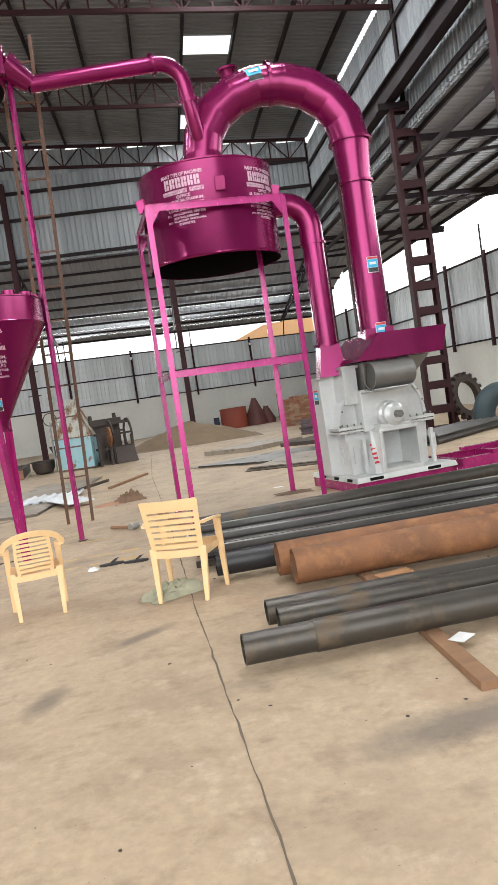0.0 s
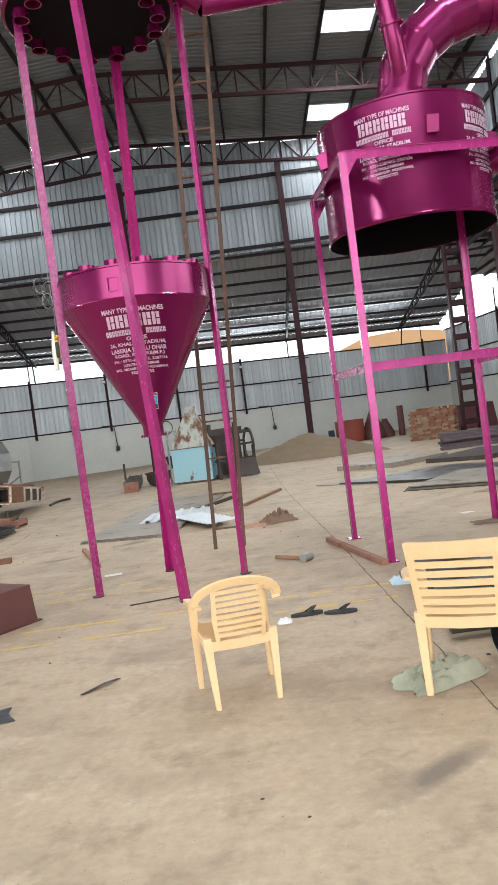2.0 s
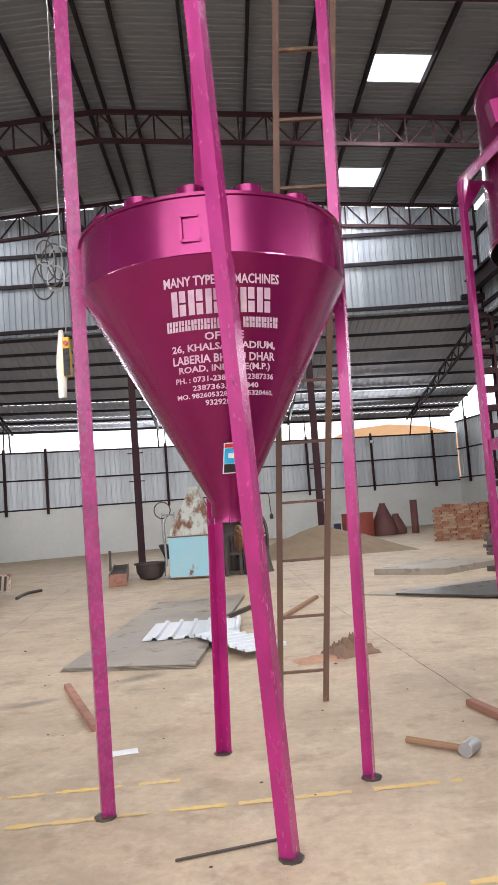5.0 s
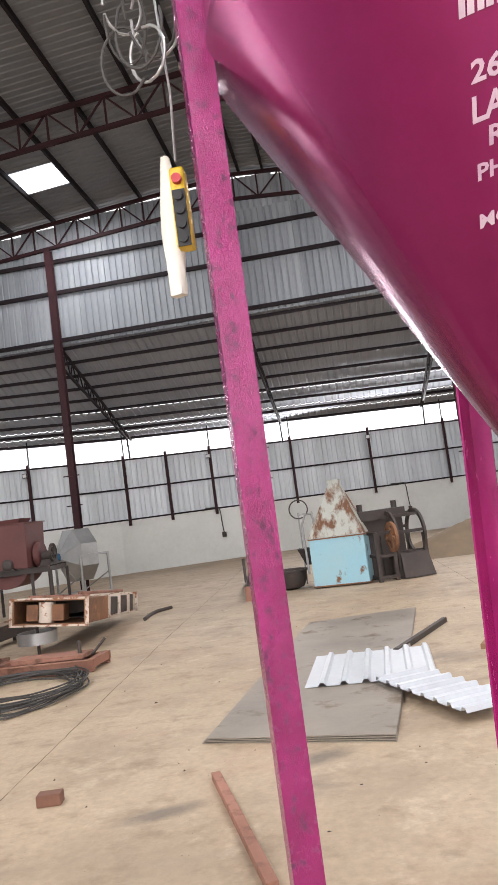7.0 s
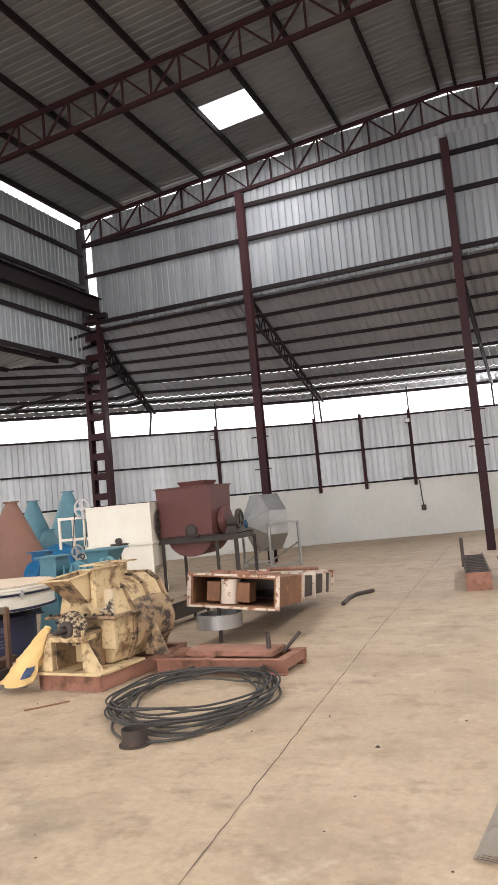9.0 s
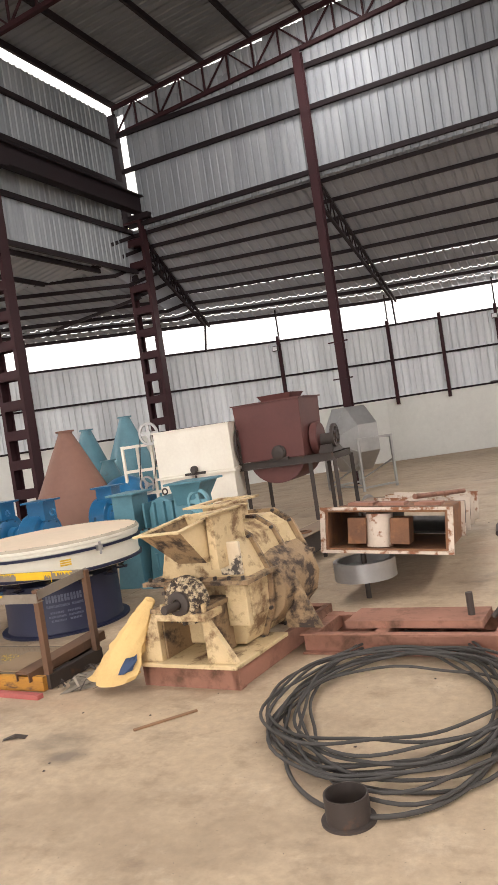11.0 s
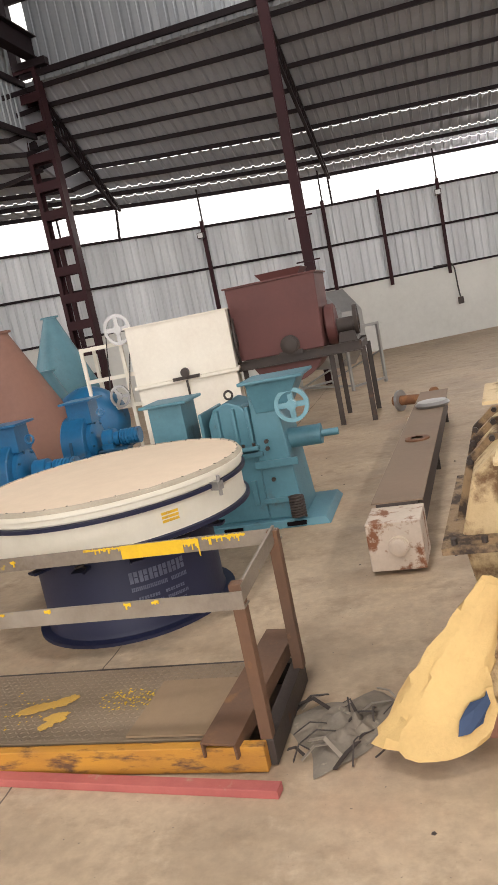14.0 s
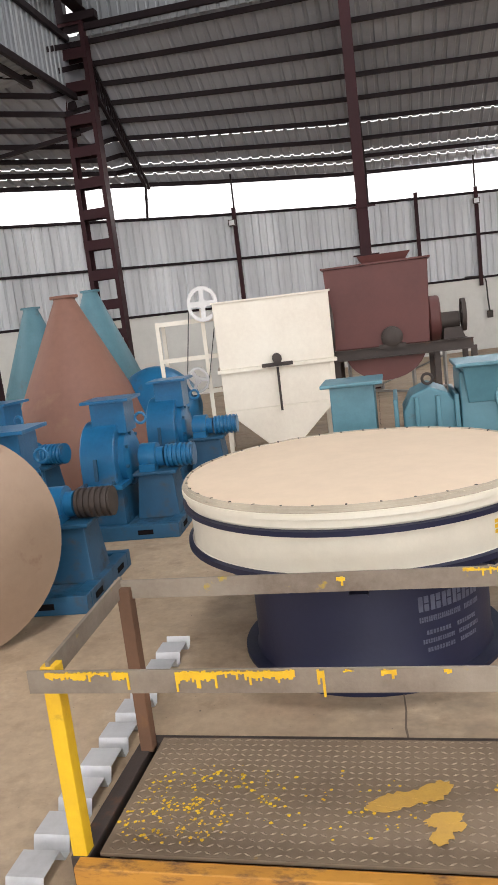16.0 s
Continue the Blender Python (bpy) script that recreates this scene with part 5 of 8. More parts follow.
for x0, x1, x2 in ((-0.01, 0.22, 0.2), (0.86, 0.62, 0.65)):
    bm = B()
    hull_box(bm, [(x0, -0.02, 0.19), (x1, -0.02, 0.19), (x1, 0.02, 0.19), (x0, 0.02, 0.19)], [(x2 - 0.02, -0.02, 0.54), (x1, -0.02, 0.54), (x1, 0.02, 0.54), (x2 - 0.02, 0.02, 0.54)])
    part("gusset", bm, BEIGE, bmill, "", False, 0.005)
    bm = B()
    box(bm, x1 - 0.012, x1 + 0.012, 0.022, 0.4, 0.192, 0.54)
    part("stool_side", bm, GRIME_SHADE, bmill, "", False, 0.004)
bm = B()
box(bm, 0.18, 0.66, -0.03, 0.4, 0.542, 0.575)
part("stool_top", bm, GRIME_SHADE, bmill, "", False, 0.004)
bm = B()
box(bm, 0.235, 0.605, 0.38, 0.4, 0.192, 0.54)
part("stool_back", bm, BEIGE, bmill, "", False)
# rounded housing in two halves, with dark bolted flanges round it
prof = [(0.12, 0.2), (0.06, 0.45), (0.02, 0.68), (0.1, 0.95), (0.20, 1.04), (0.58, 1.04), (0.72, 0.95), (0.84, 0.68), (0.82, 0.42), (0.72, 0.2)]
bm = B()
plate(bm, [p for p in prof if p[1] < 0.7], 0.66, tr(0, 0.90, 0) @ rx(math.pi / 2))
part("lower_housing", bm, BEIGE, bmill, "grimy beige lower half of the housing", False, 0.02)
bm = B()
plate(bm, [p for p in prof if p[1] > 0.6], 0.66, tr(0, 0.90, 0.004) @ rx(math.pi / 2))
part("upper_housing", bm, BEIGE, bmill, "grimy beige upper half of the housing", False, 0.02)
for y in (0.44, 0.70, 0.93):
    bm = B()
    o = [(0.42 + (x - 0.42) * 1.09, 0.62 + (z - 0.62) * 1.07) for x, z in prof]
    plate(bm, o, 0.022, tr(0, y, 0) @ rx(math.pi / 2))
    part("housing_flange", bm, GRIME_SHADE, bmill, "dark greasy flange", False, 0.003)
    for k in range(len(o)):
        bm = B()
        lathe(bm, [(0.014, 0), (0.014, 0.02)], 6, tr(0.42 + (o[k][0] - 0.42) * 0.965, y - 0.022, 0.62 + (o[k][1] - 0.62) * 0.965) @ rx(math.pi / 2), False, True)
        part("bolt", bm, DIRTY, bmill, "", False)
# scroll bulge at the outlet side
bm = B()
lathe(bm, [(0.05, -0.24), (0.27, -0.24), (0.30, -0.22), (0.31, -0.06), (0.31, 0.1), (0.29, 0.2), (0.1, 0.22)], 12, tr(0.66, 0.66, 0.54) @ rx(math.pi / 2), True, True)
part("scroll", bm, GRIME_SHADE, bmill, "brown greasy scroll casing")
bm = B()
box(bm, 0.62, 0.80, 0.215, 0.238, 0.73, 0.97)
part("side_door", bm, paint("flaked_paint", (0.66, 0.57, 0.42), (0.5, 0.4, 0.27), rust=(0.06, 0.05, 0.045), wear=(0.54, 0.6), rough=0.55, grain=6), bmill, "inspection door with flaked pale paint", False, 0.006)
bm = B()
box(bm, 0.64, 0.82, 0.2, 0.238, 0.36, 0.66)
part("side_door", bm, BEIGE, bmill, "", False, 0.006)
bm = B()
hull_box(bm, [(0.84, 0.55, 0.2), (1.14, 0.55, 0.2), (1.14, 0.58, 0.2), (0.84, 0.58, 0.2)], [(0.84, 0.55, 0.62), (0.95, 0.55, 0.62), (0.95, 0.58, 0.62), (0.84, 0.58, 0.62)])
part("bearing_bracket", bm, GRIME_SHADE, bmill, "", False, 0.006)
bm = B()
box(bm, -0.05, 0.9, 0.14, 0.95, 0.68, 0.71)
part("joint_flange", bm, GRIME_SHADE, bmill, "", False)
for x in np.arange(0.0, 0.85, 0.12):
    bm = B()
    lathe(bm, [(0.013, 0.705), (0.013, 0.735)], 6, tr(x, 0.17, 0), False, True)
    part("bolt", bm, DIRTY, bmill, "", False)
bm = B()
m = tr(0.47, 0.05, 0.62) @ rx(math.pi / 2)
gear_bearing(bm, m, 0.175, 0.09)
part("bearing", bm, paint("bearing_paint", (0.52, 0.42, 0.26), (0.34, 0.25, 0.15), rust=(0.05, 0.035, 0.026), wear=(0.44, 0.54), rough=0.55, grain=30), bmill, "paint-flaked round bearing housing")
bm = B()
lathe(bm, [(0.04, 0.088), (0.088, 0.088), (0.088, 0.108), (0.06, 0.118), (0.04, 0.118)], 28, m)
for k in range(8):
    a = k * math.pi / 4 + 0.2
    bolt = B()
    lathe(bolt, [(0.013, 0.085), (0.013, 0.105)], 6, m @ tr(0.14 * math.cos(a), 0.14 * math.sin(a), 0), False, True)
    part("bolt", bolt, DIRTY, bmill, "", False)
part("bearing_seal", bm, DIRTY, bmill, "dark greasy seal ring")
bm = B()
box(bm, 0.25, 0.69, -0.06, 0.1, 0.5, 0.55)
for x in (0.29, 0.65):
    lathe(bm, [(0.016, 0.55), (0.016, 0.61)], 8, tr(x, -0.02, 0), False, True)
part("bearing_foot", bm, BEIGE, bmill, "", False, 0.005)
bm = B()
lathe(bm, [(0.03, 0.03), (0.03, 0.22), (0.026, 0.225)], 20, m, False, True)
part("shaft", bm, DIRTY, bmill, "dark shaft end")
# feed chute leaning out to the front; its sloping underside paints grease and shade
LOW, HIGH = [(0.37, 0.10, 0.86), (0.62, 0.10, 0.86), (0.62, 0.30, 0.86), (0.37, 0.30, 0.86)], [(0.24, -0.08, 1.12), (0.60, -0.08, 1.13), (0.63, 0.30, 1.19), (0.28, 0.30, 1.17)]
for k, mat, name in ((0, GRIME_SHADE, "chute_front"), (1, BEIGE, "chute_side"), (2, BEIGE, "chute_back"), (3, GRIME_SHADE, "chute_side")):
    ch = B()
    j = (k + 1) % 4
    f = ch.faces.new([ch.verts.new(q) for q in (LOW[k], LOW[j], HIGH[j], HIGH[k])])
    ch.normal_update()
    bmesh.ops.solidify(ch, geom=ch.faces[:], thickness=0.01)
    part(name, ch, mat, bmill, "greasy sloping chute plate with its shade in the dark paint" if k == 0 else "", False)
for k in range(4):
    bm = B()
    p, q = Vector(HIGH[k]), Vector(HIGH[(k + 1) % 4])
    d = (q - p).normalized() * 0.03
    beam(bm, p - d, q + d, 0.05, 0.012)
    part("chute_flange", bm, BEIGE, bmill, "", False)
bm = B()
hull_box(bm, rect(0.625, 0.70, 0.12, 0.42, 0.8), rect(0.64, 0.70, 0.12, 0.42, 1.19))
part("neck_side", bm, BEIGE, bmill, "", False, 0.006)
bm = B()
box(bm, 0.635, 0.73, 0.06, 0.46, 1.192, 1.206)
part("neck_flange", bm, BEIGE, bmill, "", False)
bm = B()
hull_box(bm, rect(0.28, 0.5, 0.48, 0.72, 1.04), rect(0.28, 0.5, 0.48, 0.72, 1.2))
part("top_neck", bm, BEIGE, bmill, "", False, 0.004)
bm = B()
for x0, x1, y0, y1 in ((0.17, 0.58, 0.40, 0.47), (0.17, 0.58, 0.71, 0.78), (0.17, 0.25, 0.47, 0.71), (0.5, 0.58, 0.47, 0.71)):
    box(bm, x0, x1, y0, y1, 1.2, 1.215)
part("top_flange", bm, BEIGE, bmill, "", False)

# feed sack slumped on the mill
sack = B()
ring = []
for j in range(15):
    f = j / 14
    c = Vector((-7.225 + 0.29 * f, 14.76 + 0.16 * f, 0.12 + 0.50 * f))
    w, t = 0.20 - 0.165 * f ** 0.85, 0.13 - 0.105 * f
    row = []
    for k in range(24):
        a = 2 * math.pi * k / 24
        d = Vector((math.cos(a) * w, math.sin(a) * t * 0.8, math.sin(a) * t * 0.35 + math.cos(a) * -w * 0.45 * f))
        q = c + d * (1 + 0.2 * noise.noise(Vector((k * 0.5, j * 0.55, 3.1))) + 0.3 * noise.noise(Vector((k * 0.9, j * 0.9, 1.0))) + 0.03 * math.sin(k * 2.1 + j * 1.3))
        q.z = max(q.z, 0.004)
        row.append(sack.verts.new(q))
    ring.append(row)
for a, b in zip(ring, ring[1:]):
    for k in range(24):
        sack.faces.new((a[k], a[(k + 1) % 24], b[(k + 1) % 24], b[k]))
sack.faces.new(ring[0][::-1])
sack.faces.new(ring[-1])
SACK = paint("woven_sack", (0.66, 0.46, 0.19), (0.48, 0.31, 0.12), rough=0.75, grain=8, bump=0.5)
patch = [[v.co + Vector((0.008, -0.012, 0.004)) for v in row[19:23]] for row in ring[2:6]]
sk = part("sack", sack, SACK, None)
tagged(sk, "crumpled beige woven plastic sack slumped against the mill", "sack")
bm = B()
rows = [[bm.verts.new(q) for q in row] for row in patch]
for a, b in zip(rows, rows[1:]):
    for k in range(3):
        bm.faces.new((a[k], a[k + 1], b[k + 1], b[k]))
part("printed_patch", bm, paint("blue_print", (0.03, 0.06, 0.13), rough=0.7), sk, "dark blue printed patch", False)

# weighing platform with rails
wp = thing("rail_platform", pose(-10.02, 14.79, 0, 0, 0, -1.2), "low steel platform with chequer plate deck and yellow-splashed guard rails", "platform")
L, D = 2.16, 0.66
CHEQ = paint("chequer_plate", (0.27, 0.205, 0.14), (0.17, 0.125, 0.085), rust=(0.46, 0.27, 0.05), wear=(0.69, 0.74), rough=0.55, metal=0.3, grain=3)
bm = B()
box(bm, 0.06, L - 0.12, 0.04, D, 0.105, 0.118)
deck = part("deck", bm, CHEQ, wp, "worn chequer plate with yellow paint splashes", False)
studs = B()
n = 0
for i in range(62):
    for j in range(20):
        x, y = 0.09 + i * 0.031, 0.06 + j * 0.031
        if x > L - 0.16:
            continue
        d = Vector((0.012, 0.006, 0)) if (i + j) % 2 else Vector((0.012, -0.006, 0))
        s = Vector((-d.y, d.x, 0)) * 0.3
        c = Vector((x, y, 0.118))
        a = [studs.verts.new(c + q) for q in (-d, s, d, -s)]
        b = studs.verts.new(c + Vector((0, 0, 0.0035)))
        for k in range(4):
            studs.faces.new((a[k], a[(k + 1) % 4], b))
tagged(part("chequer_stud", studs, CHEQ, deck, "", False), "", "", "", "stuff")
rnd = random.Random(8)
for cx, cy, lx, ly, rot in ((0.98, 0.33, 0.1, 0.035, 0.25), (1.07, 0.37, 0.07, 0.04, 0.6), (0.92, 0.29, 0.06, 0.025, 0.1), (1.10, 0.24, 0.06, 0.028, 0.35), (1.09, 0.17, 0.045, 0.03, 1.1), (1.13, 0.21, 0.03, 0.022, 0.3)):
    bm = B()
    o = [(lx * (1 + 0.16 * rnd.uniform(-1, 1)) * math.cos(t), ly * (1 + 0.25 * rnd.uniform(-1, 1)) * math.sin(t)) for t in np.linspace(0, 6.283, 34)[:-1]]
    plate(bm, o, 0.002, tr(cx, cy, 0.1215 + 0.0011 * rot) @ Matrix.Rotation(rot, 4, "Z"))
    part("paint_splash", bm, ORANGE_P, deck, "yellow paint splash", False)
bm = B()
rnd = random.Random(5)
for cx, cy, r, cnt in ((1.42, 0.36, 0.17, 130), (0.35, 0.35, 0.25, 110), (0.25, 0.2, 0.2, 130), (0.75, 0.3, 0.3, 60)):
    for k in range(cnt):
        a, d = rnd.uniform(0, 6.28), r * math.sqrt(rnd.random())
        s = rnd.uniform(0.002, 0.008)
        c = Vector((cx + d * math.cos(a), cy + d * math.sin(a) * 0.6, 0.1218))
        bm.faces.new([bm.verts.new(c + Vector((s * math.cos(t + k) * rnd.uniform(0.6, 1.3), s * math.sin(t + k), 0))) for t in np.linspace(0, 6.28, 6)[:-1]])
tagged(part("paint_speck", bm, YELLOW, deck, "", False), "", "", "", "stuff")
bm = B()
box(bm, L - 0.62, L - 0.1, 0.05, 0.5, 0.122, 0.13)
part("loose_plate", bm, paint("brown_plate", (0.30, 0.21, 0.13), (0.22, 0.15, 0.09), rough=0.6, metal=0.2, grain=3), wp, "flat plate lying on the deck", False)
ORANGE = paint("orange_edge", (0.52, 0.25, 0.03), (0.34, 0.15, 0.03), rust=(0.13, 0.065, 0.035), wear=(0.52, 0.66), rough=0.6, grain=13, stretch=(0.5, 1, 1.6))
bm = B()
beam(bm, (0.0, 0.0, 0.06), (L, 0.0, 0.06), 0.05, 0.11)
part("front_edge", bm, ORANGE, wp, "orange-painted edge beam", False, 0.004)
bm = B()
beam(bm, (0.0, D, 0.06), (L, D, 0.06), 0.05, 0.11)
beam(bm, (L, 0.02, 0.06), (L, D, 0.06), 0.06, 0.11)
beam(bm, (0, 0.02, 0.06), (0, D, 0.06), 0.06, 0.11)
part("edge_beam", bm, DIRTY, wp, "", False, 0.004)
RUSTY_POST = paint("rusty_post", (0.15, 0.075, 0.04), (0.08, 0.045, 0.028), rust=(0.22, 0.11, 0.045), wear=(0.6, 0.75), rough=0.7, grain=6)
for x, y, top, mat in ((L, 0.05, 0.76, RUSTY_POST), (L + 0.02, 0.6, 0.78, RUSTY_POST), (0.0, 0.05, 0.74, YELLOW), (0.02, 0.6, 0.76, RUSTY_POST)):
    bm = B()
    beam(bm, (x, y, 0.11), (x, y, top), 0.05, 0.05, (0, 1, 0))
    part("post", bm, mat, wp, "", False, 0.004)
for p, q in (((-0.06, 0.01, 0.70), (L + 0.03, 0.01, 0.70)), ((-0.02, 0.6, 0.75), (L + 0.04, 0.6, 0.75))):
    bm = B()
    angle_bar(bm, Vector(p) - Vector((0, 0, 0.035)), Vector(q) - Vector((0, 0, 0.035)), 0.07, 0.008, None, (-1, 1))
    part("guard_rail", bm, RAIL, wp, "grey angle rail with yellow paint drips", False)
for x in (0.0, L + 0.02):
    bm = B()
    beam(bm, (x, 0.03, 0.72), (x, 0.62, 0.76), 0.012, 0.07)
    part("end_rail", bm, RAIL, wp, "", False)
bm = B()
rnd = random.Random(3)
def drips(bm, x0, x1, y, top, deep):
    """A ragged band of paint with runs, lying on the plane y."""
    k = max(2, int((x1 - x0) / 0.006))
    low = [top - deep * (0.25 + 0.2 * rnd.random() + (0.7 * rnd.random() if rnd.random() < 0.22 else 0)) for _ in range(k)]
    for i in range(k):
        a, b = x0 + (x1 - x0) * i / k, x0 + (x1 - x0) * (i + 1) / k
        box(bm, a, b, y, y + 0.004, low[i], top - 0.006 * rnd.random())


for x0, x1, d in ((0.0, 0.13, 0.06), (0.13, 0.2, 0.03), (0.21, 0.26, 0.07), (0.40, 0.52, 0.085), (0.52, 0.6, 0.03), (0.60, 0.74, 0.07), (0.80, 0.82, 0.09), (0.87, 0.9, 0.02), (0.97, 1.01, 0.04), (1.13, 1.15, 0.03), (1.34, 1.37, 0.05), (1.7, 1.73, 0.05), (1.82, 1.85, 0.04)):
    bm = B()
    drips(bm, x0, x1, 0.0045, 0.734, d)
    tagged(part("rail_paint", bm, YELLOW, wp, "", False), "bright yellow paint on the rail", "", "", "stuff")
bm = B()
box(bm, 1.42, 1.74, 0.5950, 0.5995, 0.718, 0.783)
tagged(part("rail_paint", bm, YELLOW, wp, "", False), "solid bright yellow stretch of the rail", "", "", "stuff")
for x0, x1, top, d in ((1.74, 1.82, 0.784, 0.09), (1.84, 2.05, 0.784, 0.04), (1.22, 1.42, 0.784, 0.03), (0.80, 0.83, 0.77, 0.04)):
    bm = B()
    drips(bm, x0, x1, 0.5955, top, d)
    tagged(part("rail_paint", bm, YELLOW, wp, "", False), "bright yellow paint on the rail", "", "", "stuff")
bm = B()
channel_bar(bm, (L - 0.175, -0.05, 0.15), (L - 0.09, 0.78, 0.22), 0.07, 0.15, 0.01, (1, 0, 0))
part("loose_channel", bm, RUSTY_POST, wp, "rusty channel leaning at the end", False)
bm = B()
box(bm, 0, 1.86, -0.03, 0.03, 0, 0.035)
ob = part("flat_bar", bm, paint("red_bar", (0.45, 0.13, 0.11), (0.30, 0.07, 0.07), rust=(0.42, 0.25, 0.19), wear=(0.6, 0.7), rough=0.6, grain=8), None, "", False, 0.003)
ob.matrix_basis = pose(-9.64, 14.765, 0, 0, 0, -5.2)
tagged(ob, "faded red flat steel bar on the floor", "bar")
bm = B()
corrugated(bm, 1.9, 0.13, 0.19, 0.05, rx(-math.pi / 2) @ tr(0, 0, 0), 0.002)
ob = part("roofing_strip", bm, paint("white_strip", (0.62, 0.63, 0.64), rough=0.4, metal=0.3), None, "", False)
ob.matrix_basis = pose(-10.14, 14.6, 0.055, 0, 0, 90)
tagged(ob, "white corrugated sheet strip on the floor", "sheet")

# round vibrating sieve
sieve = thing("vibrating_sieve", pose(-9.18, 16.6, 0), "round cream vibrating sieve on a navy drum base", "sieve")
CLOTH = paint("cream_cover", (0.68, 0.55, 0.41), (0.60, 0.475, 0.345), rough=0.7, grain=1.5)
IVORY = paint("ivory_ring", (0.70, 0.67, 0.57), (0.62, 0.58, 0.48), rust=(0.5, 0.3, 0.15), wear=(0.76, 0.8), rough=0.4, grain=2.5)
bm = B()
lathe(bm, [(0.66, 0.0), (0.66, 0.02), (0.60, 0.025), (0.59, 0.05), (0.59, 0.5), (0.56, 0.51), (0.1, 0.51)], 64, None, True, True)
part("drum_base", bm, NAVY, sieve, "navy painted drum base")
for k in range(12):
    a = 2 * math.pi * k / 12
    bm = B()
    pts = [Vector((0.64 * math.cos(a) + 0.028 * math.cos(t), 0.64 * math.sin(a) + 0.028 * math.sin(t), 0.49 + 0.12 * t / 25)) for t in np.linspace(0, 25, 40)]
    sweep(bm, pts, 0.006, 6)
    part("spring", bm, DIRTY, sieve)
    bm = B()
    box(bm, 0.57, 0.7, -0.04, 0.04, 0.475, 0.49, Matrix.Rotation(a, 4, "Z"))
    part("spring_seat", bm, NAVY, sieve, "", False)
bm = B()
lathe(bm, [(0.5, 0.60), (0.85, 0.60), (0.875, 0.61), (0.875, 0.63), (0.85, 0.64), (0.85, 0.80), (0.4, 0.805)], 80, None, True, True)
part("lower_ring", bm, IVORY, sieve)
bm = B()
lathe(bm, [(0.86, 0.615), (0.88, 0.61), (0.88, 0.635), (0.86, 0.64)], 80)
lathe(bm, [(0.85, 0.803), (0.882, 0.80), (0.884, 0.823), (0.85, 0.825)], 80)
part("clamp_band", bm, NAVY, sieve, "dark clamp bands")
bm = B()
lathe(bm, [(0.86, 0.825), (0.868, 0.835), (0.868, 0.865), (0.882, 0.87), (0.882, 0.895), (0.86, 0.905)], 80)
part("upper_ring", bm, IVORY, sieve)
bm = B()
for j in range(3):
    pts = [Vector(((0.872 - 0.006 * j) * math.cos(t), (0.872 - 0.006 * j) * math.sin(t), 0.90 + 0.008 * j + 0.004 * noise.noise(Vector((t * 6, j, 0))))) for t in np.linspace(0, 2 * math.pi, 73)]
    sweep(bm, pts, 0.008, 6)
part("cover_hem", bm, paint("hem", (0.45, 0.40, 0.31), (0.3, 0.26, 0.2), rough=0.8, grain=9), sieve, "rolled hem of the cover")
bm = B()
lathe(bm, [(0.868, 0.915), (0.80, 0.925), (0.5, 0.935), (0.2, 0.938), (0.001, 0.938)], 80)
part("cover", bm, CLOTH, sieve, "taut cream cloth cover")
for k in range(40):
    a = 2 * math.pi * k / 40
    bm = B()
    box(bm, 0.85, 0.862, -0.004, 0.004, 0.915, 0.925, Matrix.Rotation(a, 4, "Z"))
    part("rivet", bm, DIRTY, sieve, "", False)
for a in (-0.4, 2.9):
    bm = B()
    beam(bm, (0.87 * math.cos(a), 0.87 * math.sin(a), 0.81), (0.93 * math.cos(a), 0.93 * math.sin(a), 0.81), 0.05, 0.05)
    tube(bm, (0.92 * math.cos(a), 0.92 * math.sin(a), 0.75), (0.92 * math.cos(a), 0.92 * math.sin(a), 0.87), 0.012, 8)
    part("clamp_bolt", bm, BARE, sieve)
bm = B()
for r in range(3):
    for x0, x1 in ((-0.05, -0.012), (-0.011, 0.03), (0.031, 0.055)):
        a0, a1 = -0.78 + x0 / 0.85, -0.78 + x1 / 0.85
        z = 0.70 + r * 0.022
        bm.faces.new([bm.verts.new((0.853 * math.cos(t), 0.853 * math.sin(t), zz)) for t, zz in ((a0, z), (a1, z), (a1, z + 0.016), (a0, z + 0.016))])
part("yellow_print", bm, YELLOW, sieve, "small yellow printed mark", False)
lettering("stencil_writing", [("######", 0.33, 0.07, 0.36), ("########## #####", 0.28, 0.025, 0.36), ("#### ####", 0.22, 0.02, 0.3), ("####### ######", 0.18, 0.02, 0.34), ("##### ####", 0.14, 0.02, 0.3)],
          lambda x, v: Vector((0.594 * math.cos(-0.85 + x / 0.59), 0.594 * math.sin(-0.85 + x / 0.59), v)), sieve, paint("grey_ink", (0.10, 0.11, 0.16), (0.05, 0.055, 0.09), rough=0.5, grain=30), "faint stencilled lines")


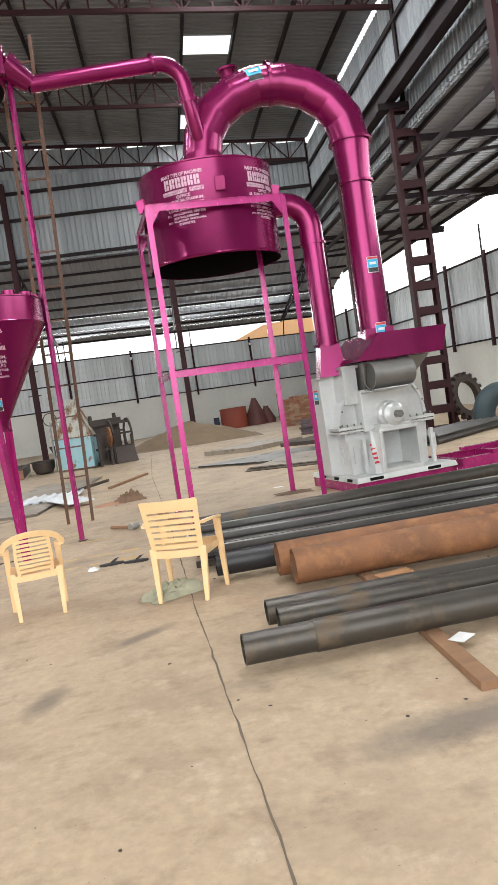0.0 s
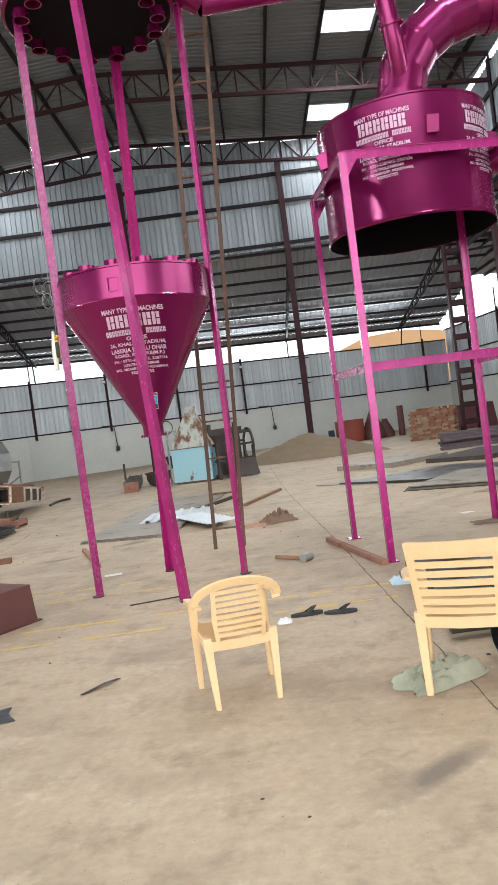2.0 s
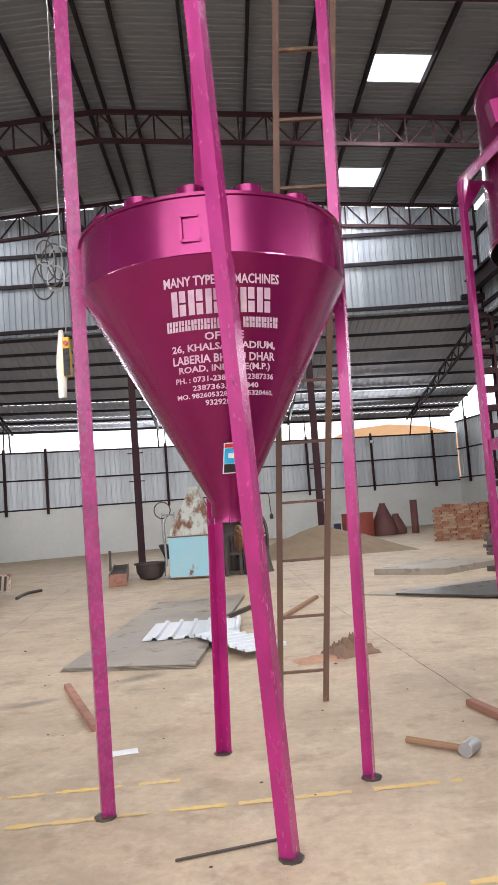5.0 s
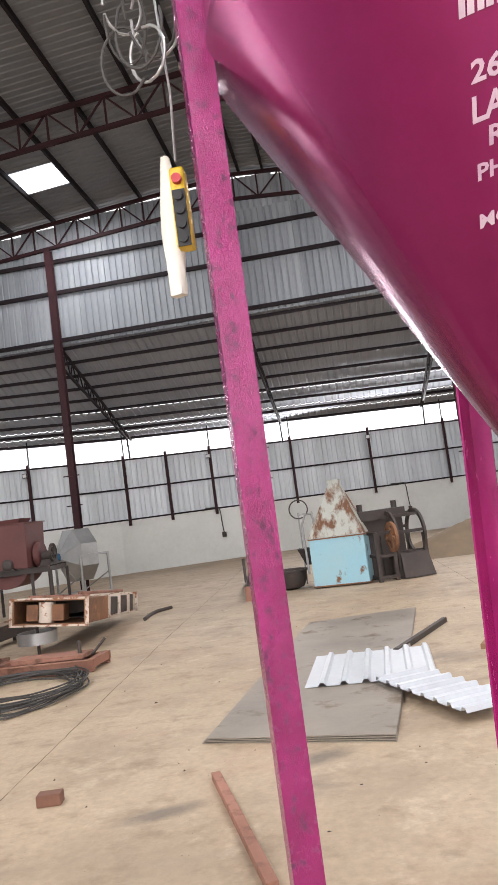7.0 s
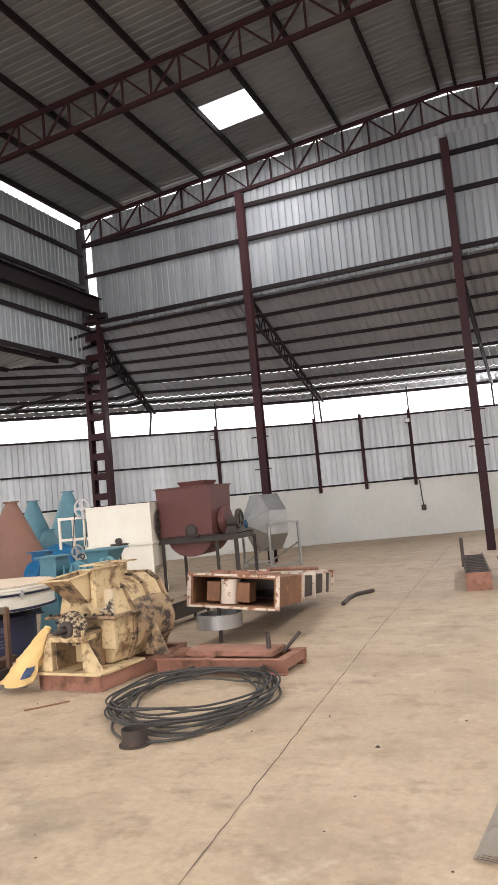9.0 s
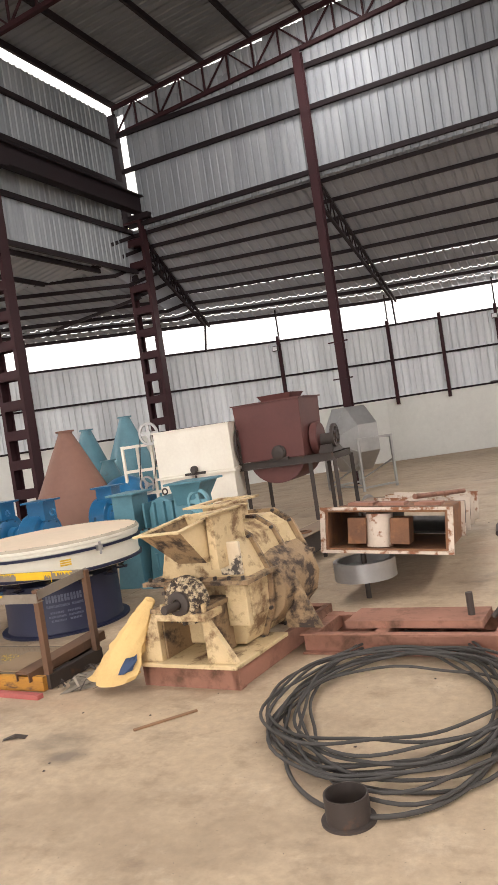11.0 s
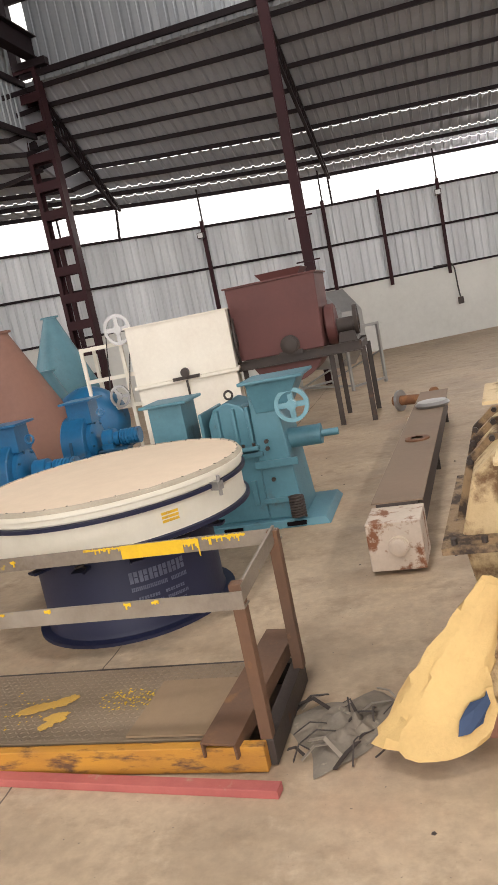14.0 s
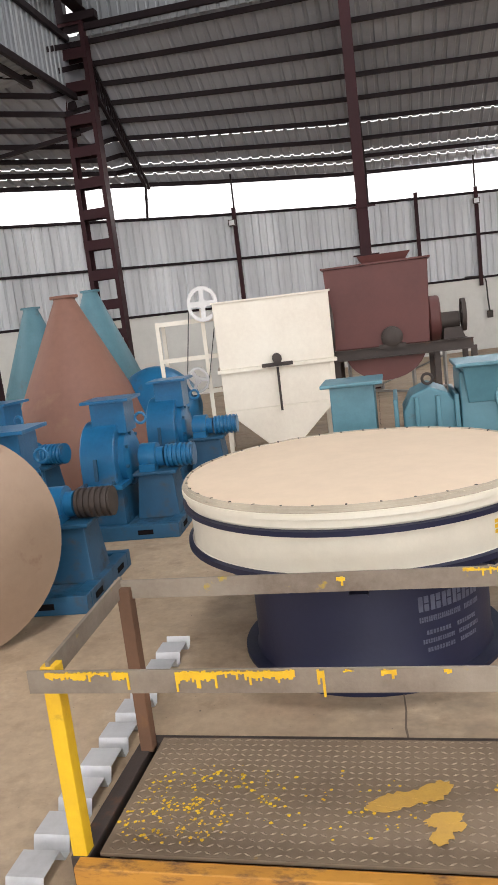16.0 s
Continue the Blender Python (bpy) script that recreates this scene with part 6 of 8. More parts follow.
# blue and teal gear mills
def gear_mill(m, mat, label, neck=True, pulley_mat=None):
    g = thing("pulveriser", m, label, "mill", "blue mills")
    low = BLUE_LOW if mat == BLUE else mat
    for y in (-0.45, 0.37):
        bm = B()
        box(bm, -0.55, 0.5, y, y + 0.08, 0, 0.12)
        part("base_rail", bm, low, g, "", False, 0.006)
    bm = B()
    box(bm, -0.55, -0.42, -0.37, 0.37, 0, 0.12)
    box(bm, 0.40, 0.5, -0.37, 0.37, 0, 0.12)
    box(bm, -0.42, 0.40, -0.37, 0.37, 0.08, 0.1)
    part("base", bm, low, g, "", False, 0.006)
    # Black blocks on the rails stand for the shade in their slots.
    for x in (-0.3, 0.15):
        bm = B()
        box(bm, x, x + 0.13, -0.453, -0.445, 0.04, 0.08)
        part("slot", bm, SHADE_BLACK, g, "slot painted shade-black in the base rail", False)
    for y in (-0.3, 0.15):
        bm = B()
        box(bm, 0.495, 0.503, y, y + 0.13, 0.04, 0.08)
        part("slot", bm, SHADE_BLACK, g, "slot painted shade-black in the base rail", False)
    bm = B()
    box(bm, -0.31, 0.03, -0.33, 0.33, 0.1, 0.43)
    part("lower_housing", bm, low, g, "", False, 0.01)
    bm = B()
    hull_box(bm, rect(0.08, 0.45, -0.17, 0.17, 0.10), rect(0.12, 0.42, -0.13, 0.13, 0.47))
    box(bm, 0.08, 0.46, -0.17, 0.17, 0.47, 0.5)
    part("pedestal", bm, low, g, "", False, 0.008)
    bm = B()
    arch = [(0.34 * math.cos(t), 0.62 + 0.34 * math.sin(t)) for t in np.linspace(0, math.pi, 15)]
    plate(bm, [(0.34, 0.44)] + arch + [(-0.34, 0.44)], 0.3, tr(-0.30, 0, 0) @ Matrix.Rotation(math.pi / 2, 4, "Z") @ rx(math.pi / 2))
    part("scroll", bm, mat, g, "", True, 0.012)
    bm = B()
    box(bm, -0.34, 0.06, -0.4, 0.4, 0.42, 0.46)
    part("joint_flange", bm, mat, g, "", False, 0.004)
    for y in (-0.37, 0.37):
        for x in (-0.26, -0.02):
            bm = B()
            lathe(bm, [(0.015, 0.46), (0.015, 0.49)], 6, tr(x, y, 0), False, True)
            part("bolt", bm, low, g, "", False)
    bm = B()
    lathe(bm, [(0.24, 0), (0.24, 0.05), (0.2, 0.07), (0.12, 0.07)], 32, tr(0.0, 0, 0.62) @ ry(math.pi / 2), False, True)
    part("side_cover", bm, mat, g)
    for k in range(8):
        a = k * math.pi / 4 + 0.2
        bm = B()
        lathe(bm, [(0.014, 0), (0.014, 0.08)], 6, tr(0.0, 0.215 * math.cos(a), 0.62 + 0.215 * math.sin(a)) @ ry(math.pi / 2), False, True)
        part("bolt", bm, low, g, "", False)
    bm = B()
    beam(bm, (-0.16, -0.37, 0.5), (-0.16, -0.35, 0.68), 0.02, 0.03, (1, 0, 0))
    part("clamp_bar", bm, low, g, "", False)
    bm = B()
    tube(bm, (0.14, 0, 0.6), (0.28, 0, 0.6), 0.125, 24)
    tube(bm, (0.12, 0, 0.6), (0.34, 0, 0.6), 0.085, 24)
    box(bm, 0.14, 0.28, -0.15, 0.15, 0.5, 0.56)
    part("bearing", bm, mat, g)
    bm = B()
    grooved(bm, tr(0.36, 0, 0.6) @ ry(math.pi / 2), 0.10, 0.24)
    part("grooved_pulley", bm, pulley_mat or mat, g)
    if neck:
        bm = B()
        hull_box(bm, rect(-0.22, 0.08, -0.14, 0.14, 0.85), rect(-0.22, 0.08, -0.14, 0.14, 1.12))
        part("neck", bm, mat, g, "", False, 0.006)
        bm = B()
        box(bm, -0.28, 0.14, -0.2, 0.2, 1.12, 1.145)
        part("neck_flange", bm, mat, g, "", False, 0.003)
        bm = B()
        pts = [Vector((0.2 + 0.045 * math.cos(t), -0.1, 0.96 + 0.045 * math.sin(t))) for t in np.linspace(0, 2 * math.pi, 17)]
        sweep(bm, pts, 0.012, 8)
        part("lifting_eye", bm, mat, g)
    return g


gear_mill(pose(-11.45, 17.4, 0, 0, 0, 3), BLUE, "dark blue pulveriser on a slotted channel base", True, DIRTY)
gear_mill(pose(-11.3, 18.92, 0, 0, 0, 3), BLUE, "bright blue pulveriser with grooved pulley")
gear_mill(pose(-11.25, 20.5, 0, 0, 0, 3), BLUE, "bright blue pulveriser standing behind another")
gear_mill(pose(-12.75, 19.6, 0, 0, 0, -8), BLUE, "blue pulveriser with square inlet neck")
gear_mill(pose(-12.7, 18.0, 0, 0, 0, 5), BLUE, "blue pulveriser partly hidden by others")
gear_mill(pose(-13.95, 18.9, 0, 0, 0, 0), TEAL, "faded teal pulveriser with square inlet neck")

disc = B()
lathe(disc, [(0.52, 0), (0.54, 0.0), (0.54, 0.03), (0.5, 0.04), (0.4, 0.08), (0.25, 0.12), (0.1, 0.14), (0.001, 0.145)], 56, None, False, False)
lathe(disc, [(0.52, 0), (0.5, -0.35), (0.001, -0.36)], 56)
ob = part("dished_tank", disc, paint("primer_dish", (0.36, 0.26, 0.185), (0.26, 0.18, 0.125), rust=(0.20, 0.10, 0.06), wear=(0.58, 0.75), rough=0.45, metal=0.2, grain=2), None)
ob.matrix_basis = pose(-11.4, 16.4, 0.64) @ Matrix.Scale(1.17, 4) @ Matrix.Rotation(radians(-42), 4, "Z") @ Matrix.Rotation(radians(88), 4, "Y")
tagged(ob, "beige primed tank with dished end standing on its side", "tank")

# teal mill beside the sieve
tm = thing("gear_mill", pose(-9.05, 17.88, 0), "teal grinding mill with slotted hand wheel and square hopper neck", "mill")
bm = B()
hull_box(bm, rect(-0.05, 1.02, 0.0, 0.85, 0), rect(-0.02, 0.98, 0.03, 0.82, 0.06))
part("base", bm, TEAL, tm, "", False, 0.008)
# The base slots are uncut: black blocks paint their shade.
for x in (0.12, 0.66):
    bm = B()
    box(bm, x, x + 0.16, -0.004, 0.02, 0.015, 0.045)
    part("slot", bm, SHADE_BLACK, tm, "slot painted shade-black in the base", False)
bm = B()
hull_box(bm, rect(0.05, 0.5, 0.12, 0.7, 0.06), rect(0.08, 0.5, 0.15, 0.68, 0.62))
hull_box(bm, rect(0.5, 0.8, 0.1, 0.7, 0.06), rect(0.5, 0.72, 0.14, 0.66, 1.16))
part("column", bm, TEAL, tm, "", False, 0.012)
bm = B()
prof = [(0.12, 0.62), (0.12, 0.92), (0.18, 1.03), (0.3, 1.08), (0.42, 1.03), (0.5, 0.92), (0.5, 0.62)]
plate(bm, prof, 0.46, tr(0, 0.62, 0) @ rx(math.pi / 2))
part("gear_case", bm, TEAL, tm, "", False, 0.015)
bm = B()
box(bm, 0.06, 0.55, 0.1, 0.66, 0.60, 0.64)
for x in (0.16, 0.42):
    box(bm, x - 0.02, x + 0.02, 0.1, 0.16, 0.2, 0.4)
part("flange", bm, TEAL, tm, "", False, 0.004)
bm = B()
hull_box(bm, rect(0.55, 0.8, 0.12, 0.45, 0.95), rect(0.52, 0.95, 0.05, 0.48, 1.2))
box(bm, 0.47, 1.0, 0.0, 0.53, 1.2, 1.225)
part("hopper", bm, TEAL, tm, "", False, 0.006)
wheel(tm, tr(0.86, 0.13, 0.98) @ rx(math.pi / 2), 0.14, 0.05, paint("pale_teal_wheel", (0.17, 0.36, 0.42), (0.11, 0.25, 0.30), rough=0.4, grain=9), 4)
bm = B()
tube(bm, (0.7, 0.3, 0.68), (1.02, 0.3, 0.68), 0.085, 20)
tube(bm, (1.0, 0.3, 0.68), (1.16, 0.3, 0.68), 0.03, 14)
part("shaft_bearing", bm, TEAL, tm)
bm = B()
pts = [Vector((0.77 + 0.055 * math.cos(t), 0.02 + 0.055 * math.sin(t), 0.08 + 0.18 * t / 50)) for t in np.linspace(0, 50, 110)]
sweep(bm, pts, 0.011, 6)
part("coil_spring", bm, DIRTY, tm, "dark rusty coil spring")
bm = B()
pts = [Vector((0.3 + 0.035 * math.cos(t), 0.3, 1.12 + 0.035 * math.sin(t))) for t in np.linspace(0, 2 * math.pi, 15)]
sweep(bm, pts, 0.01, 8)
part("lifting_eye", bm, DIRTY, tm)
# ribbed gear case, split flange and bolts
for x in (0.06, 0.20, 0.34, 0.46):
    bm = B()
    box(bm, x, x + 0.03, 0.11, 0.72, 0.72, 1.02)
    part("case_rib", bm, TEAL, tm, "", False, 0.006)
bm = B()
box(bm, 0.0, 0.53, 0.07, 0.76, 0.66, 0.695)
part("case_flange", bm, TEAL, tm, "", False, 0.004)
for x in np.arange(0.04, 0.5, 0.09):
    bm = B()
    lathe(bm, [(0.014, 0.695), (0.014, 0.72)], 6, tr(x, 0.09, 0), False, True)
    part("bolt", bm, DIRTY, tm, "", False)
for x0, x1, z0, z1 in ((0.47, 0.83, 0.5, 0.56), (0.49, 0.8, 0.2, 0.24)):
    bm = B()
    box(bm, x0, x1, 0.075, 0.1, z0, z1)
    part("column_flange", bm, TEAL, tm, "", False, 0.004)
for z in (0.4, 0.66, 0.72):
    bm = B()
    lathe(bm, [(0.018, 0), (0.018, 0.03)], 6, tr(0.6, 0.1, z) @ rx(math.pi / 2), False, True)
    part("bolt", bm, DIRTY, tm, "", False)
bm = B()
hull_box(bm, rect(-0.36, -0.06, 0.1, 0.45, 0.6), rect(-0.36, -0.06, 0.1, 0.45, 1.14))
box(bm, -0.42, 0.0, 0.05, 0.5, 1.14, 1.165)
hull_box(bm, rect(-0.4, -0.02, 0.05, 0.6, 0.0), rect(-0.36, -0.06, 0.1, 0.45, 0.6))
ob = part("inlet_duct", bm, TEAL, tm, "", False, 0.006)

# cones
for name, x, y, apex, r, mat, label in (("cone_hopper", -12.8, 21.45, 2.2, 1.0, paint("brown_cone", (0.26, 0.13, 0.09), (0.19, 0.09, 0.065), rust=(0.3, 0.18, 0.12), wear=(0.6, 0.8), rough=0.65, grain=2), "brown primed steel cone standing wide end down"),
                                        ("cone_hopper", -13.97, 25.1, 2.46, 0.95, TEAL, "tall teal steel cone standing wide end down"), ("cone_hopper", -15.06, 25.0, 2.3, 0.85, TEAL, "teal steel cone standing wide end down"),
                                        ("cone_hopper", -13.3, 23.3, 1.52, 0.6, TEAL, "small grey-teal steel cone")):
    c = thing(name, pose(x, y, 0), label, "cone", "cones")
    bm = B()
    lathe(bm, [(r, 0.0), (r, 0.3), (0.13, apex - 0.06), (0.13, apex - 0.02)], 44)
    part("shell", bm, mat, c)
    bm = B()
    lathe(bm, [(0.1, apex - 0.03), (0.17, apex - 0.03), (0.17, apex), (0.1, apex)], 24, None, True, True)
    part("collar", bm, mat, c)
bm = B()
lathe(bm, [(0.55, 0), (0.55, 0.25), (0.5, 0.36), (0.35, 0.48), (0.15, 0.54), (0.001, 0.55)], 40)
ob = part("dome_cover", bm, BLUE, None)
ob.matrix_basis = pose(-11.95, 22.0, 0.62) @ Matrix.Rotation(radians(72), 4, "X")
tagged(ob, "blue dished dome standing on edge", "dome")

# white bin machine
wb = thing("storage_bin", pose(-11.04, 21.65, 0, 0, 0, 12) @ Matrix.Diagonal((0.93, 1.0, 1.06, 1.0)), "cream-white steel bin with tapered bottom on legs", "bin")
W = 1.5
bm = B()
box(bm, 0, W, 0, 0.9, 1.03, 1.78)
part("upper_box", bm, WHITE_P, wb, "", False, 0.01)
bm = B()
box(bm, -0.03, W + 0.03, -0.03, 0.93, 0.99, 1.03)
box(bm, -0.02, W + 0.02, -0.02, 0.92, 1.775, 1.795)
part("flange", bm, WHITE_P, wb, "", False)
bm = B()
hull_box(bm, rect(0.66, 0.86, 0.02, 0.88, 0.02), rect(0.02, W - 0.02, 0.02, 0.88, 0.55))
hull_box(bm, rect(0.02, W - 0.02, 0.02, 0.88, 0.55), rect(0.02, W - 0.02, 0.02, 0.88, 0.99))
part("tapered_bottom", bm, WHITE_P, wb, "", False, 0.008)
for x, y in ((0.04, 0.04), (W - 0.04, 0.04), (0.04, 0.86), (W - 0.04, 0.86)):
    bm = B()
    beam(bm, (x, y, 0), (x, y, 1.0), 0.06, 0.06, (0, 1, 0))
    part("leg", bm, WHITE_P, wb, "", False)
bm = B()
box(bm, 0.55, 0.95, -0.07, 0.0, 1.01, 1.05)
tube(bm, (0.75, -0.14, 1.1), (0.75, -0.02, 1.1), 0.06, 16)
beam(bm, (0.75, -0.03, 0.5), (0.75, -0.03, 1.0), 0.03, 0.03)
part("agitator_bearing", bm, DIRTY, wb, "dark bearing and bracket")
bm = B()
for p, q in (((-0.75, 0.2, 0), (-0.75, 0.2, 1.65)), ((-0.75, 0.9, 0), (-0.75, 0.9, 1.65)), ((-0.75, 0.2, 1.62), (0, 0.2, 1.62)), ((-0.75, 0.9, 1.62), (0, 0.9, 1.62)), ((-0.75, 0.2, 1.2), (0, 0.2, 1.2)), ((-0.75, 0.2, 1.62), (-0.75, 0.9, 1.62)), ((-0.15, 0.2, 0), (-0.15, 0.2, 1.75)), ((-0.75, 0.2, 0.8), (0, 0.2, 0.8))):
    beam(bm, p, q, 0.05, 0.05)
part("drive_frame", bm, WHITE_P, wb, "", False)
wheel(wb, tr(-0.12, 0.12, 1.80) @ rx(math.pi / 2), 0.2, 0.04, BARE, 4, "belt_wheel")
wheel(wb, tr(-0.3, 0.12, 0.95) @ rx(math.pi / 2), 0.15, 0.04, BARE, 3, "belt_wheel")
bm = B()
beam(bm, (-0.3, 0.1, 1.8), (-0.44, 0.1, 0.95), 0.02, 0.012)
beam(bm, (0.06, 0.1, 1.78), (-0.15, 0.1, 0.95), 0.02, 0.012)
part("belt", bm, RUBBER, wb, "black drive belt", False)
wheel(wb, tr(W + 0.03, 0.45, 1.35) @ ry(math.pi / 2), 0.3, 0.03, DIRTY, 6, "side_wheel")

# brown mixer
mx = thing("ribbon_mixer", pose(-9.72, 22.38, 0, 0, 0, 1) @ Matrix.Diagonal((1.03, 1.0, 1.03, 1.0)), "oxide-brown trough mixer on a dark steel frame", "mixer")
bm = B()
hull_box(bm, rect(0.0, 1.16, 0.0, 1.0, 1.1), rect(-0.03, 1.2, -0.03, 1.03, 2.08))
part("hopper_body", bm, BROWN_P, mx, "", False, 0.008)
bm = B()
box(bm, -0.06, 1.23, -0.06, 1.06, 2.08, 2.10)
hull_box(bm, rect(0.45, 0.95, 0.2, 0.75, 2.10), rect(0.38, 1.02, 0.15, 0.8, 2.2))
part("rim", bm, BROWN_P, mx, "", False)
bm = B()
plate(bm, [(0.5 * math.cos(t), 0.42 * math.sin(t)) for t in np.linspace(math.pi, 2 * math.pi, 18)], 0.9, tr(0.63, 0.95, 1.1) @ rx(math.pi / 2))
part("trough", bm, BROWN_P, mx, "", False)
bm = B()
m = tr(0.72, -0.02, 1.2) @ rx(math.pi / 2)
gear_bearing(bm, m, 0.13, 0.09)
box(bm, 0.56, 0.88, -0.07, 0, 1.07, 1.12)
part("bearing", bm, DIRTY, mx)
bm = B()
for y in (0, 1.0):
    channel_bar(bm, (-0.05, y, 1.03), (1.66, y, 1.03), 0.06, 0.13, 0.01)
for x in (-0.02, 1.2, 1.63):
    beam(bm, (x, 0, 1.02), (x, 1.0, 1.02), 0.06, 0.1)
part("frame_rail", bm, DIRTY, mx, "", False)
for x, y in ((0.0, 0.0), (0.0, 1.0), (1.2, 0.0), (1.2, 1.0), (1.63, 0.0), (1.63, 1.0)):
    bm = B()
    angle_bar(bm, (x, y, 0), (x, y, 1.0), 0.07, 0.008)
    part("leg", bm, DIRTY, mx, "", False)
bm = B()
lathe(bm, [(0.05, 0), (0.26, 0), (0.28, 0.02), (0.28, 0.12), (0.26, 0.14), (0.05, 0.14)], 32, tr(1.19, 0.5, 1.35) @ ry(math.pi / 2), True, True)
part("gear_guard", bm, BROWN_P, mx)
bm = B()
hull_box(bm, rect(1.34, 1.6, 0.2, 0.8, 1.09), rect(1.36, 1.56, 0.3, 0.7, 1.22))
tube(bm, (1.33, 0.5, 1.3), (1.56, 0.5, 1.3), 0.11, 20)
part("gear_motor", bm, DIRTY, mx)
wheel(mx, tr(1.58, 0.4, 1.36) @ ry(math.pi / 2), 0.2, 0.05, DIRTY, 5, "belt_wheel")

# silver octagonal fan casing: folded cone in front, prism rim behind
fan = thing("exhaust_fan", pose(-9.2, 26.6, 0, 0, 0, -42), "silver octagonal sheet-metal fan casing on a pale steel stand", "fan")
SHEET = paint("zinc_sheet", (0.46, 0.46, 0.45), (0.26, 0.26, 0.255), rough=0.36, metal=0.75, grain=2)
FR, FZ = 0.78, 1.16
corner = [Vector((FR * math.cos(t), 0, FZ + FR * math.sin(t))) for t in np.linspace(math.pi / 8, 2 * math.pi + math.pi / 8, 9)[:-1]]
for k in range(8):
    p, q = corner[k], corner[(k + 1) % 8]
    c = Vector((0, 0, FZ))
    bm = B()
    hub = [c + (p - c) * 0.14 + Vector((0, -0.34, 0)), c + (q - c) * 0.14 + Vector((0, -0.34, 0))]
    bm.faces.new([bm.verts.new(v) for v in (p, q, hub[1], hub[0])])
    bm.normal_update()
    bmesh.ops.solidify(bm, geom=bm.faces[:], thickness=0.006)
    part("cone_panel", bm, SHEET, fan, "", False)
    bm = B()
    back = Vector((0, 0.5, 0))
    bm.faces.new([bm.verts.new(v) for v in (p, q, q + back, p + back)])
    bm.normal_update()
    bmesh.ops.solidify(bm, geom=bm.faces[:], thickness=0.006)
    part("rim_panel", bm, SHEET, fan, "", False)
    bm = B()
    beam(bm, p, hub[0], 0.02, 0.014)
    part("fold_seam", bm, BARE, fan, "folded seam", False)
bm = B()
bm.faces.new([bm.verts.new(v + Vector((0, 0.49, 0))) for v in corner])
bm.normal_update()
bmesh.ops.solidify(bm, geom=bm.faces[:], thickness=0.006)
part("back_panel", bm, SHEET, fan, "", False)
bm = B()
tube(bm, (0, -0.48, FZ), (0, -0.3, FZ), 0.12, 20)
part("hub", bm, BLUE_LOW, fan, "blue bearing hub")
for x in (-0.75, 0.8):
    for y in (-0.1, 0.75):
        bm = B()
        beam(bm, (x, y, 0), (x, y, 1.14), 0.05, 0.05, (0, 1, 0))
        part("leg", bm, SHEET, fan, "", False)
    bm = B()
    beam(bm, (x, -0.12, 1.14), (x, 0.78, 1.14), 0.05, 0.05)
    part("rail", bm, SHEET, fan, "", False)
    bm = B()
    beam(bm, (x, -0.1, 0.08), (x, 0.75, 0.08), 0.04, 0.04)
    part("rail", bm, SHEET, fan, "", False)
for y in (-0.1, 0.75):
    bm = B()
    beam(bm, (-0.75, y, 0.1), (0.8, y, 0.62), 0.03, 0.03)
    part("brace", bm, SHEET, fan, "", False)
    bm = B()
    beam(bm, (-0.75, y, 1.12 if y > 0 else 0.1), (0.8, y, 1.12 if y > 0 else 0.1), 0.04, 0.04)
    part("cross_rail", bm, SHEET, fan, "", False)

# open-ended rusty conveyor casing resting on its pulley
cv = thing("conveyor_casing", look((-5.47, 16.5, 0.63), (-5.75, 20.0, 0.30)) @ Matrix.Rotation(math.pi, 4, "Y") @ Matrix.Identity(4), "rusty box-section elevator casing with open end, lying on the floor", "conveyor")
cv.matrix_basis = pose(-5.74, 16.9, 0.47, -4.8, 5.5, 4.5) @ Matrix.Diagonal((0.94, 1.0, 0.9, 1.0))
bm = B()
for x0, x1, z0, z1 in ((-0.57, 0.57, 0.0, 0.02), (-0.57, 0.57, 0.38, 0.40), (-0.58, -0.555, 0, 0.4), (0.555, 0.58, 0, 0.4)):
    box(bm, x0, x1, 0, 1.3, z0, z1)
part("casing", bm, RUST, cv, "", False)
bm = B()
for x0, x1, z0, z1 in ((-0.46, 0.46, 0.03, 0.05), (-0.46, 0.46, 0.33, 0.35), (-0.47, -0.445, 0.03, 0.35), (0.445, 0.47, 0.03, 0.35)):
    box(bm, x0 + 0.05, x1 + 0.05, 1.3, 3.4, z0, z1)
part("casing", bm, DIRTY, cv, "", False)
bm = B()
for x0, x1, z0, z1 in ((-0.63, 0.63, -0.03, 0.0), (-0.63, 0.63, 0.4, 0.43), (-0.63, -0.58, 0.0, 0.4), (0.58, 0.63, 0.0, 0.4)):
    box(bm, x0, x1, -0.012, 0.012, z0, z1)
part("end_flange", bm, FLAKED, cv, "pale worn flange", False)
for y in (1.3, 2.0, 2.7, 3.38):
    bm = B()
    for x0, x1, z0, z1 in ((-0.52, 0.62, -0.0, 0.03), (-0.52, 0.62, 0.36, 0.40), (-0.52, -0.47, 0.0, 0.4), (0.57, 0.62, 0.0, 0.4)):
        box(bm, x0, x1, y - 0.015, y + 0.015, z0, z1)
    part("joint_flange", bm, FLAKED, cv, "pale worn flange", False)
bm = B()
tube(bm, (-0.08, 0.14, 0.03), (-0.08, 0.14, 0.36), 0.13, 24)
part("head_roller", bm, FLAKED, cv, "pale roller inside the end")
for x in (-0.28, 0.13):
    bm = B()
    box(bm, x - 0.09, x + 0.09, 0.03, 0.3, 0.06, 0.32)
    part("bucket", bm, RUST, cv, "rusty bucket", False, 0.006)
bm = B()
for x in (-0.4, -0.1, 0.25):
    box(bm, x, x + 0.25, 0.2, 0.5, 0.43, 0.46)
tube(bm, (0.1, 1.2, 0.46), (0.5, 2.6, 0.45), 0.03, 10)
part("loose_bar", bm, RUST_PINK, cv, "loose bars lying on top", False)
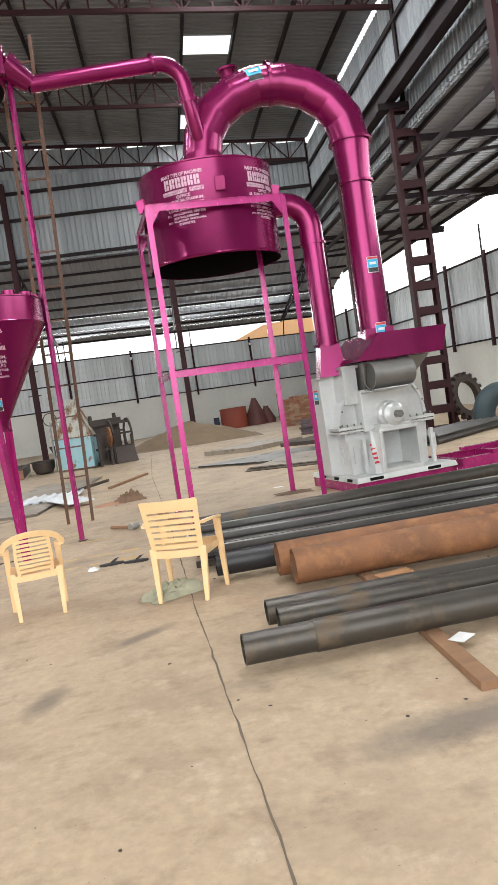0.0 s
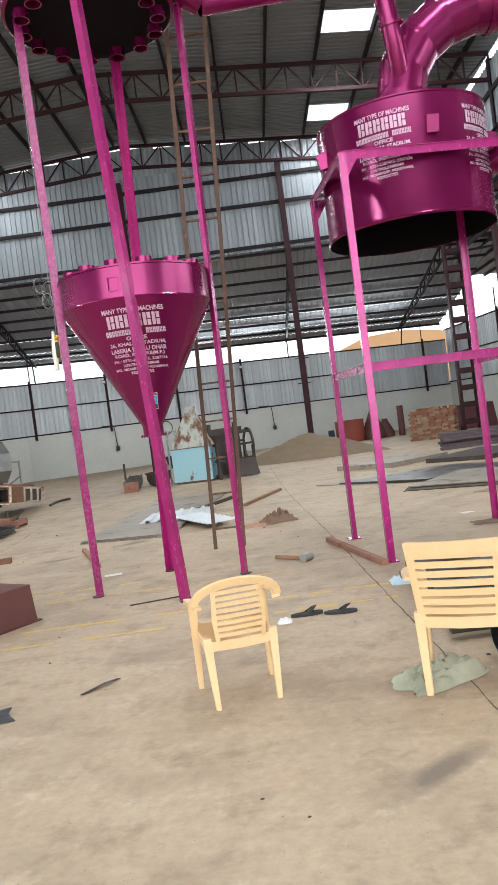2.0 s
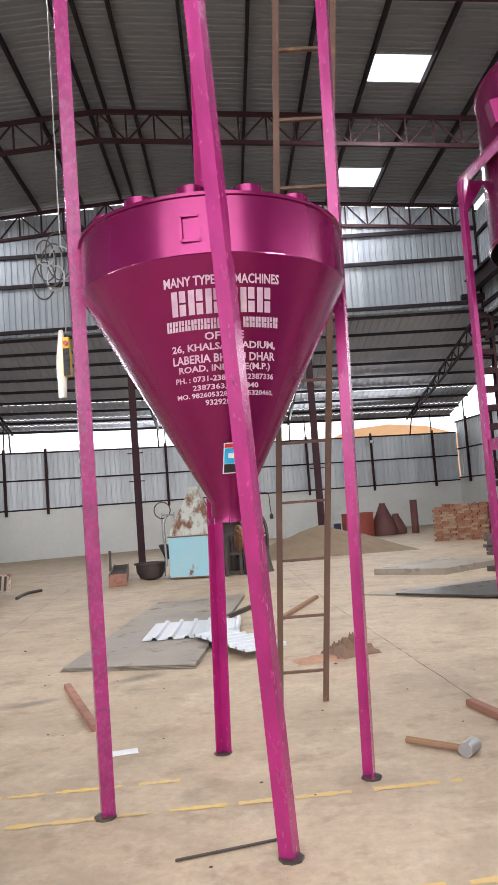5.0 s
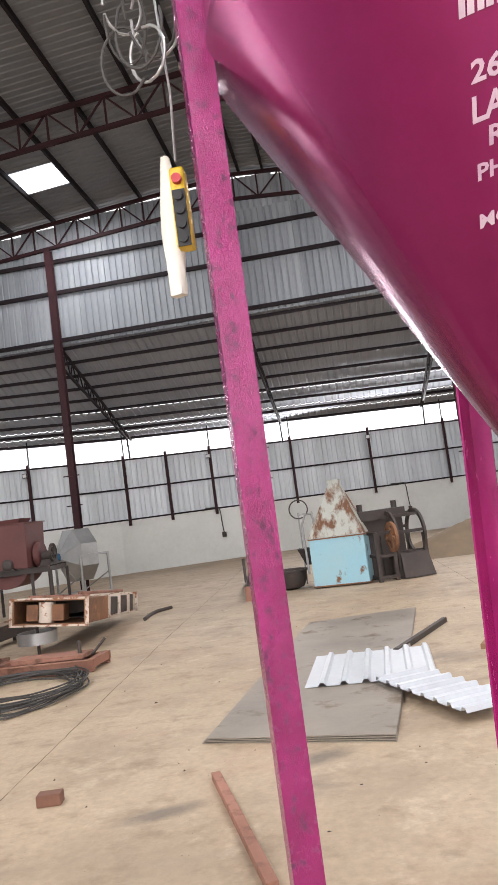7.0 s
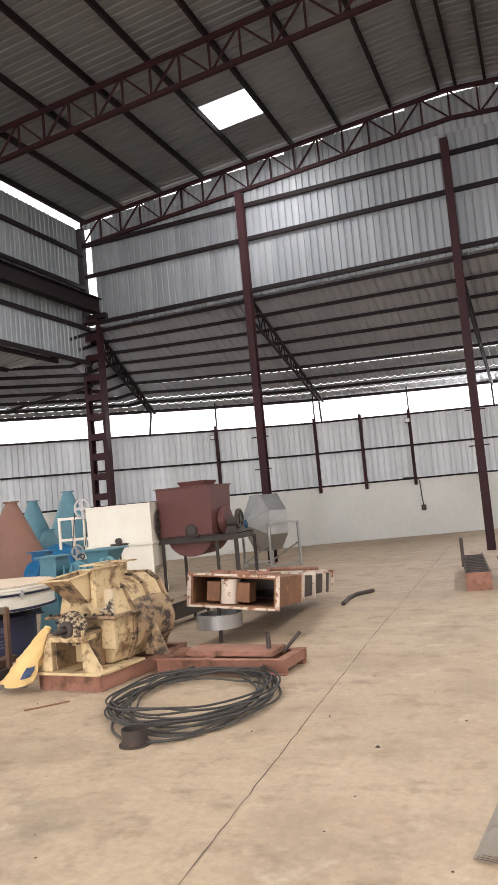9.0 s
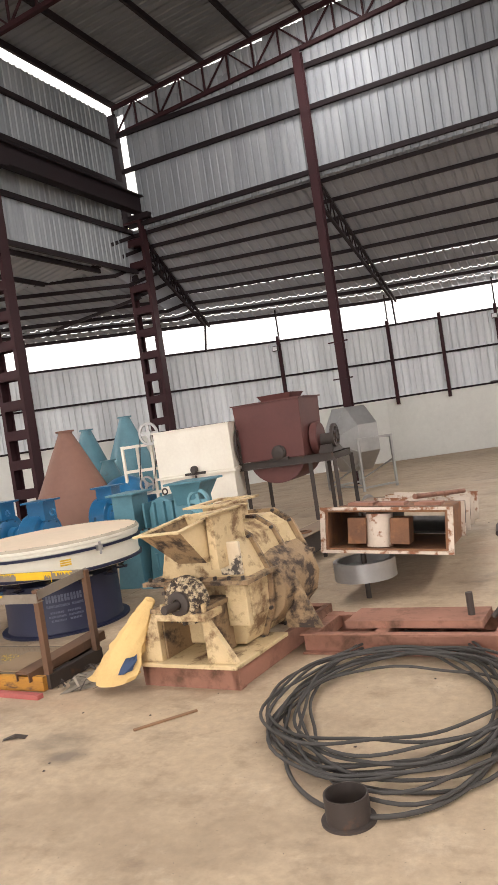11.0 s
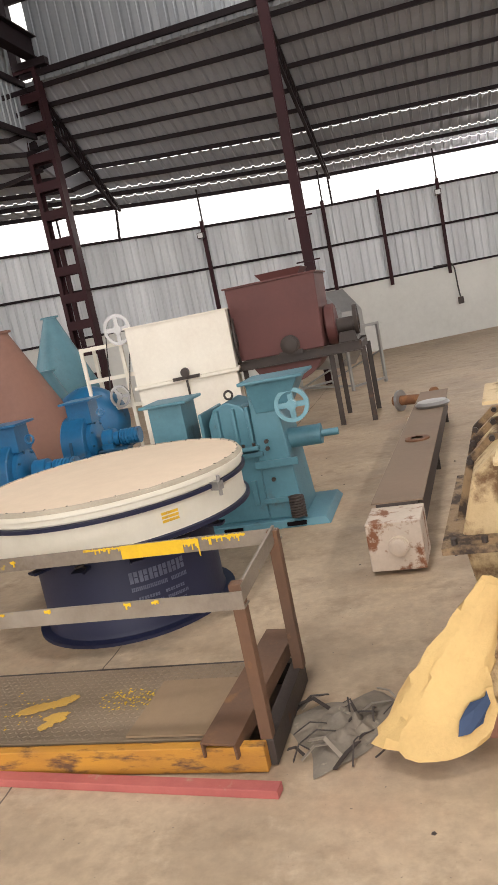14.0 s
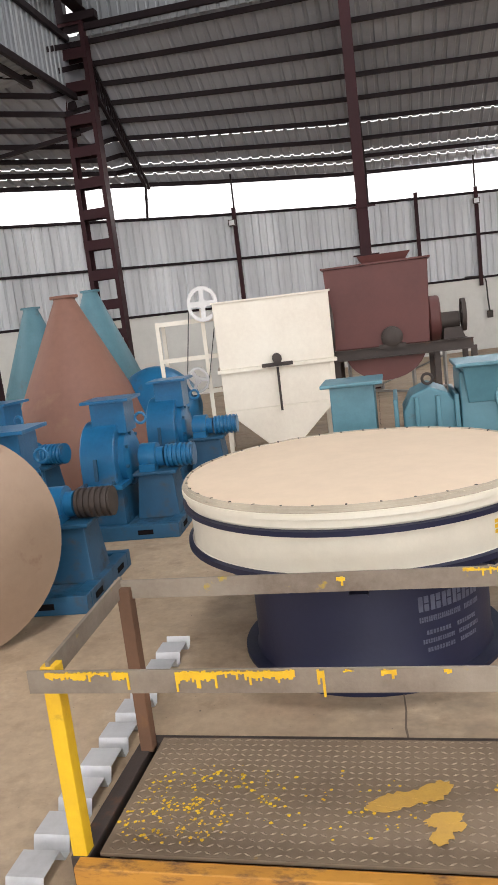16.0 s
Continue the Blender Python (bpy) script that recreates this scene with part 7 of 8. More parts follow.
pl = thing("belt_pulley", pose(-6.02, 17.1, 0), "grey flat-belt pulley on its axle under the casing", "pulley")
bm = B()
lathe(bm, [(0.24, 0.2), (0.29, 0.2), (0.29, 0.37), (0.24, 0.37), (0.24, 0.2)], 40)
lathe(bm, [(0.0, 0.27), (0.25, 0.27), (0.25, 0.30), (0.0, 0.30)], 40)
part("rim", bm, BARE, pl)
bm = B()
tube(bm, (0, 0, 0), (0, 0, 0.43), 0.025, 12)
part("axle", bm, DIRTY, pl)

rb = thing("motor_skid", pose(-6.08, 15.55, 0, 0, 0, -3.5), "rusty pink steel base of box beams with a shaft stub", "frame")
for y in (0.05, 0.55):
    bm = B()
    channel_bar(bm, (0, y, 0.08), (1.5, y, 0.08), 0.07, 0.15, 0.012)
    part("side_channel", bm, RUST_PINK, rb, "", False)
bm = B()
for x in (0.06, 0.6, 1.44):
    beam(bm, (x, 0.05, 0.1), (x, 0.6, 0.1), 0.1, 0.1)
box(bm, 0.3, 1.3, 0.15, 0.5, 0.15, 0.2)
part("cross_member", bm, RUST_PINK, rb, "", False)
bm = B()
tube(bm, (1.2, 0.3, 0.2), (1.2, 0.3, 0.36), 0.025, 10)
tube(bm, (1.32, 0.4, 0.15), (1.48, 0.5, 0.33), 0.018, 10)
part("shaft_stub", bm, DIRTY, rb)

# cable coil and ring
CABLE = paint("dusty_cable", (0.055, 0.05, 0.045), (0.035, 0.032, 0.03), rough=0.7, grain=8)
rnd = random.Random(11)
coil = thing("cable_coil", pose(-5.14, 14.58, 0, 0, 0, 12), "dusty black cable lying in loose loops", "cable")
for loop in range(14):
    a, b, dx, dy, ph = 0.74 + rnd.uniform(-0.14, 0.1), 0.92 + rnd.uniform(-0.2, 0.14), rnd.uniform(-0.08, 0.08), rnd.uniform(-0.12, 0.12), rnd.uniform(0, 6)
    z0 = 0.014 + 0.006 * loop
    bm = B()
    pts = []
    for t in np.linspace(0, 2 * math.pi, 60):
        w = 1 + 0.07 * math.sin(2 * t + ph) + 0.05 * math.sin(3 * t + ph * 2) + 0.02 * math.sin(7 * t + ph * 3)
        pts.append(Vector((dx + a * w * math.cos(t), dy + b * w * math.sin(t), z0 + 0.012 * (1 + math.sin(3 * t + ph)))))
    sweep(bm, pts, 0.0095, 8)
    part("loop", bm, CABLE, coil)
bm = B()
sweep(bm, [Vector((0.55 * math.cos(t) - 0.02, -0.3 + 0.85 * math.sin(t), 0.02)) for t in np.linspace(math.pi, 2 * math.pi, 28)], 0.0115, 8)
part("cable_end", bm, CABLE, coil)
bm = B()
lathe(bm, [(0.090, 0.0), (0.12, 0.0), (0.12, 0.01), (0.098, 0.012), (0.098, 0.12), (0.090, 0.12), (0.090, 0.0)], 36)
ob = part("steel_ring", bm, DIRTY, None)
ob.matrix_basis = pose(-5.06, 13.44, 0)
tagged(ob, "short dark rusty pipe collar with a flange on the floor", "ring")

# long narrow conveyor between the mills
lc = thing("screw_conveyor", pose(-7.43, 16.68, 0, 0, 0, -3), "long dusty brown screw conveyor trough with a white end box", "conveyor")
bm = B()
box(bm, -0.14, 0.14, 0.3, 5.1, 0.12, 0.36)
part("trough", bm, DIRTY, lc, "", False, 0.006)
bm = B()
box(bm, -0.17, 0.17, 0.3, 5.1, 0.36, 0.37)
part("lid", bm, paint("dusty_lid", (0.24, 0.17, 0.12), (0.17, 0.12, 0.08), rough=0.8, grain=3), lc, "dusty brown lid", False)
bm = B()
box(bm, -0.17, 0.17, -0.05, 0.3, 0.03, 0.34)
part("end_box", bm, FLAKED, lc, "", False, 0.006)
bm = B()
gear_bearing(bm, tr(0.02, -0.05, 0.19) @ rx(math.pi / 2), 0.065, 0.05)
part("bearing", bm, FLAKED, lc)
bm = B()
for y in (0.4, 2.5, 4.8):
    for x in (-0.12, 0.12):
        beam(bm, (x, y, 0), (x, y, 0.13), 0.04, 0.04, (0, 1, 0))
part("foot", bm, DIRTY, lc, "", False)
bm = B()
lathe(bm, [(0.06, 0.37), (0.11, 0.37), (0.11, 0.385), (0.06, 0.385)], 24, tr(0, 2.2, 0))
part("inlet_ring", bm, RUST, lc)
bm = B()
lathe(bm, [(0.05, 0.37), (0.17, 0.375), (0.19, 0.4), (0.16, 0.43), (0.05, 0.44)], 28, tr(0.05, 3.9, 0), True, True)
part("loose_pulley", bm, BARE, lc)

sh = thing("roller_shaft", pose(-7.75, 22.9, 0.15, 0, 0, -28), "rusty flanged roller shaft lying on the floor", "roller")
bm = B()
tube(bm, (0, 0, 0), (0.75, 0, 0), 0.07, 18)
part("shaft", bm, RUST, sh)
for x in (0.08, 0.62):
    bm = B()
    tube(bm, (x, 0, 0), (x + 0.04, 0, 0), 0.15, 24)
    part("flange", bm, BARE if x < 0.1 else RUST, sh)
sb = thing("bearing_unit", pose(-7.35, 20.9, 0, 0, 0, 20), "white painted bearing unit with a disc on the floor", "bearing")
bm = B()
box(bm, -0.12, 0.12, -0.1, 0.1, 0, 0.22)
part("block", bm, WHITE_P, sb, "", False, 0.01)
bm = B()
tube(bm, (0, -0.16, 0.13), (0, -0.1, 0.13), 0.08, 20)
part("disc", bm, BARE, sb)


# ---- ladder ----
lad = thing("ladder", pose(0, 0, 0), "tall rusty steel ladder leaning behind the hopper", "ladder")
LADDER = paint("rusty_ladder", (0.13, 0.07, 0.045), (0.08, 0.045, 0.035), rust=(0.26, 0.15, 0.08), wear=(0.58, 0.72), rough=0.75, grain=6)
la, lb, ta, tb = Vector((-0.295, 10.23, 0)), Vector((0.07, 10.23, 0)), Vector((0.05, 8.65, 6.4)), Vector((0.46, 8.65, 6.4))
for p, q in ((la, ta), (lb, tb)):
    bm = B()
    beam(bm, p, q, 0.035, 0.045)
    part("rail", bm, LADDER, lad, "", False, 0.003)
for k in range(14):
    f = (0.26 + 0.45 * k) / 6.4
    bm = B()
    beam(bm, la + (ta - la) * f, lb + (tb - lb) * f, 0.03, 0.02)
    part("rung", bm, LADDER, lad, "", False)


# ---- pendant and wire at the hopper leg ----
PLASTIC = paint("cloudy_plastic", (0.70, 0.68, 0.60), (0.6, 0.57, 0.5), rough=0.3, grain=9)
pen = thing("control_pendant", pose(-1.47, 8.43, 0), "yellow hoist control pendant wrapped in cloudy plastic, hanging on a wire", "pendant")
bm = B()
hull_box(bm, rect(-0.02, 0.026, -0.036, 0.02, 2.44), rect(-0.018, 0.024, -0.034, 0.02, 2.67))
part("body", bm, paint("pendant_yellow", (0.75, 0.52, 0.02), rough=0.4), pen, "", False, 0.008)
bm = B()
for z in (2.46, 2.5, 2.54, 2.58):
    tube(bm, (0.004, -0.05, z), (0.004, -0.036, z), 0.013, 12)
box(bm, -0.014, 0.022, -0.0415, -0.036, 2.44, 2.6)
part("button_panel", bm, RUBBER, pen, "dark button panel")
bm = B()
tube(bm, (0.004, -0.05, 2.63), (0.004, -0.034, 2.63), 0.014, 12)
part("stop_button", bm, STICK_RED, pen, "red stop button")
bm = B()
rows = []
for j in range(14):
    f = j / 13
    z = 2.72 - 0.40 * f
    row = []
    for k in range(12):
        a = 2 * math.pi * k / 12
        w = 0.026 * (0.45 + 0.75 * math.sin(min(1, f * 2.2) * math.pi / 2)) * (1 if f < 0.55 else 1 - 0.5 * (f - 0.55))
        x = -0.03 + w * math.cos(a) * (1 + 0.2 * noise.noise(Vector((k, j * 0.6, 0))))
        row.append(bm.verts.new((x - 0.01 * f, 0.012 + 0.018 * math.sin(a) + 0.01 * noise.noise(Vector((k * 0.8, j * 0.5, 5))), z)))
    rows.append(row)
for a, b in zip(rows, rows[1:]):
    for k in range(12):
        bm.faces.new((a[k], a[(k + 1) % 12], b[(k + 1) % 12], b[k]))
bm.faces.new(rows[-1])
part("plastic_wrap", bm, PLASTIC, pen, "cloudy plastic wrap")
bm = B()
sweep(bm, [(0.0, 0, 2.7), (0.01, 0.0, 2.9), (-0.005, 0.0, 3.3), (0.0, 0.0, 11.0)], 0.004, 6)
part("wire", bm, BARE, pen)
wc = thing("wire_bundle", pose(-1.52, 8.42, 0), "tangled grey wire bundle hanging beside the leg", "wire")
rnd = random.Random(21)
for k in range(7):
    bm = B()
    cx, cz, r, ph = rnd.uniform(-0.06, 0.05), rnd.uniform(3.0, 3.2), rnd.uniform(0.035, 0.075), rnd.uniform(0, 6)
    pts = [Vector((cx + r * math.cos(t + ph), rnd.uniform(-0.003, 0.003) + 0.03 * math.sin(t), cz + r * (1.3 if k % 2 else 1.9) * math.sin(t + ph))) for t in np.linspace(0, 6.0, 26)]
    sweep(bm, pts, 0.0045, 6)
    part("strand", bm, BARE if k % 2 else CABLE, wc)


# ---- plates, sheets and clutter on the floor ----
SHEET_STEEL = paint("mill_scale_plate", (0.33, 0.28, 0.225), (0.20, 0.17, 0.14), rust=(0.16, 0.12, 0.085), wear=(0.56, 0.72), rough=0.5, metal=0.3, grain=2.4)
for k in range(4):
    bm = B()
    o = [(-2.52 + 0.015 * k, 12.17 - 0.01 * k), (-1.06, 11.79 + 0.012 * k), (-0.46, 17.4), (-1.98, 17.2 - 0.02 * k)]
    plate(bm, o, 0.006, tr(0, 0, 0.013 * k))
    ob = part("steel_plate", bm, SHEET_STEEL, None, "", False)
    tagged(ob, "grey steel plate lying in a low stack", "plate", "stacked plates")


def lying_sheet(corner, yaw, w, h, z, tilt=0.0):
    bm = B()
    corrugated(bm, w, h, 0.2, -0.032, rx(-math.pi / 2), -0.0015)
    ob = part("roofing_sheet", bm, paint("white_roofing", (0.62, 0.64, 0.66), (0.52, 0.54, 0.56), rough=0.35, metal=0.35, grain=2), None, "", False)
    ob.matrix_basis = pose(corner[0], corner[1], z, 0, tilt, yaw)
    return tagged(ob, "white trapezoidal roofing sheet lying on the plates", "sheet", "loose roofing sheets")


lying_sheet((-1.80, 13.35), -2, 1.20, 1.35, 0.049)
lying_sheet((-1.2, 13.35), -64, 1.5, 0.5, 0.084)


def lying_plate(pts, z, t, mat, label, category="plate"):
    bm = B()
    plate(bm, pts, t, tr(0, 0, z))
    return tagged(part("steel_plate" if category == "plate" else "board", bm, mat, None, "", False), label, category)


lying_plate([(1.45, 16.3), (2.9, 15.2), (5.4, 16.4), (4.2, 17.4)], 0.0, 0.02, SHEET_STEEL, "large grey steel plate lying flat on the floor")
lying_plate([(1.9, 15.9), (3.4, 14.6), (5.6, 15.6), (4.5, 16.9)], 0.022, 0.03, DARK_PIPE, "dark steel plate lying on another plate")
for k in range(4):
    lying_plate([(2.75 + 0.03 * k, 13.6), (4.9, 12.6 - 0.02 * k), (6.4, 14.2), (4.2, 15.2 + 0.03 * k)], 0.022 * k, 0.012, SHEET_STEEL if k % 2 else DARK_PIPE, "steel plate in a low pile on the floor")
lying_plate([(2.2, 19.2), (3.4, 18.3), (5.0, 19.4), (4.0, 20.6)], 0.0, 0.12, SHEET_STEEL, "bundle of grey steel sheets lying on the floor")
lying_plate([(4.2, 18.3), (5.4, 17.4), (7.2, 19.0), (6.0, 20.0)], 0.0, 0.1, DIRTY, "dark rusty steel sheets lying on the floor")
lying_plate([(3.6, 12.4), (4.6, 11.7), (5.6, 12.6), (4.7, 13.2)], 0.0, 0.01, paint("board", (0.30, 0.22, 0.15), rough=0.85), "brown dusty board with heaped dirt", "board")
for k in range(6):
    bm = B()
    box(bm, 0, 4.2, 0, 0.22, 0.08 * k, 0.08 * k + 0.075)
    ob = part("steel_channel", bm, paint("purple_grey_steel", (0.12, 0.085, 0.095), rough=0.6), None, "", False, 0.004)
    ob.matrix_basis = pose(5.4 + 0.03 * (k % 2), 21.5 + 0.1 * (k % 3), 0, 0, 0, 6)
    tagged(ob, "long purple-grey steel section in a stack", "bar", "stacked sections")
for k in range(10):
    bm = B()
    tube(bm, (0, 0, 0), (2.6, 0.3, 0), 0.07, 4, 0.008)
    ob = part("square_tube", bm, BAR_EDGE, None, "", False)
    ob.matrix_basis = pose(5.9 + 0.16 * (k % 5), 13.2 - 0.05 * (k % 5), 0.07 + 0.11 * (k // 5), 0, 0, 32)
    tagged(ob, "grey square steel tube in a pile by the column", "bar", "square tubes")


def stick(p, q, w, h, mat, label, name="timber", category="timber"):
    bm = B()
    beam(bm, (p[0], p[1], h / 2 + 0.002), (q[0], q[1], h / 2 + 0.002), w, h)
    return tagged(part(name, bm, mat, None, "", False, 0.003), label, category)


stick((-0.02, 14.4), (0.7, 16.4), 0.07, 0.05, WOOD, "brown timber length lying on the floor")
stick((-0.9, 14.6), (-0.2, 16.2), 0.06, 0.06, DIRTY, "dark steel bar lying across the plates", "steel_bar", "bar")
stick((1.1, 9.78), (1.5, 8.1), 0.07, 0.05, RUST_PINK, "faded red steel angle on the floor", "steel_bar", "bar")
stick((-2.26, 11.38), (-1.72, 9.9), 0.06, 0.05, RUST_PINK, "faded red steel angle on the floor", "steel_bar", "bar")
stick((-6.67, 14.16), (-6.4, 14.48), 0.025, 0.012, WOOD, "flat rusty strip on the floor", "steel_strip", "strip")
stick((-0.95, 7.72), (-0.4, 7.86), 0.012, 0.012, DIRTY, "thin rod lying on the floor", "rod", "rod")
bm = B()
sweep(bm, [(-5.16, 19.75, 0.03), (-5.22, 20.3, 0.03), (-5.2, 20.75, 0.03), (-5.0, 21.1, 0.03)], 0.035, 12)
tagged(part("bent_pipe", bm, DIRTY), "short dark bent pipe on the floor", "pipe")
ham = thing("long_spanner", pose(0.45, 9.05, 0.03, 0, 0, -41), "brown handled hammer lying on the floor", "hammer")
bm = B()
tube(bm, (0, 0, 0), (0.42, 0, 0), 0.022, 10)
part("handle", bm, WOOD, ham)
bm = B()
tube(bm, (0.43, -0.07, 0.015), (0.43, 0.07, 0.015), 0.045, 12)
part("head", bm, BARE, ham)


def crumpled(name, cx, cy, w, d, h, mat, label, category, seed, rot=0.0, n=22):
    """A crumpled cloth: a grid pushed up by noise, its edges on the floor."""
    bm = B()
    vs = []
    for j in range(n + 1):
        row = []
        for i in range(n + 1):
            u, v = i / n - 0.5, j / n - 0.5
            e = 1 + 0.25 * noise.noise(Vector((u * 3, v * 3, seed)))
            k = max(0.0, 1 - (2 * max(abs(u), abs(v))) ** 2.2)
            z = 0.004 + h * k * (0.35 + 0.65 * abs(noise.noise(Vector((u * 5, v * 5, seed + 7))))) + h * 0.25 * k * noise.noise(Vector((u * 13, v * 13, seed)))
            row.append(bm.verts.new((u * w * e, v * d * e, max(z, 0.004))))
        vs.append(row)
    for j in range(n):
        for i in range(n):
            bm.faces.new((vs[j][i], vs[j][i + 1], vs[j + 1][i + 1], vs[j + 1][i]))
    ob = part(name, bm, mat, None)
    ob.matrix_basis = pose(cx, cy, 0, 0, 0, rot)
    return tagged(ob, label, category)


CANVAS = paint("brown_canvas", (0.20, 0.12, 0.075), (0.13, 0.08, 0.05), rough=0.9, grain=6)
crumpled("tarpaulin", 0.55, 11.95, 0.5, 0.4, 0.26, CANVAS, "crumpled brown canvas on the floor", "canvas", 2.0, 20)
crumpled("rag", 0.18, 11.75, 0.5, 0.3, 0.06, paint("pink_rag", (0.40, 0.22, 0.14), rough=0.9), "flat pinkish cloth beside the canvas", "cloth", 4.0, 10)
crumpled("rag", 1.3, 5.08, 0.58, 0.30, 0.17, paint("green_rag", (0.38, 0.37, 0.27), (0.20, 0.21, 0.15), rough=0.9, grain=9), "crumpled grey-green cloth under the chair", "cloth", 6.0, 25)
crumpled("torn_tarpaulin", -7.58, 15.0, 0.44, 0.42, 0.07, paint("grey_scrap", (0.26, 0.22, 0.17), (0.12, 0.10, 0.08), rust=(0.36, 0.31, 0.24), wear=(0.62, 0.7), rough=0.85, grain=14), "heap of grey torn scrap and rope ends", "scrap", 9.0, 30, 40)
rnd = random.Random(77)
for k in range(22):
    bm = B()
    x, y, a, r = -7.55 + rnd.uniform(-0.22, 0.2), 15.0 + rnd.uniform(-0.22, 0.2), rnd.uniform(0, 3.1), rnd.uniform(0.03, 0.09)
    z = rnd.uniform(0.02, 0.085)
    strip(bm, [(x - r * math.cos(a), y - r * math.sin(a), 0.012), (x, y, z), (x + r * math.cos(a), y + r * math.sin(a), 0.012 + z * 0.4)], rnd.uniform(0.006, 0.022), 0.003, (math.sin(a), -math.cos(a), 0.2))
    tagged(part("scrap_strip", bm, DIRTY if k % 4 else SHEET_STEEL, None, "", False), "torn strip of sheet scrap on the heap", "scrap", "scrap strips")
crumpled("dirt_heap", 3.1, 9.72, 0.55, 0.3, 0.05, paint("loose_dirt", (0.17, 0.11, 0.07), rough=0.95, grain=20), "small heap of brown dirt at the stand's foot", "dirt", 12.0)
crumpled("dirt_heap", 4.5, 12.5, 0.6, 0.4, 0.09, paint("loose_dirt", (0.17, 0.11, 0.07), rough=0.95, grain=20), "small heap of brown dirt on the board", "dirt", 13.0)

# sandals, paper, small bits
SOLE = paint("dark_sole", (0.03, 0.028, 0.03), (0.02, 0.02, 0.02), rough=0.7)
for x, y, a in ((0.64, 6.68, 8), (0.9, 6.63, -4)):
    s = thing("sandal", pose(x, y, 0, 0, 0, a), "worn dark rubber sandal on the floor", "sandal", "sandals")
    bm = B()
    o = [(0.13 * math.cos(t), (0.045 + 0.008 * math.cos(t)) * math.sin(t)) for t in np.linspace(0, 6.283, 21)[:-1]]
    plate(bm, o, 0.022, tr(0, 0, 0.001))
    part("sole", bm, SOLE, s, "", False, 0.004)
    bm = B()
    strip(bm, [(0.0, -0.045, 0.02), (0.05, -0.02, 0.06), (0.07, 0.0, 0.065), (0.05, 0.02, 0.06), (0.0, 0.045, 0.02)], 0.03, 0.004, (1, 0, 0.4))
    part("strap", bm, SOLE, s)
BLACK_RAG = paint("black_plastic_rag", (0.03, 0.03, 0.035), (0.05, 0.055, 0.065), rough=0.5, grain=7)
crumpled("plastic_scrap", -1.42, 5.25, 0.36, 0.24, 0.05, BLACK_RAG, "crumpled dark plastic scrap on the floor", "scrap", 21.0, 20, 16)
crumpled("plastic_scrap", -1.18, 4.3, 0.22, 0.16, 0.07, BLACK_RAG, "torn black plastic scrap on the floor", "scrap", 25.0, -30, 14)
bm = B()
strip(bm, [(-0.86, 5.5, 0.004), (-0.79, 5.57, 0.012), (-0.73, 5.63, 0.02), (-0.67, 5.72, 0.006)], 0.035, 0.003, (0.7, -0.7, 0.15))
tagged(part("dry_leaf", bm, DIRTY, None, "", False), "dry dark leaf lying on the concrete", "leaf")
bm = B()
strip(bm, [(-7.52, 13.94, 0.004), (-7.46, 13.98, 0.02), (-7.38, 14.0, 0.004)], 0.04, 0.003, (0, 1, 0.1))
tagged(part("dry_leaf", bm, DIRTY, None, "", False), "dry dark leaf lying on the concrete", "leaf")
crumpled("paper_ball", 0.46, 6.55, 0.11, 0.1, 0.06, paint("white_paper", (0.75, 0.75, 0.74), rough=0.8), "crumpled white paper on the floor", "paper", 15.0, 0, 10)
crumpled("plastic_bag", 1.5, 7.35, 0.16, 0.2, 0.1, paint("blue_plastic", (0.35, 0.5, 0.6), (0.6, 0.66, 0.7), rough=0.4, grain=8), "crumpled blue and white plastic bag", "bag", 16.0, 0, 12)
for x, y, w, d, a in ((-1.43, 9.35, 0.2, 0.11, 12), (3.0, 10.6, 0.16, 0.1, 20), (2.92, 2.85, 0.14, 0.1, 40)):
    bm = B()
    box(bm, -w / 2, w / 2, -d / 2, d / 2, 0.003, 0.0045)
    ob = part("paper_sheet", bm, paint("white_paper", (0.75, 0.75, 0.74), rough=0.8), None, "", False)
    ob.matrix_basis = pose(x, y, 0.047 if y < 3 else 0, 0, 0, a)
    tagged(ob, "white sheet of paper lying flat", "paper", "papers")
# Brown wood block, modelled as a brick-like box.
bk = B()
box(bk, -0.08, 0.08, -0.05, 0.05, 0, 0.075)
ob = part("brick", bk, paint("brown_block", (0.19, 0.09, 0.055), (0.11, 0.05, 0.035), rough=0.85, grain=9), None, "", False, 0.006)
ob.matrix_basis = pose(-3.33, 11.2, 0, 0, 0, 8)
tagged(ob, "single brown wood block lying on the floor", "brick")
bx = B()
hull_box(bx, rect(-0.95, 0, -0.6, 0.6, 0), rect(-0.93, -0.02, -0.58, 0.58, 0.34))
box(bx, -0.98, 0.03, -0.63, 0.63, 0, 0.012)
ob = part("steel_box", bx, BROWN_P, None, "", False)
ob.matrix_basis = pose(-2.12, 7.12, 0, 0, 0, -34)
tagged(ob, "oxide-brown steel box upturned on the floor", "box")
# pebbles, chips and rust flakes scattered over the floor
rnd = random.Random(31)
bm = B()
for k in range(420):
    x, y = rnd.uniform(-9, 4.5), rnd.uniform(1.2, 22)
    s = rnd.uniform(0.004, 0.014) * (1.6 if rnd.random() < 0.1 else 1)
    vs = [bm.verts.new((x + s * math.cos(t) * rnd.uniform(0.6, 1.2), y + s * math.sin(t) * rnd.uniform(0.6, 1.2), 0.002)) for t in np.linspace(0, 6.28, 6)[:-1]]
    top = bm.verts.new((x, y, s * rnd.uniform(0.4, 0.9)))
    for i in range(5):
        bm.faces.new((vs[i], vs[(i + 1) % 5], top))
tagged(part("floor_chip", bm, DIRTY, None, "", False), "dark chips and grit scattered on the concrete", "debris", "", "stuff")
rnd = random.Random(14)
bm = B()
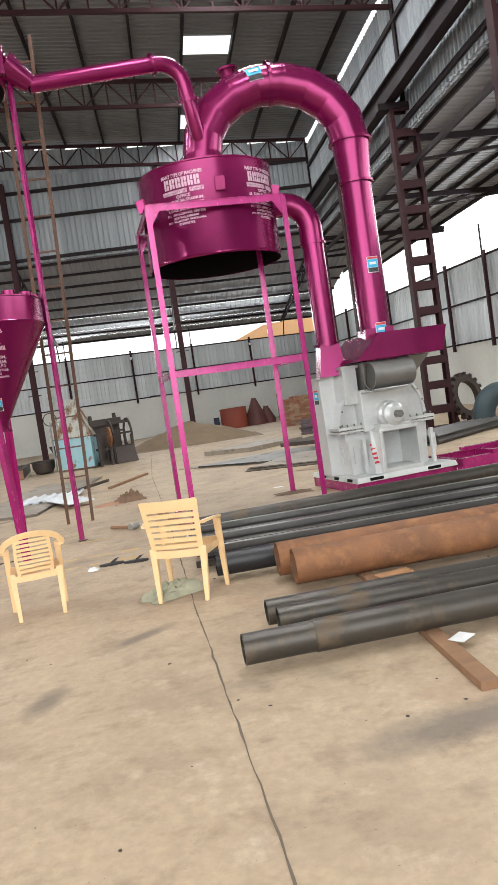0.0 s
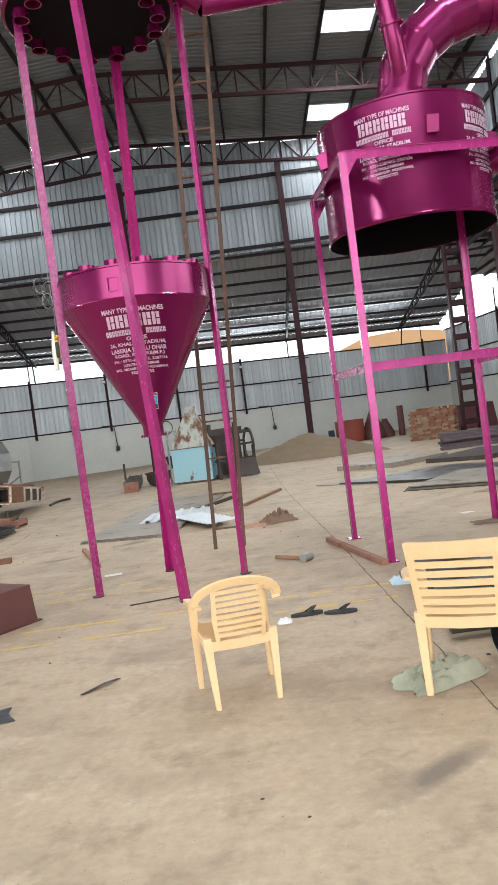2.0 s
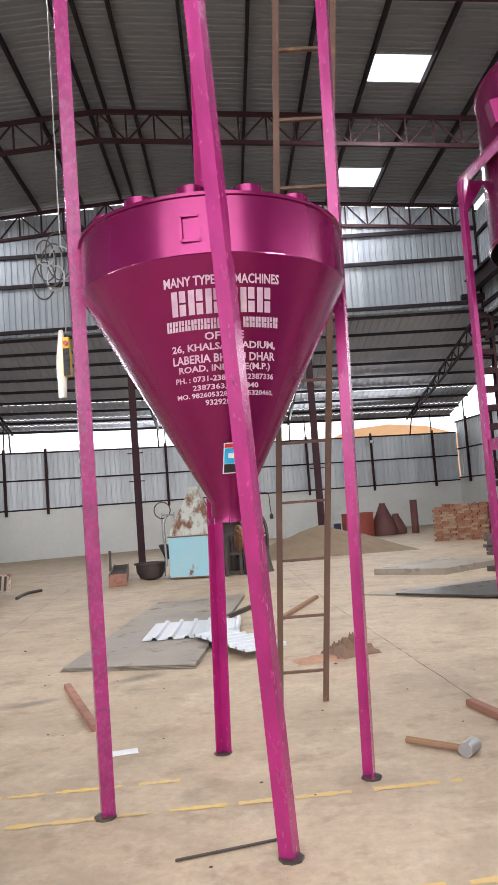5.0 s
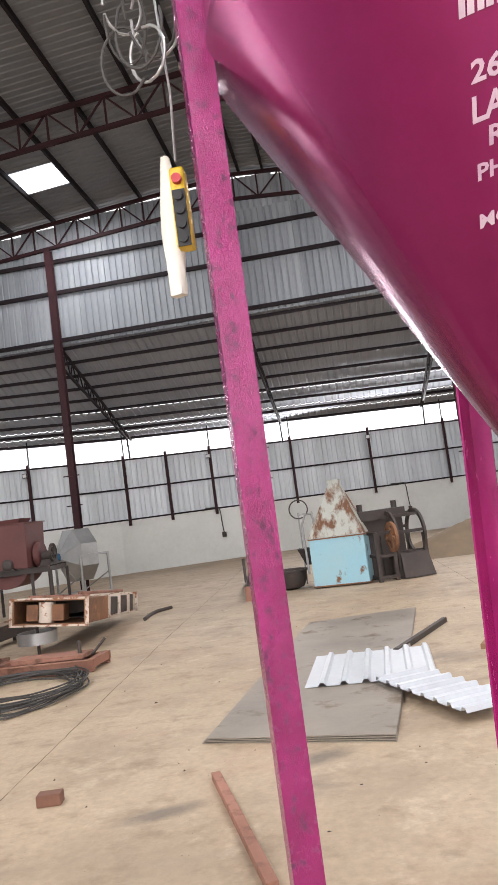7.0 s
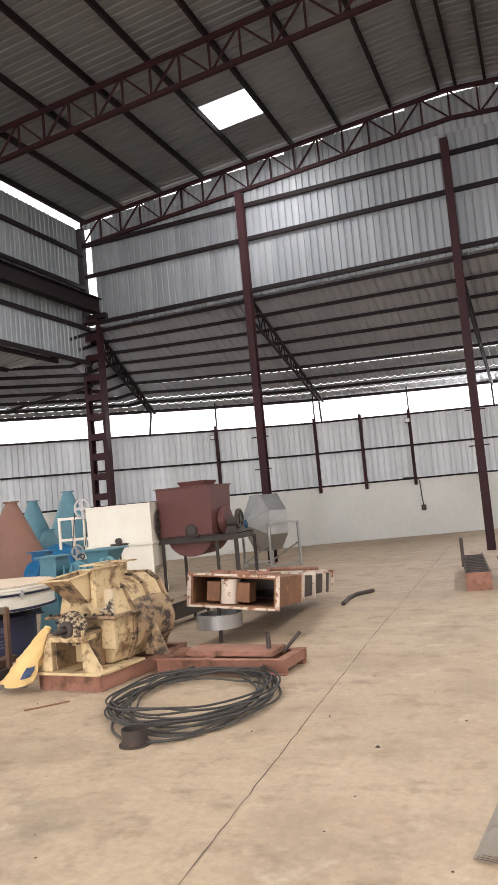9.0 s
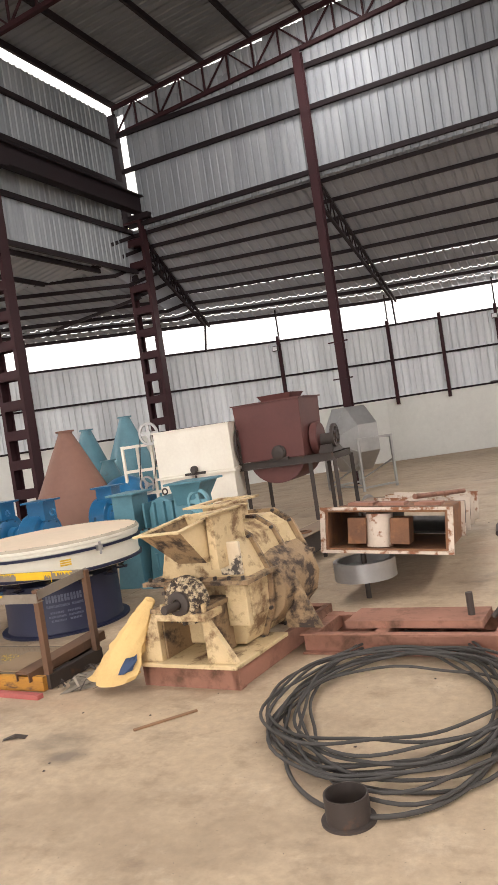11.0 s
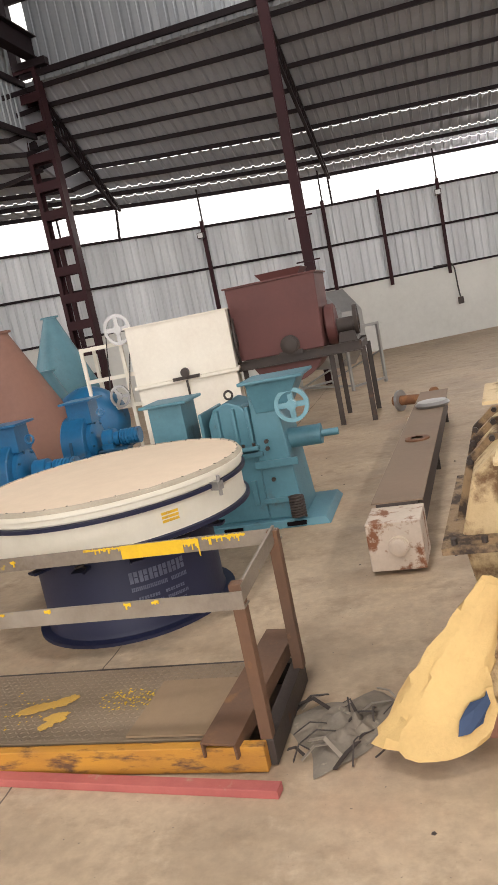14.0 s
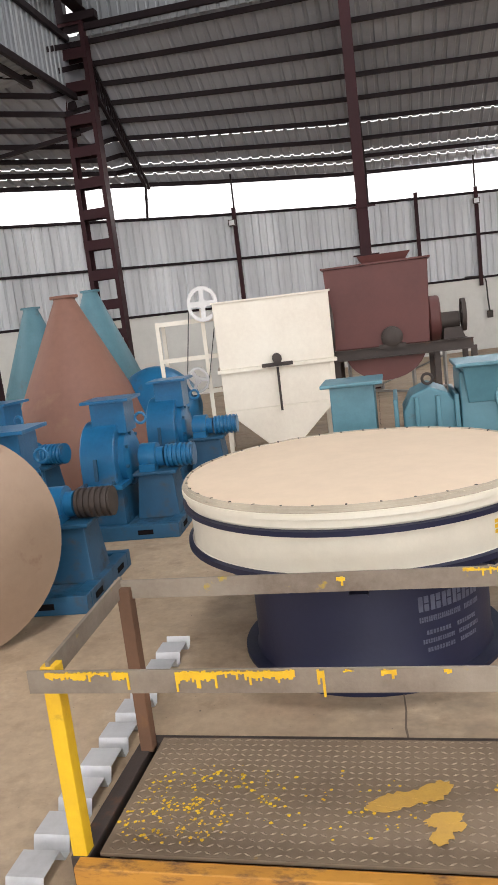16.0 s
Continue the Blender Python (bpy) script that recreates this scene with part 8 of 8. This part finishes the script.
for x0, x1, y in ((-2.6, 1.4, 6.84), (-2.4, 1.6, 7.3), (-1.9, 0.6, 8.36), (-2.4, -1.0, 8.8)):
    n = 40
    for i in range(n):
        if rnd.random() < 0.3:
            continue
        a, b = x0 + (x1 - x0) * i / n, x0 + (x1 - x0) * (i + 1) / n
        w0, w1 = rnd.uniform(0.01, 0.035), rnd.uniform(0.01, 0.035)
        bm.faces.new([bm.verts.new(c) for c in ((a, y - w0 + 0.05 * a, 0.0028), (b, y - w1 + 0.05 * b, 0.0028), (b, y + w1 + 0.05 * b, 0.0028), (a, y + w0 + 0.05 * a, 0.0028))])
part("floor_marking", bm, paint("faded_yellow_line", (0.60, 0.40, 0.11), (0.50, 0.36, 0.18), rough=0.8, grain=8), floor, "faded yellow floor lines", False)

# ---- things by the rear wall ----
SKYBLUE = paint("pale_blue_rusty", (0.25, 0.48, 0.57), (0.33, 0.46, 0.47), rust=(0.17, 0.085, 0.04), wear=(0.6, 0.68), rough=0.65, grain=3.2, stretch=(1, 1, 0.6))
hood = thing("hood_cabinet", pose(-2.12, 21.5, 0, 0, 0, -10), "pale blue rusty steel cabinet with tapered hood", "cabinet")
bm = B()
box(bm, 0, 1.12, 0, 0.8, 0.03, 1.0)
part("body", bm, SKYBLUE, hood, "", False, 0.01)
bm = B()
hull_box(bm, rect(-0.01, 1.13, -0.01, 0.81, 1.0), rect(0.48, 0.72, 0.3, 0.5, 2.02))
hull_box(bm, rect(0.48, 0.72, 0.3, 0.5, 2.02), rect(0.47, 0.73, 0.29, 0.51, 2.13))
part("hood", bm, paint("rusty_hood", (0.42, 0.43, 0.38), (0.36, 0.36, 0.32), rust=(0.15, 0.07, 0.035), wear=(0.47, 0.6), rough=0.7, grain=4, stretch=(1, 1, 0.5)), hood, "rust-streaked tapered hood", False)
for z in (0.04, 0.98):
    bm = B()
    box(bm, -0.015, 1.135, -0.015, 0.815, z - 0.012, z + 0.012)
    part("seam", bm, RUST, hood, "rusty seam strip", False)
bm = B()
sweep(bm, [(-0.12, 0.2, 0.3), (-0.14, 0.2, 1.3), (-0.05, 0.2, 1.5), (0.08, 0.2, 1.5), (0.14, 0.2, 1.3)], 0.025, 10)
part("bent_tube", bm, BARE, hood)
jm = thing("crusher", pose(-0.8, 21.3, 0, 0, 0, 18), "dark greasy crusher with round side frames and wheels", "crusher")
for x in (0.45, 1.02):
    bm = B()
    lathe(bm, [(0.42, 0), (0.5, 0), (0.5, 0.05), (0.42, 0.05), (0.42, 0)], 32, tr(x, 0.45, 0.85) @ ry(math.pi / 2))
    beam(bm, (x + 0.02, 0.05, 0), (x + 0.02, 0.05, 0.85), 0.06, 0.08, (1, 0, 0))
    beam(bm, (x + 0.02, 0.9, 0), (x + 0.02, 0.9, 0.85), 0.06, 0.08, (1, 0, 0))
    part("side_frame", bm, DIRTY, jm)
bm = B()
for a in (0.3, 1.2, 2.1, 3.0, 4.0):
    beam(bm, (0.45, 0.45 + 0.45 * math.cos(a), 0.85 + 0.45 * math.sin(a)), (1.05, 0.45 + 0.45 * math.cos(a), 0.85 + 0.45 * math.sin(a)), 0.06, 0.06)
part("tie_bar", bm, DIRTY, jm, "", False)
bm = B()
hull_box(bm, rect(0.45, 1.1, -0.15, 0.5, 0.02), rect(0.48, 1.05, 0.0, 0.5, 0.5))
part("chute", bm, DIRTY, jm, "", False)
for x in (0.0, 0.35):
    for y in (0, 0.6):
        bm = B()
        beam(bm, (x, y, 0), (x, y, 0.95), 0.07, 0.07, (0, 1, 0))
        part("stand_post", bm, DIRTY, jm, "", False)
for z in (0.08, 0.5, 0.95):
    for q in ((0.4, 0, z), (0, 0.6, z)):
        bm = B()
        beam(bm, (0, 0, z), q, 0.06, 0.06)
        part("stand_rail", bm, DIRTY, jm, "", False)
wheel(jm, tr(0.3, -0.05, 0.85) @ ry(math.pi / 2), 0.3, 0.06, RUST, 5, "fly_wheel")
bm = B()
box(bm, -0.1, 0.9, 0.5, 1.0, 1.2, 1.4)
for x in (0.0, 0.75):
    tube(bm, (x, 0.7, 1.4), (x, 0.7, 1.55), 0.06, 12)
hull_box(bm, rect(-0.05, 0.85, 0.6, 0.95, 0), rect(-0.05, 0.85, 0.6, 0.95, 1.2))
part("gear_box", bm, DIRTY, jm, "", False)
cc = thing("chain_conveyor", pose(-3.23, 20.85, 0, 0, 0, 7), "short dusty chain conveyor trough on the floor", "conveyor")
for x in (-0.19, 0.17):
    bm = B()
    box(bm, x, x + 0.02, 0, 3.2, 0.02, 0.3)
    part("side_plate", bm, DIRTY, cc, "", False)
for k in range(12):
    bm = B()
    box(bm, -0.17, 0.17, 0.12 + k * 0.26, 0.16 + k * 0.26, 0.12, 0.28)
    part("slat", bm, DIRTY, cc, "", False)
bm = B()
box(bm, -0.2, 0.2, -0.03, 0.0, 0.0, 0.28)
gear_bearing(bm, tr(0, -0.03, 0.14) @ rx(math.pi / 2), 0.07, 0.06)
part("end_plate", bm, RUST_PINK, cc, "", False)
bm = B()
beam(bm, (-0.2, 1.2, 0.25), (-0.2, 1.2, 0.75), 0.06, 0.06, (0, 1, 0))
part("upright", bm, DIRTY, cc, "", False)
pot = thing("cast_pot", pose(-2.62, 22.0, 0), "dark dusty cast pot with a rim standing on the floor", "pot")
bm = B()
lathe(bm, [(0.12, 0.0), (0.26, 0.05), (0.34, 0.2), (0.35, 0.36), (0.37, 0.37), (0.37, 0.4), (0.32, 0.4), (0.30, 0.2), (0.1, 0.1)], 24, None, True, True)
part("bowl", bm, DIRTY, pot)
bm = B()
lathe(bm, [(0.35, 0.37), (0.39, 0.37), (0.39, 0.405), (0.35, 0.405), (0.35, 0.37)], 24)
part("rim", bm, DIRTY, pot, "dark rim")
fun = thing("feed_funnel", pose(-2.42, 22.55, 0), "dark steel feed funnel on a thin pipe frame", "funnel")
bm = B()
hull_box(bm, rect(0.12, 0.32, -0.1, 0.1, 0.42), rect(-0.02, 0.46, -0.22, 0.22, 0.78))
part("funnel", bm, DIRTY, fun, "", False, 0.01)
for x in (0.08, 0.38):
    bm = B()
    tube(bm, (x, 0.1, 0), (x, 0.1, 1.55), 0.018, 10)
    part("frame_post", bm, BARE, fun)
bm = B()
tube(bm, (0.06, 0.1, 1.5), (0.4, 0.1, 1.5), 0.018, 10)
part("frame_rail", bm, BARE, fun)
bm = B()
sweep(bm, [(0.1 + 0.2 * math.cos(t), 0.06, 1.62 + 0.2 * math.sin(t)) for t in np.linspace(0, 2 * math.pi, 25)], 0.014, 8)
part("hoop", bm, DIRTY, fun, "thin dark hoop")
# sand heap
bm = B()
vs = []
for j in range(33):
    row = []
    for i in range(49):
        u, v = i / 24 - 1, j / 16 - 1
        k = max(0, 1 - math.sqrt((u * (1.05 if u > 0 else 1.0)) ** 2 + v * v))
        row.append(bm.verts.new((2.1 + 2.5 * u, 26.3 + 1.5 * v, 0.003 + 0.98 * k ** 0.85 * (0.85 + 0.2 * noise.noise(Vector((u * 2, v * 2, 1)))) + 0.05 * min(1, k * 4) * noise.noise(Vector((u * 11, v * 9, 3))))))
    vs.append(row)
for j in range(32):
    for i in range(48):
        bm.faces.new((vs[j][i], vs[j][i + 1], vs[j + 1][i + 1], vs[j + 1][i]))
tagged(part("sand_heap", bm, paint("brown_sand", (0.24, 0.175, 0.11), (0.17, 0.12, 0.08), rough=0.95, grain=6, bump=0.6)), "heap of brown sand on the floor by the wall", "sand", "", "stuff")
# brick stack
BRICK = [paint("red_brick", c, tuple(q * 0.6 for q in c), rough=0.9, grain=8, vary=0.8) for c in ((0.30, 0.13, 0.075), (0.36, 0.24, 0.15))]
st = thing("brick_stack", pose(5.75, 27.6, 0, 0, 0, -28), "stack of mixed red and tan bricks by the wall", "bricks")
meshes = []
for mat in BRICK:
    bm = B()
    box(bm, -0.112, 0.112, -0.054, 0.054, 0, 0.072)
    meshes.append(mesh_of("brick", bm, mat, False))
rnd = random.Random(9)
for k in range(15):
    for i in range(7):
        for j in range(3):
            if k == 14 and (i < 1 or rnd.random() < 0.4):
                continue
            ob = new("brick", meshes[rnd.random() < 0.4])
            ob.parent = st
            hdr = (k + j) % 2
            ob.matrix_basis = pose(0.12 + i * 0.232 + 0.06 * (k % 2) + rnd.uniform(-0.015, 0.015), 0.06 + j * 0.24 + rnd.uniform(-0.02, 0.02), k * 0.076, 0, 0, rnd.uniform(-4, 4) + (90 if hdr and j else 0))
# red tank, primed cones and pipes by the wall
rt = thing("red_tank", pose(4.3, 33.2, 0), "dull red cylindrical tank by the wall", "tank")
bm = B()
lathe(bm, [(0.62, 0), (0.62, 0.9), (0.64, 0.9), (0.64, 0.94), (0.6, 0.94)], 40)
part("shell", bm, paint("dull_red", (0.30, 0.06, 0.035), (0.2, 0.045, 0.03), rough=0.6, grain=2), rt)
# Dark disc below the rim paints the shade of the open tank.
bm = B()
lathe(bm, [(0.0, 0.88), (0.61, 0.88)], 40)
part("inside", bm, DIRTY, rt, "dark disc standing for the tank's shaded interior", False)
for x, y, r, h in ((5.35, 33.4, 0.55, 1.25), (5.9, 33.6, 0.4, 0.8)):
    bm = B()
    lathe(bm, [(r, 0), (r, 0.2), (0.12, h - 0.05), (0.12, h)], 32, None, False, True)
    ob = part("small_cone", bm, BROWN_P)
    ob.matrix_basis = pose(x, y, 0)
    tagged(ob, "brown primed cone standing by the wall", "cone", "wall cones")
bm = B()
tube(bm, (6.55, 33.2, 0), (6.55, 33.2, 1.3), 0.14, 18)
tagged(part("upright_pipe", bm, BROWN_P), "brown primed pipe standing on end", "pipe")
bm = B()
box(bm, 3.35, 3.6, 33.0, 33.3, 0, 0.6)
tagged(part("oil_can", bm, NAVY, None, "", False, 0.02), "dark blue can by the wall", "can")
bm = B()
hull_box(bm, rect(8.4, 10.2, 31.5, 32.3, 0), rect(8.5, 10.1, 31.6, 32.2, 1.0))
tagged(part("steel_bin", bm, paint("maroon_bin", (0.12, 0.022, 0.03), rough=0.5), None, "", False, 0.02), "dark maroon steel bin by the wall", "bin")
# machine parts beside the east column
gp = thing("machine_gear", pose(9.1, 17.6, 0), "large dark gear wheel leaning by the column", "gear")
bm = B()
m = tr(0, 0, 0.62) @ Matrix.Rotation(0.5, 4, "Z") @ rx(math.pi / 2 - 0.2)
lathe(bm, [(0.4, 0), (0.55, 0), (0.55, 0.16), (0.4, 0.16), (0.4, 0)], 36, m)
part("rim", bm, DIRTY, gp)
for k in range(18):
    a = 2 * math.pi * k / 18
    bm = B()
    box(bm, 0.54, 0.64, -0.045, 0.045, 0, 0.16, m @ Matrix.Rotation(a, 4, "Z"))
    part("tooth", bm, DIRTY, gp, "", False)
eb = thing("pipe_bend", pose(9.3, 15.9, 0), "dark teal pipe bend with flange on the floor", "pipe")
bm = B()
sweep(bm, [Vector((-0.45, 0, 0.0))] + [Vector((-0.45 * math.cos(t), 0, 0.2 + 0.5 * math.sin(t))) for t in np.linspace(0, 1.8, 9)] + [Vector((0.6, 0, 0.45))], 0.26, 24)
part("bend", bm, paint("dark_teal", (0.035, 0.06, 0.07), rough=0.5), eb)
bm = B()
lathe(bm, [(0.2, 0), (0.34, 0), (0.34, 0.04), (0.2, 0.04)], 24, tr(-0.45, 0, 0))
part("flange", bm, DIRTY, eb)
# lamps, sockets and cable drops on the rear wall posts
for x in (-12.75, -6.45, -0.15, 6.15):
    y = back_y(x) - 0.22
    wl = thing("wall_lamp", pose(x, y, 4.1), "small grey box lamp fixed high on a wall post", "lamp", "wall lamps")
    bm = B()
    box(bm, -0.09, 0.09, -0.12, 0.0, -0.08, 0.08)
    part("housing", bm, DIRTY, wl, "", False, 0.01)
    bm = B()
    box(bm, -0.07, 0.07, -0.126, -0.12, -0.06, 0.06)
    part("lens", bm, STICK_WHITE, wl, "", False)
for x in (-6.3, 1.1):
    y = back_y(x) - 0.05
    cb = thing("cable_drop", pose(x, y, 0), "black cable hanging from the wall rail to a socket box", "cable", "cable drops")
    bm = B()
    sweep(bm, [(-1.2, -0.05, 2.06), (-0.5, -0.05, 2.08), (-0.05, -0.05, 2.06), (0.0, -0.05, 1.9), (0.02, -0.05, 1.4), (0.05, -0.05, 1.05)], 0.02, 8)
    part("lead", bm, CABLE, cb)
    bm = B()
    box(bm, -0.03, 0.13, -0.1, -0.01, 0.88, 1.08)
    part("socket_box", bm, DIRTY, cb, "", False, 0.01)
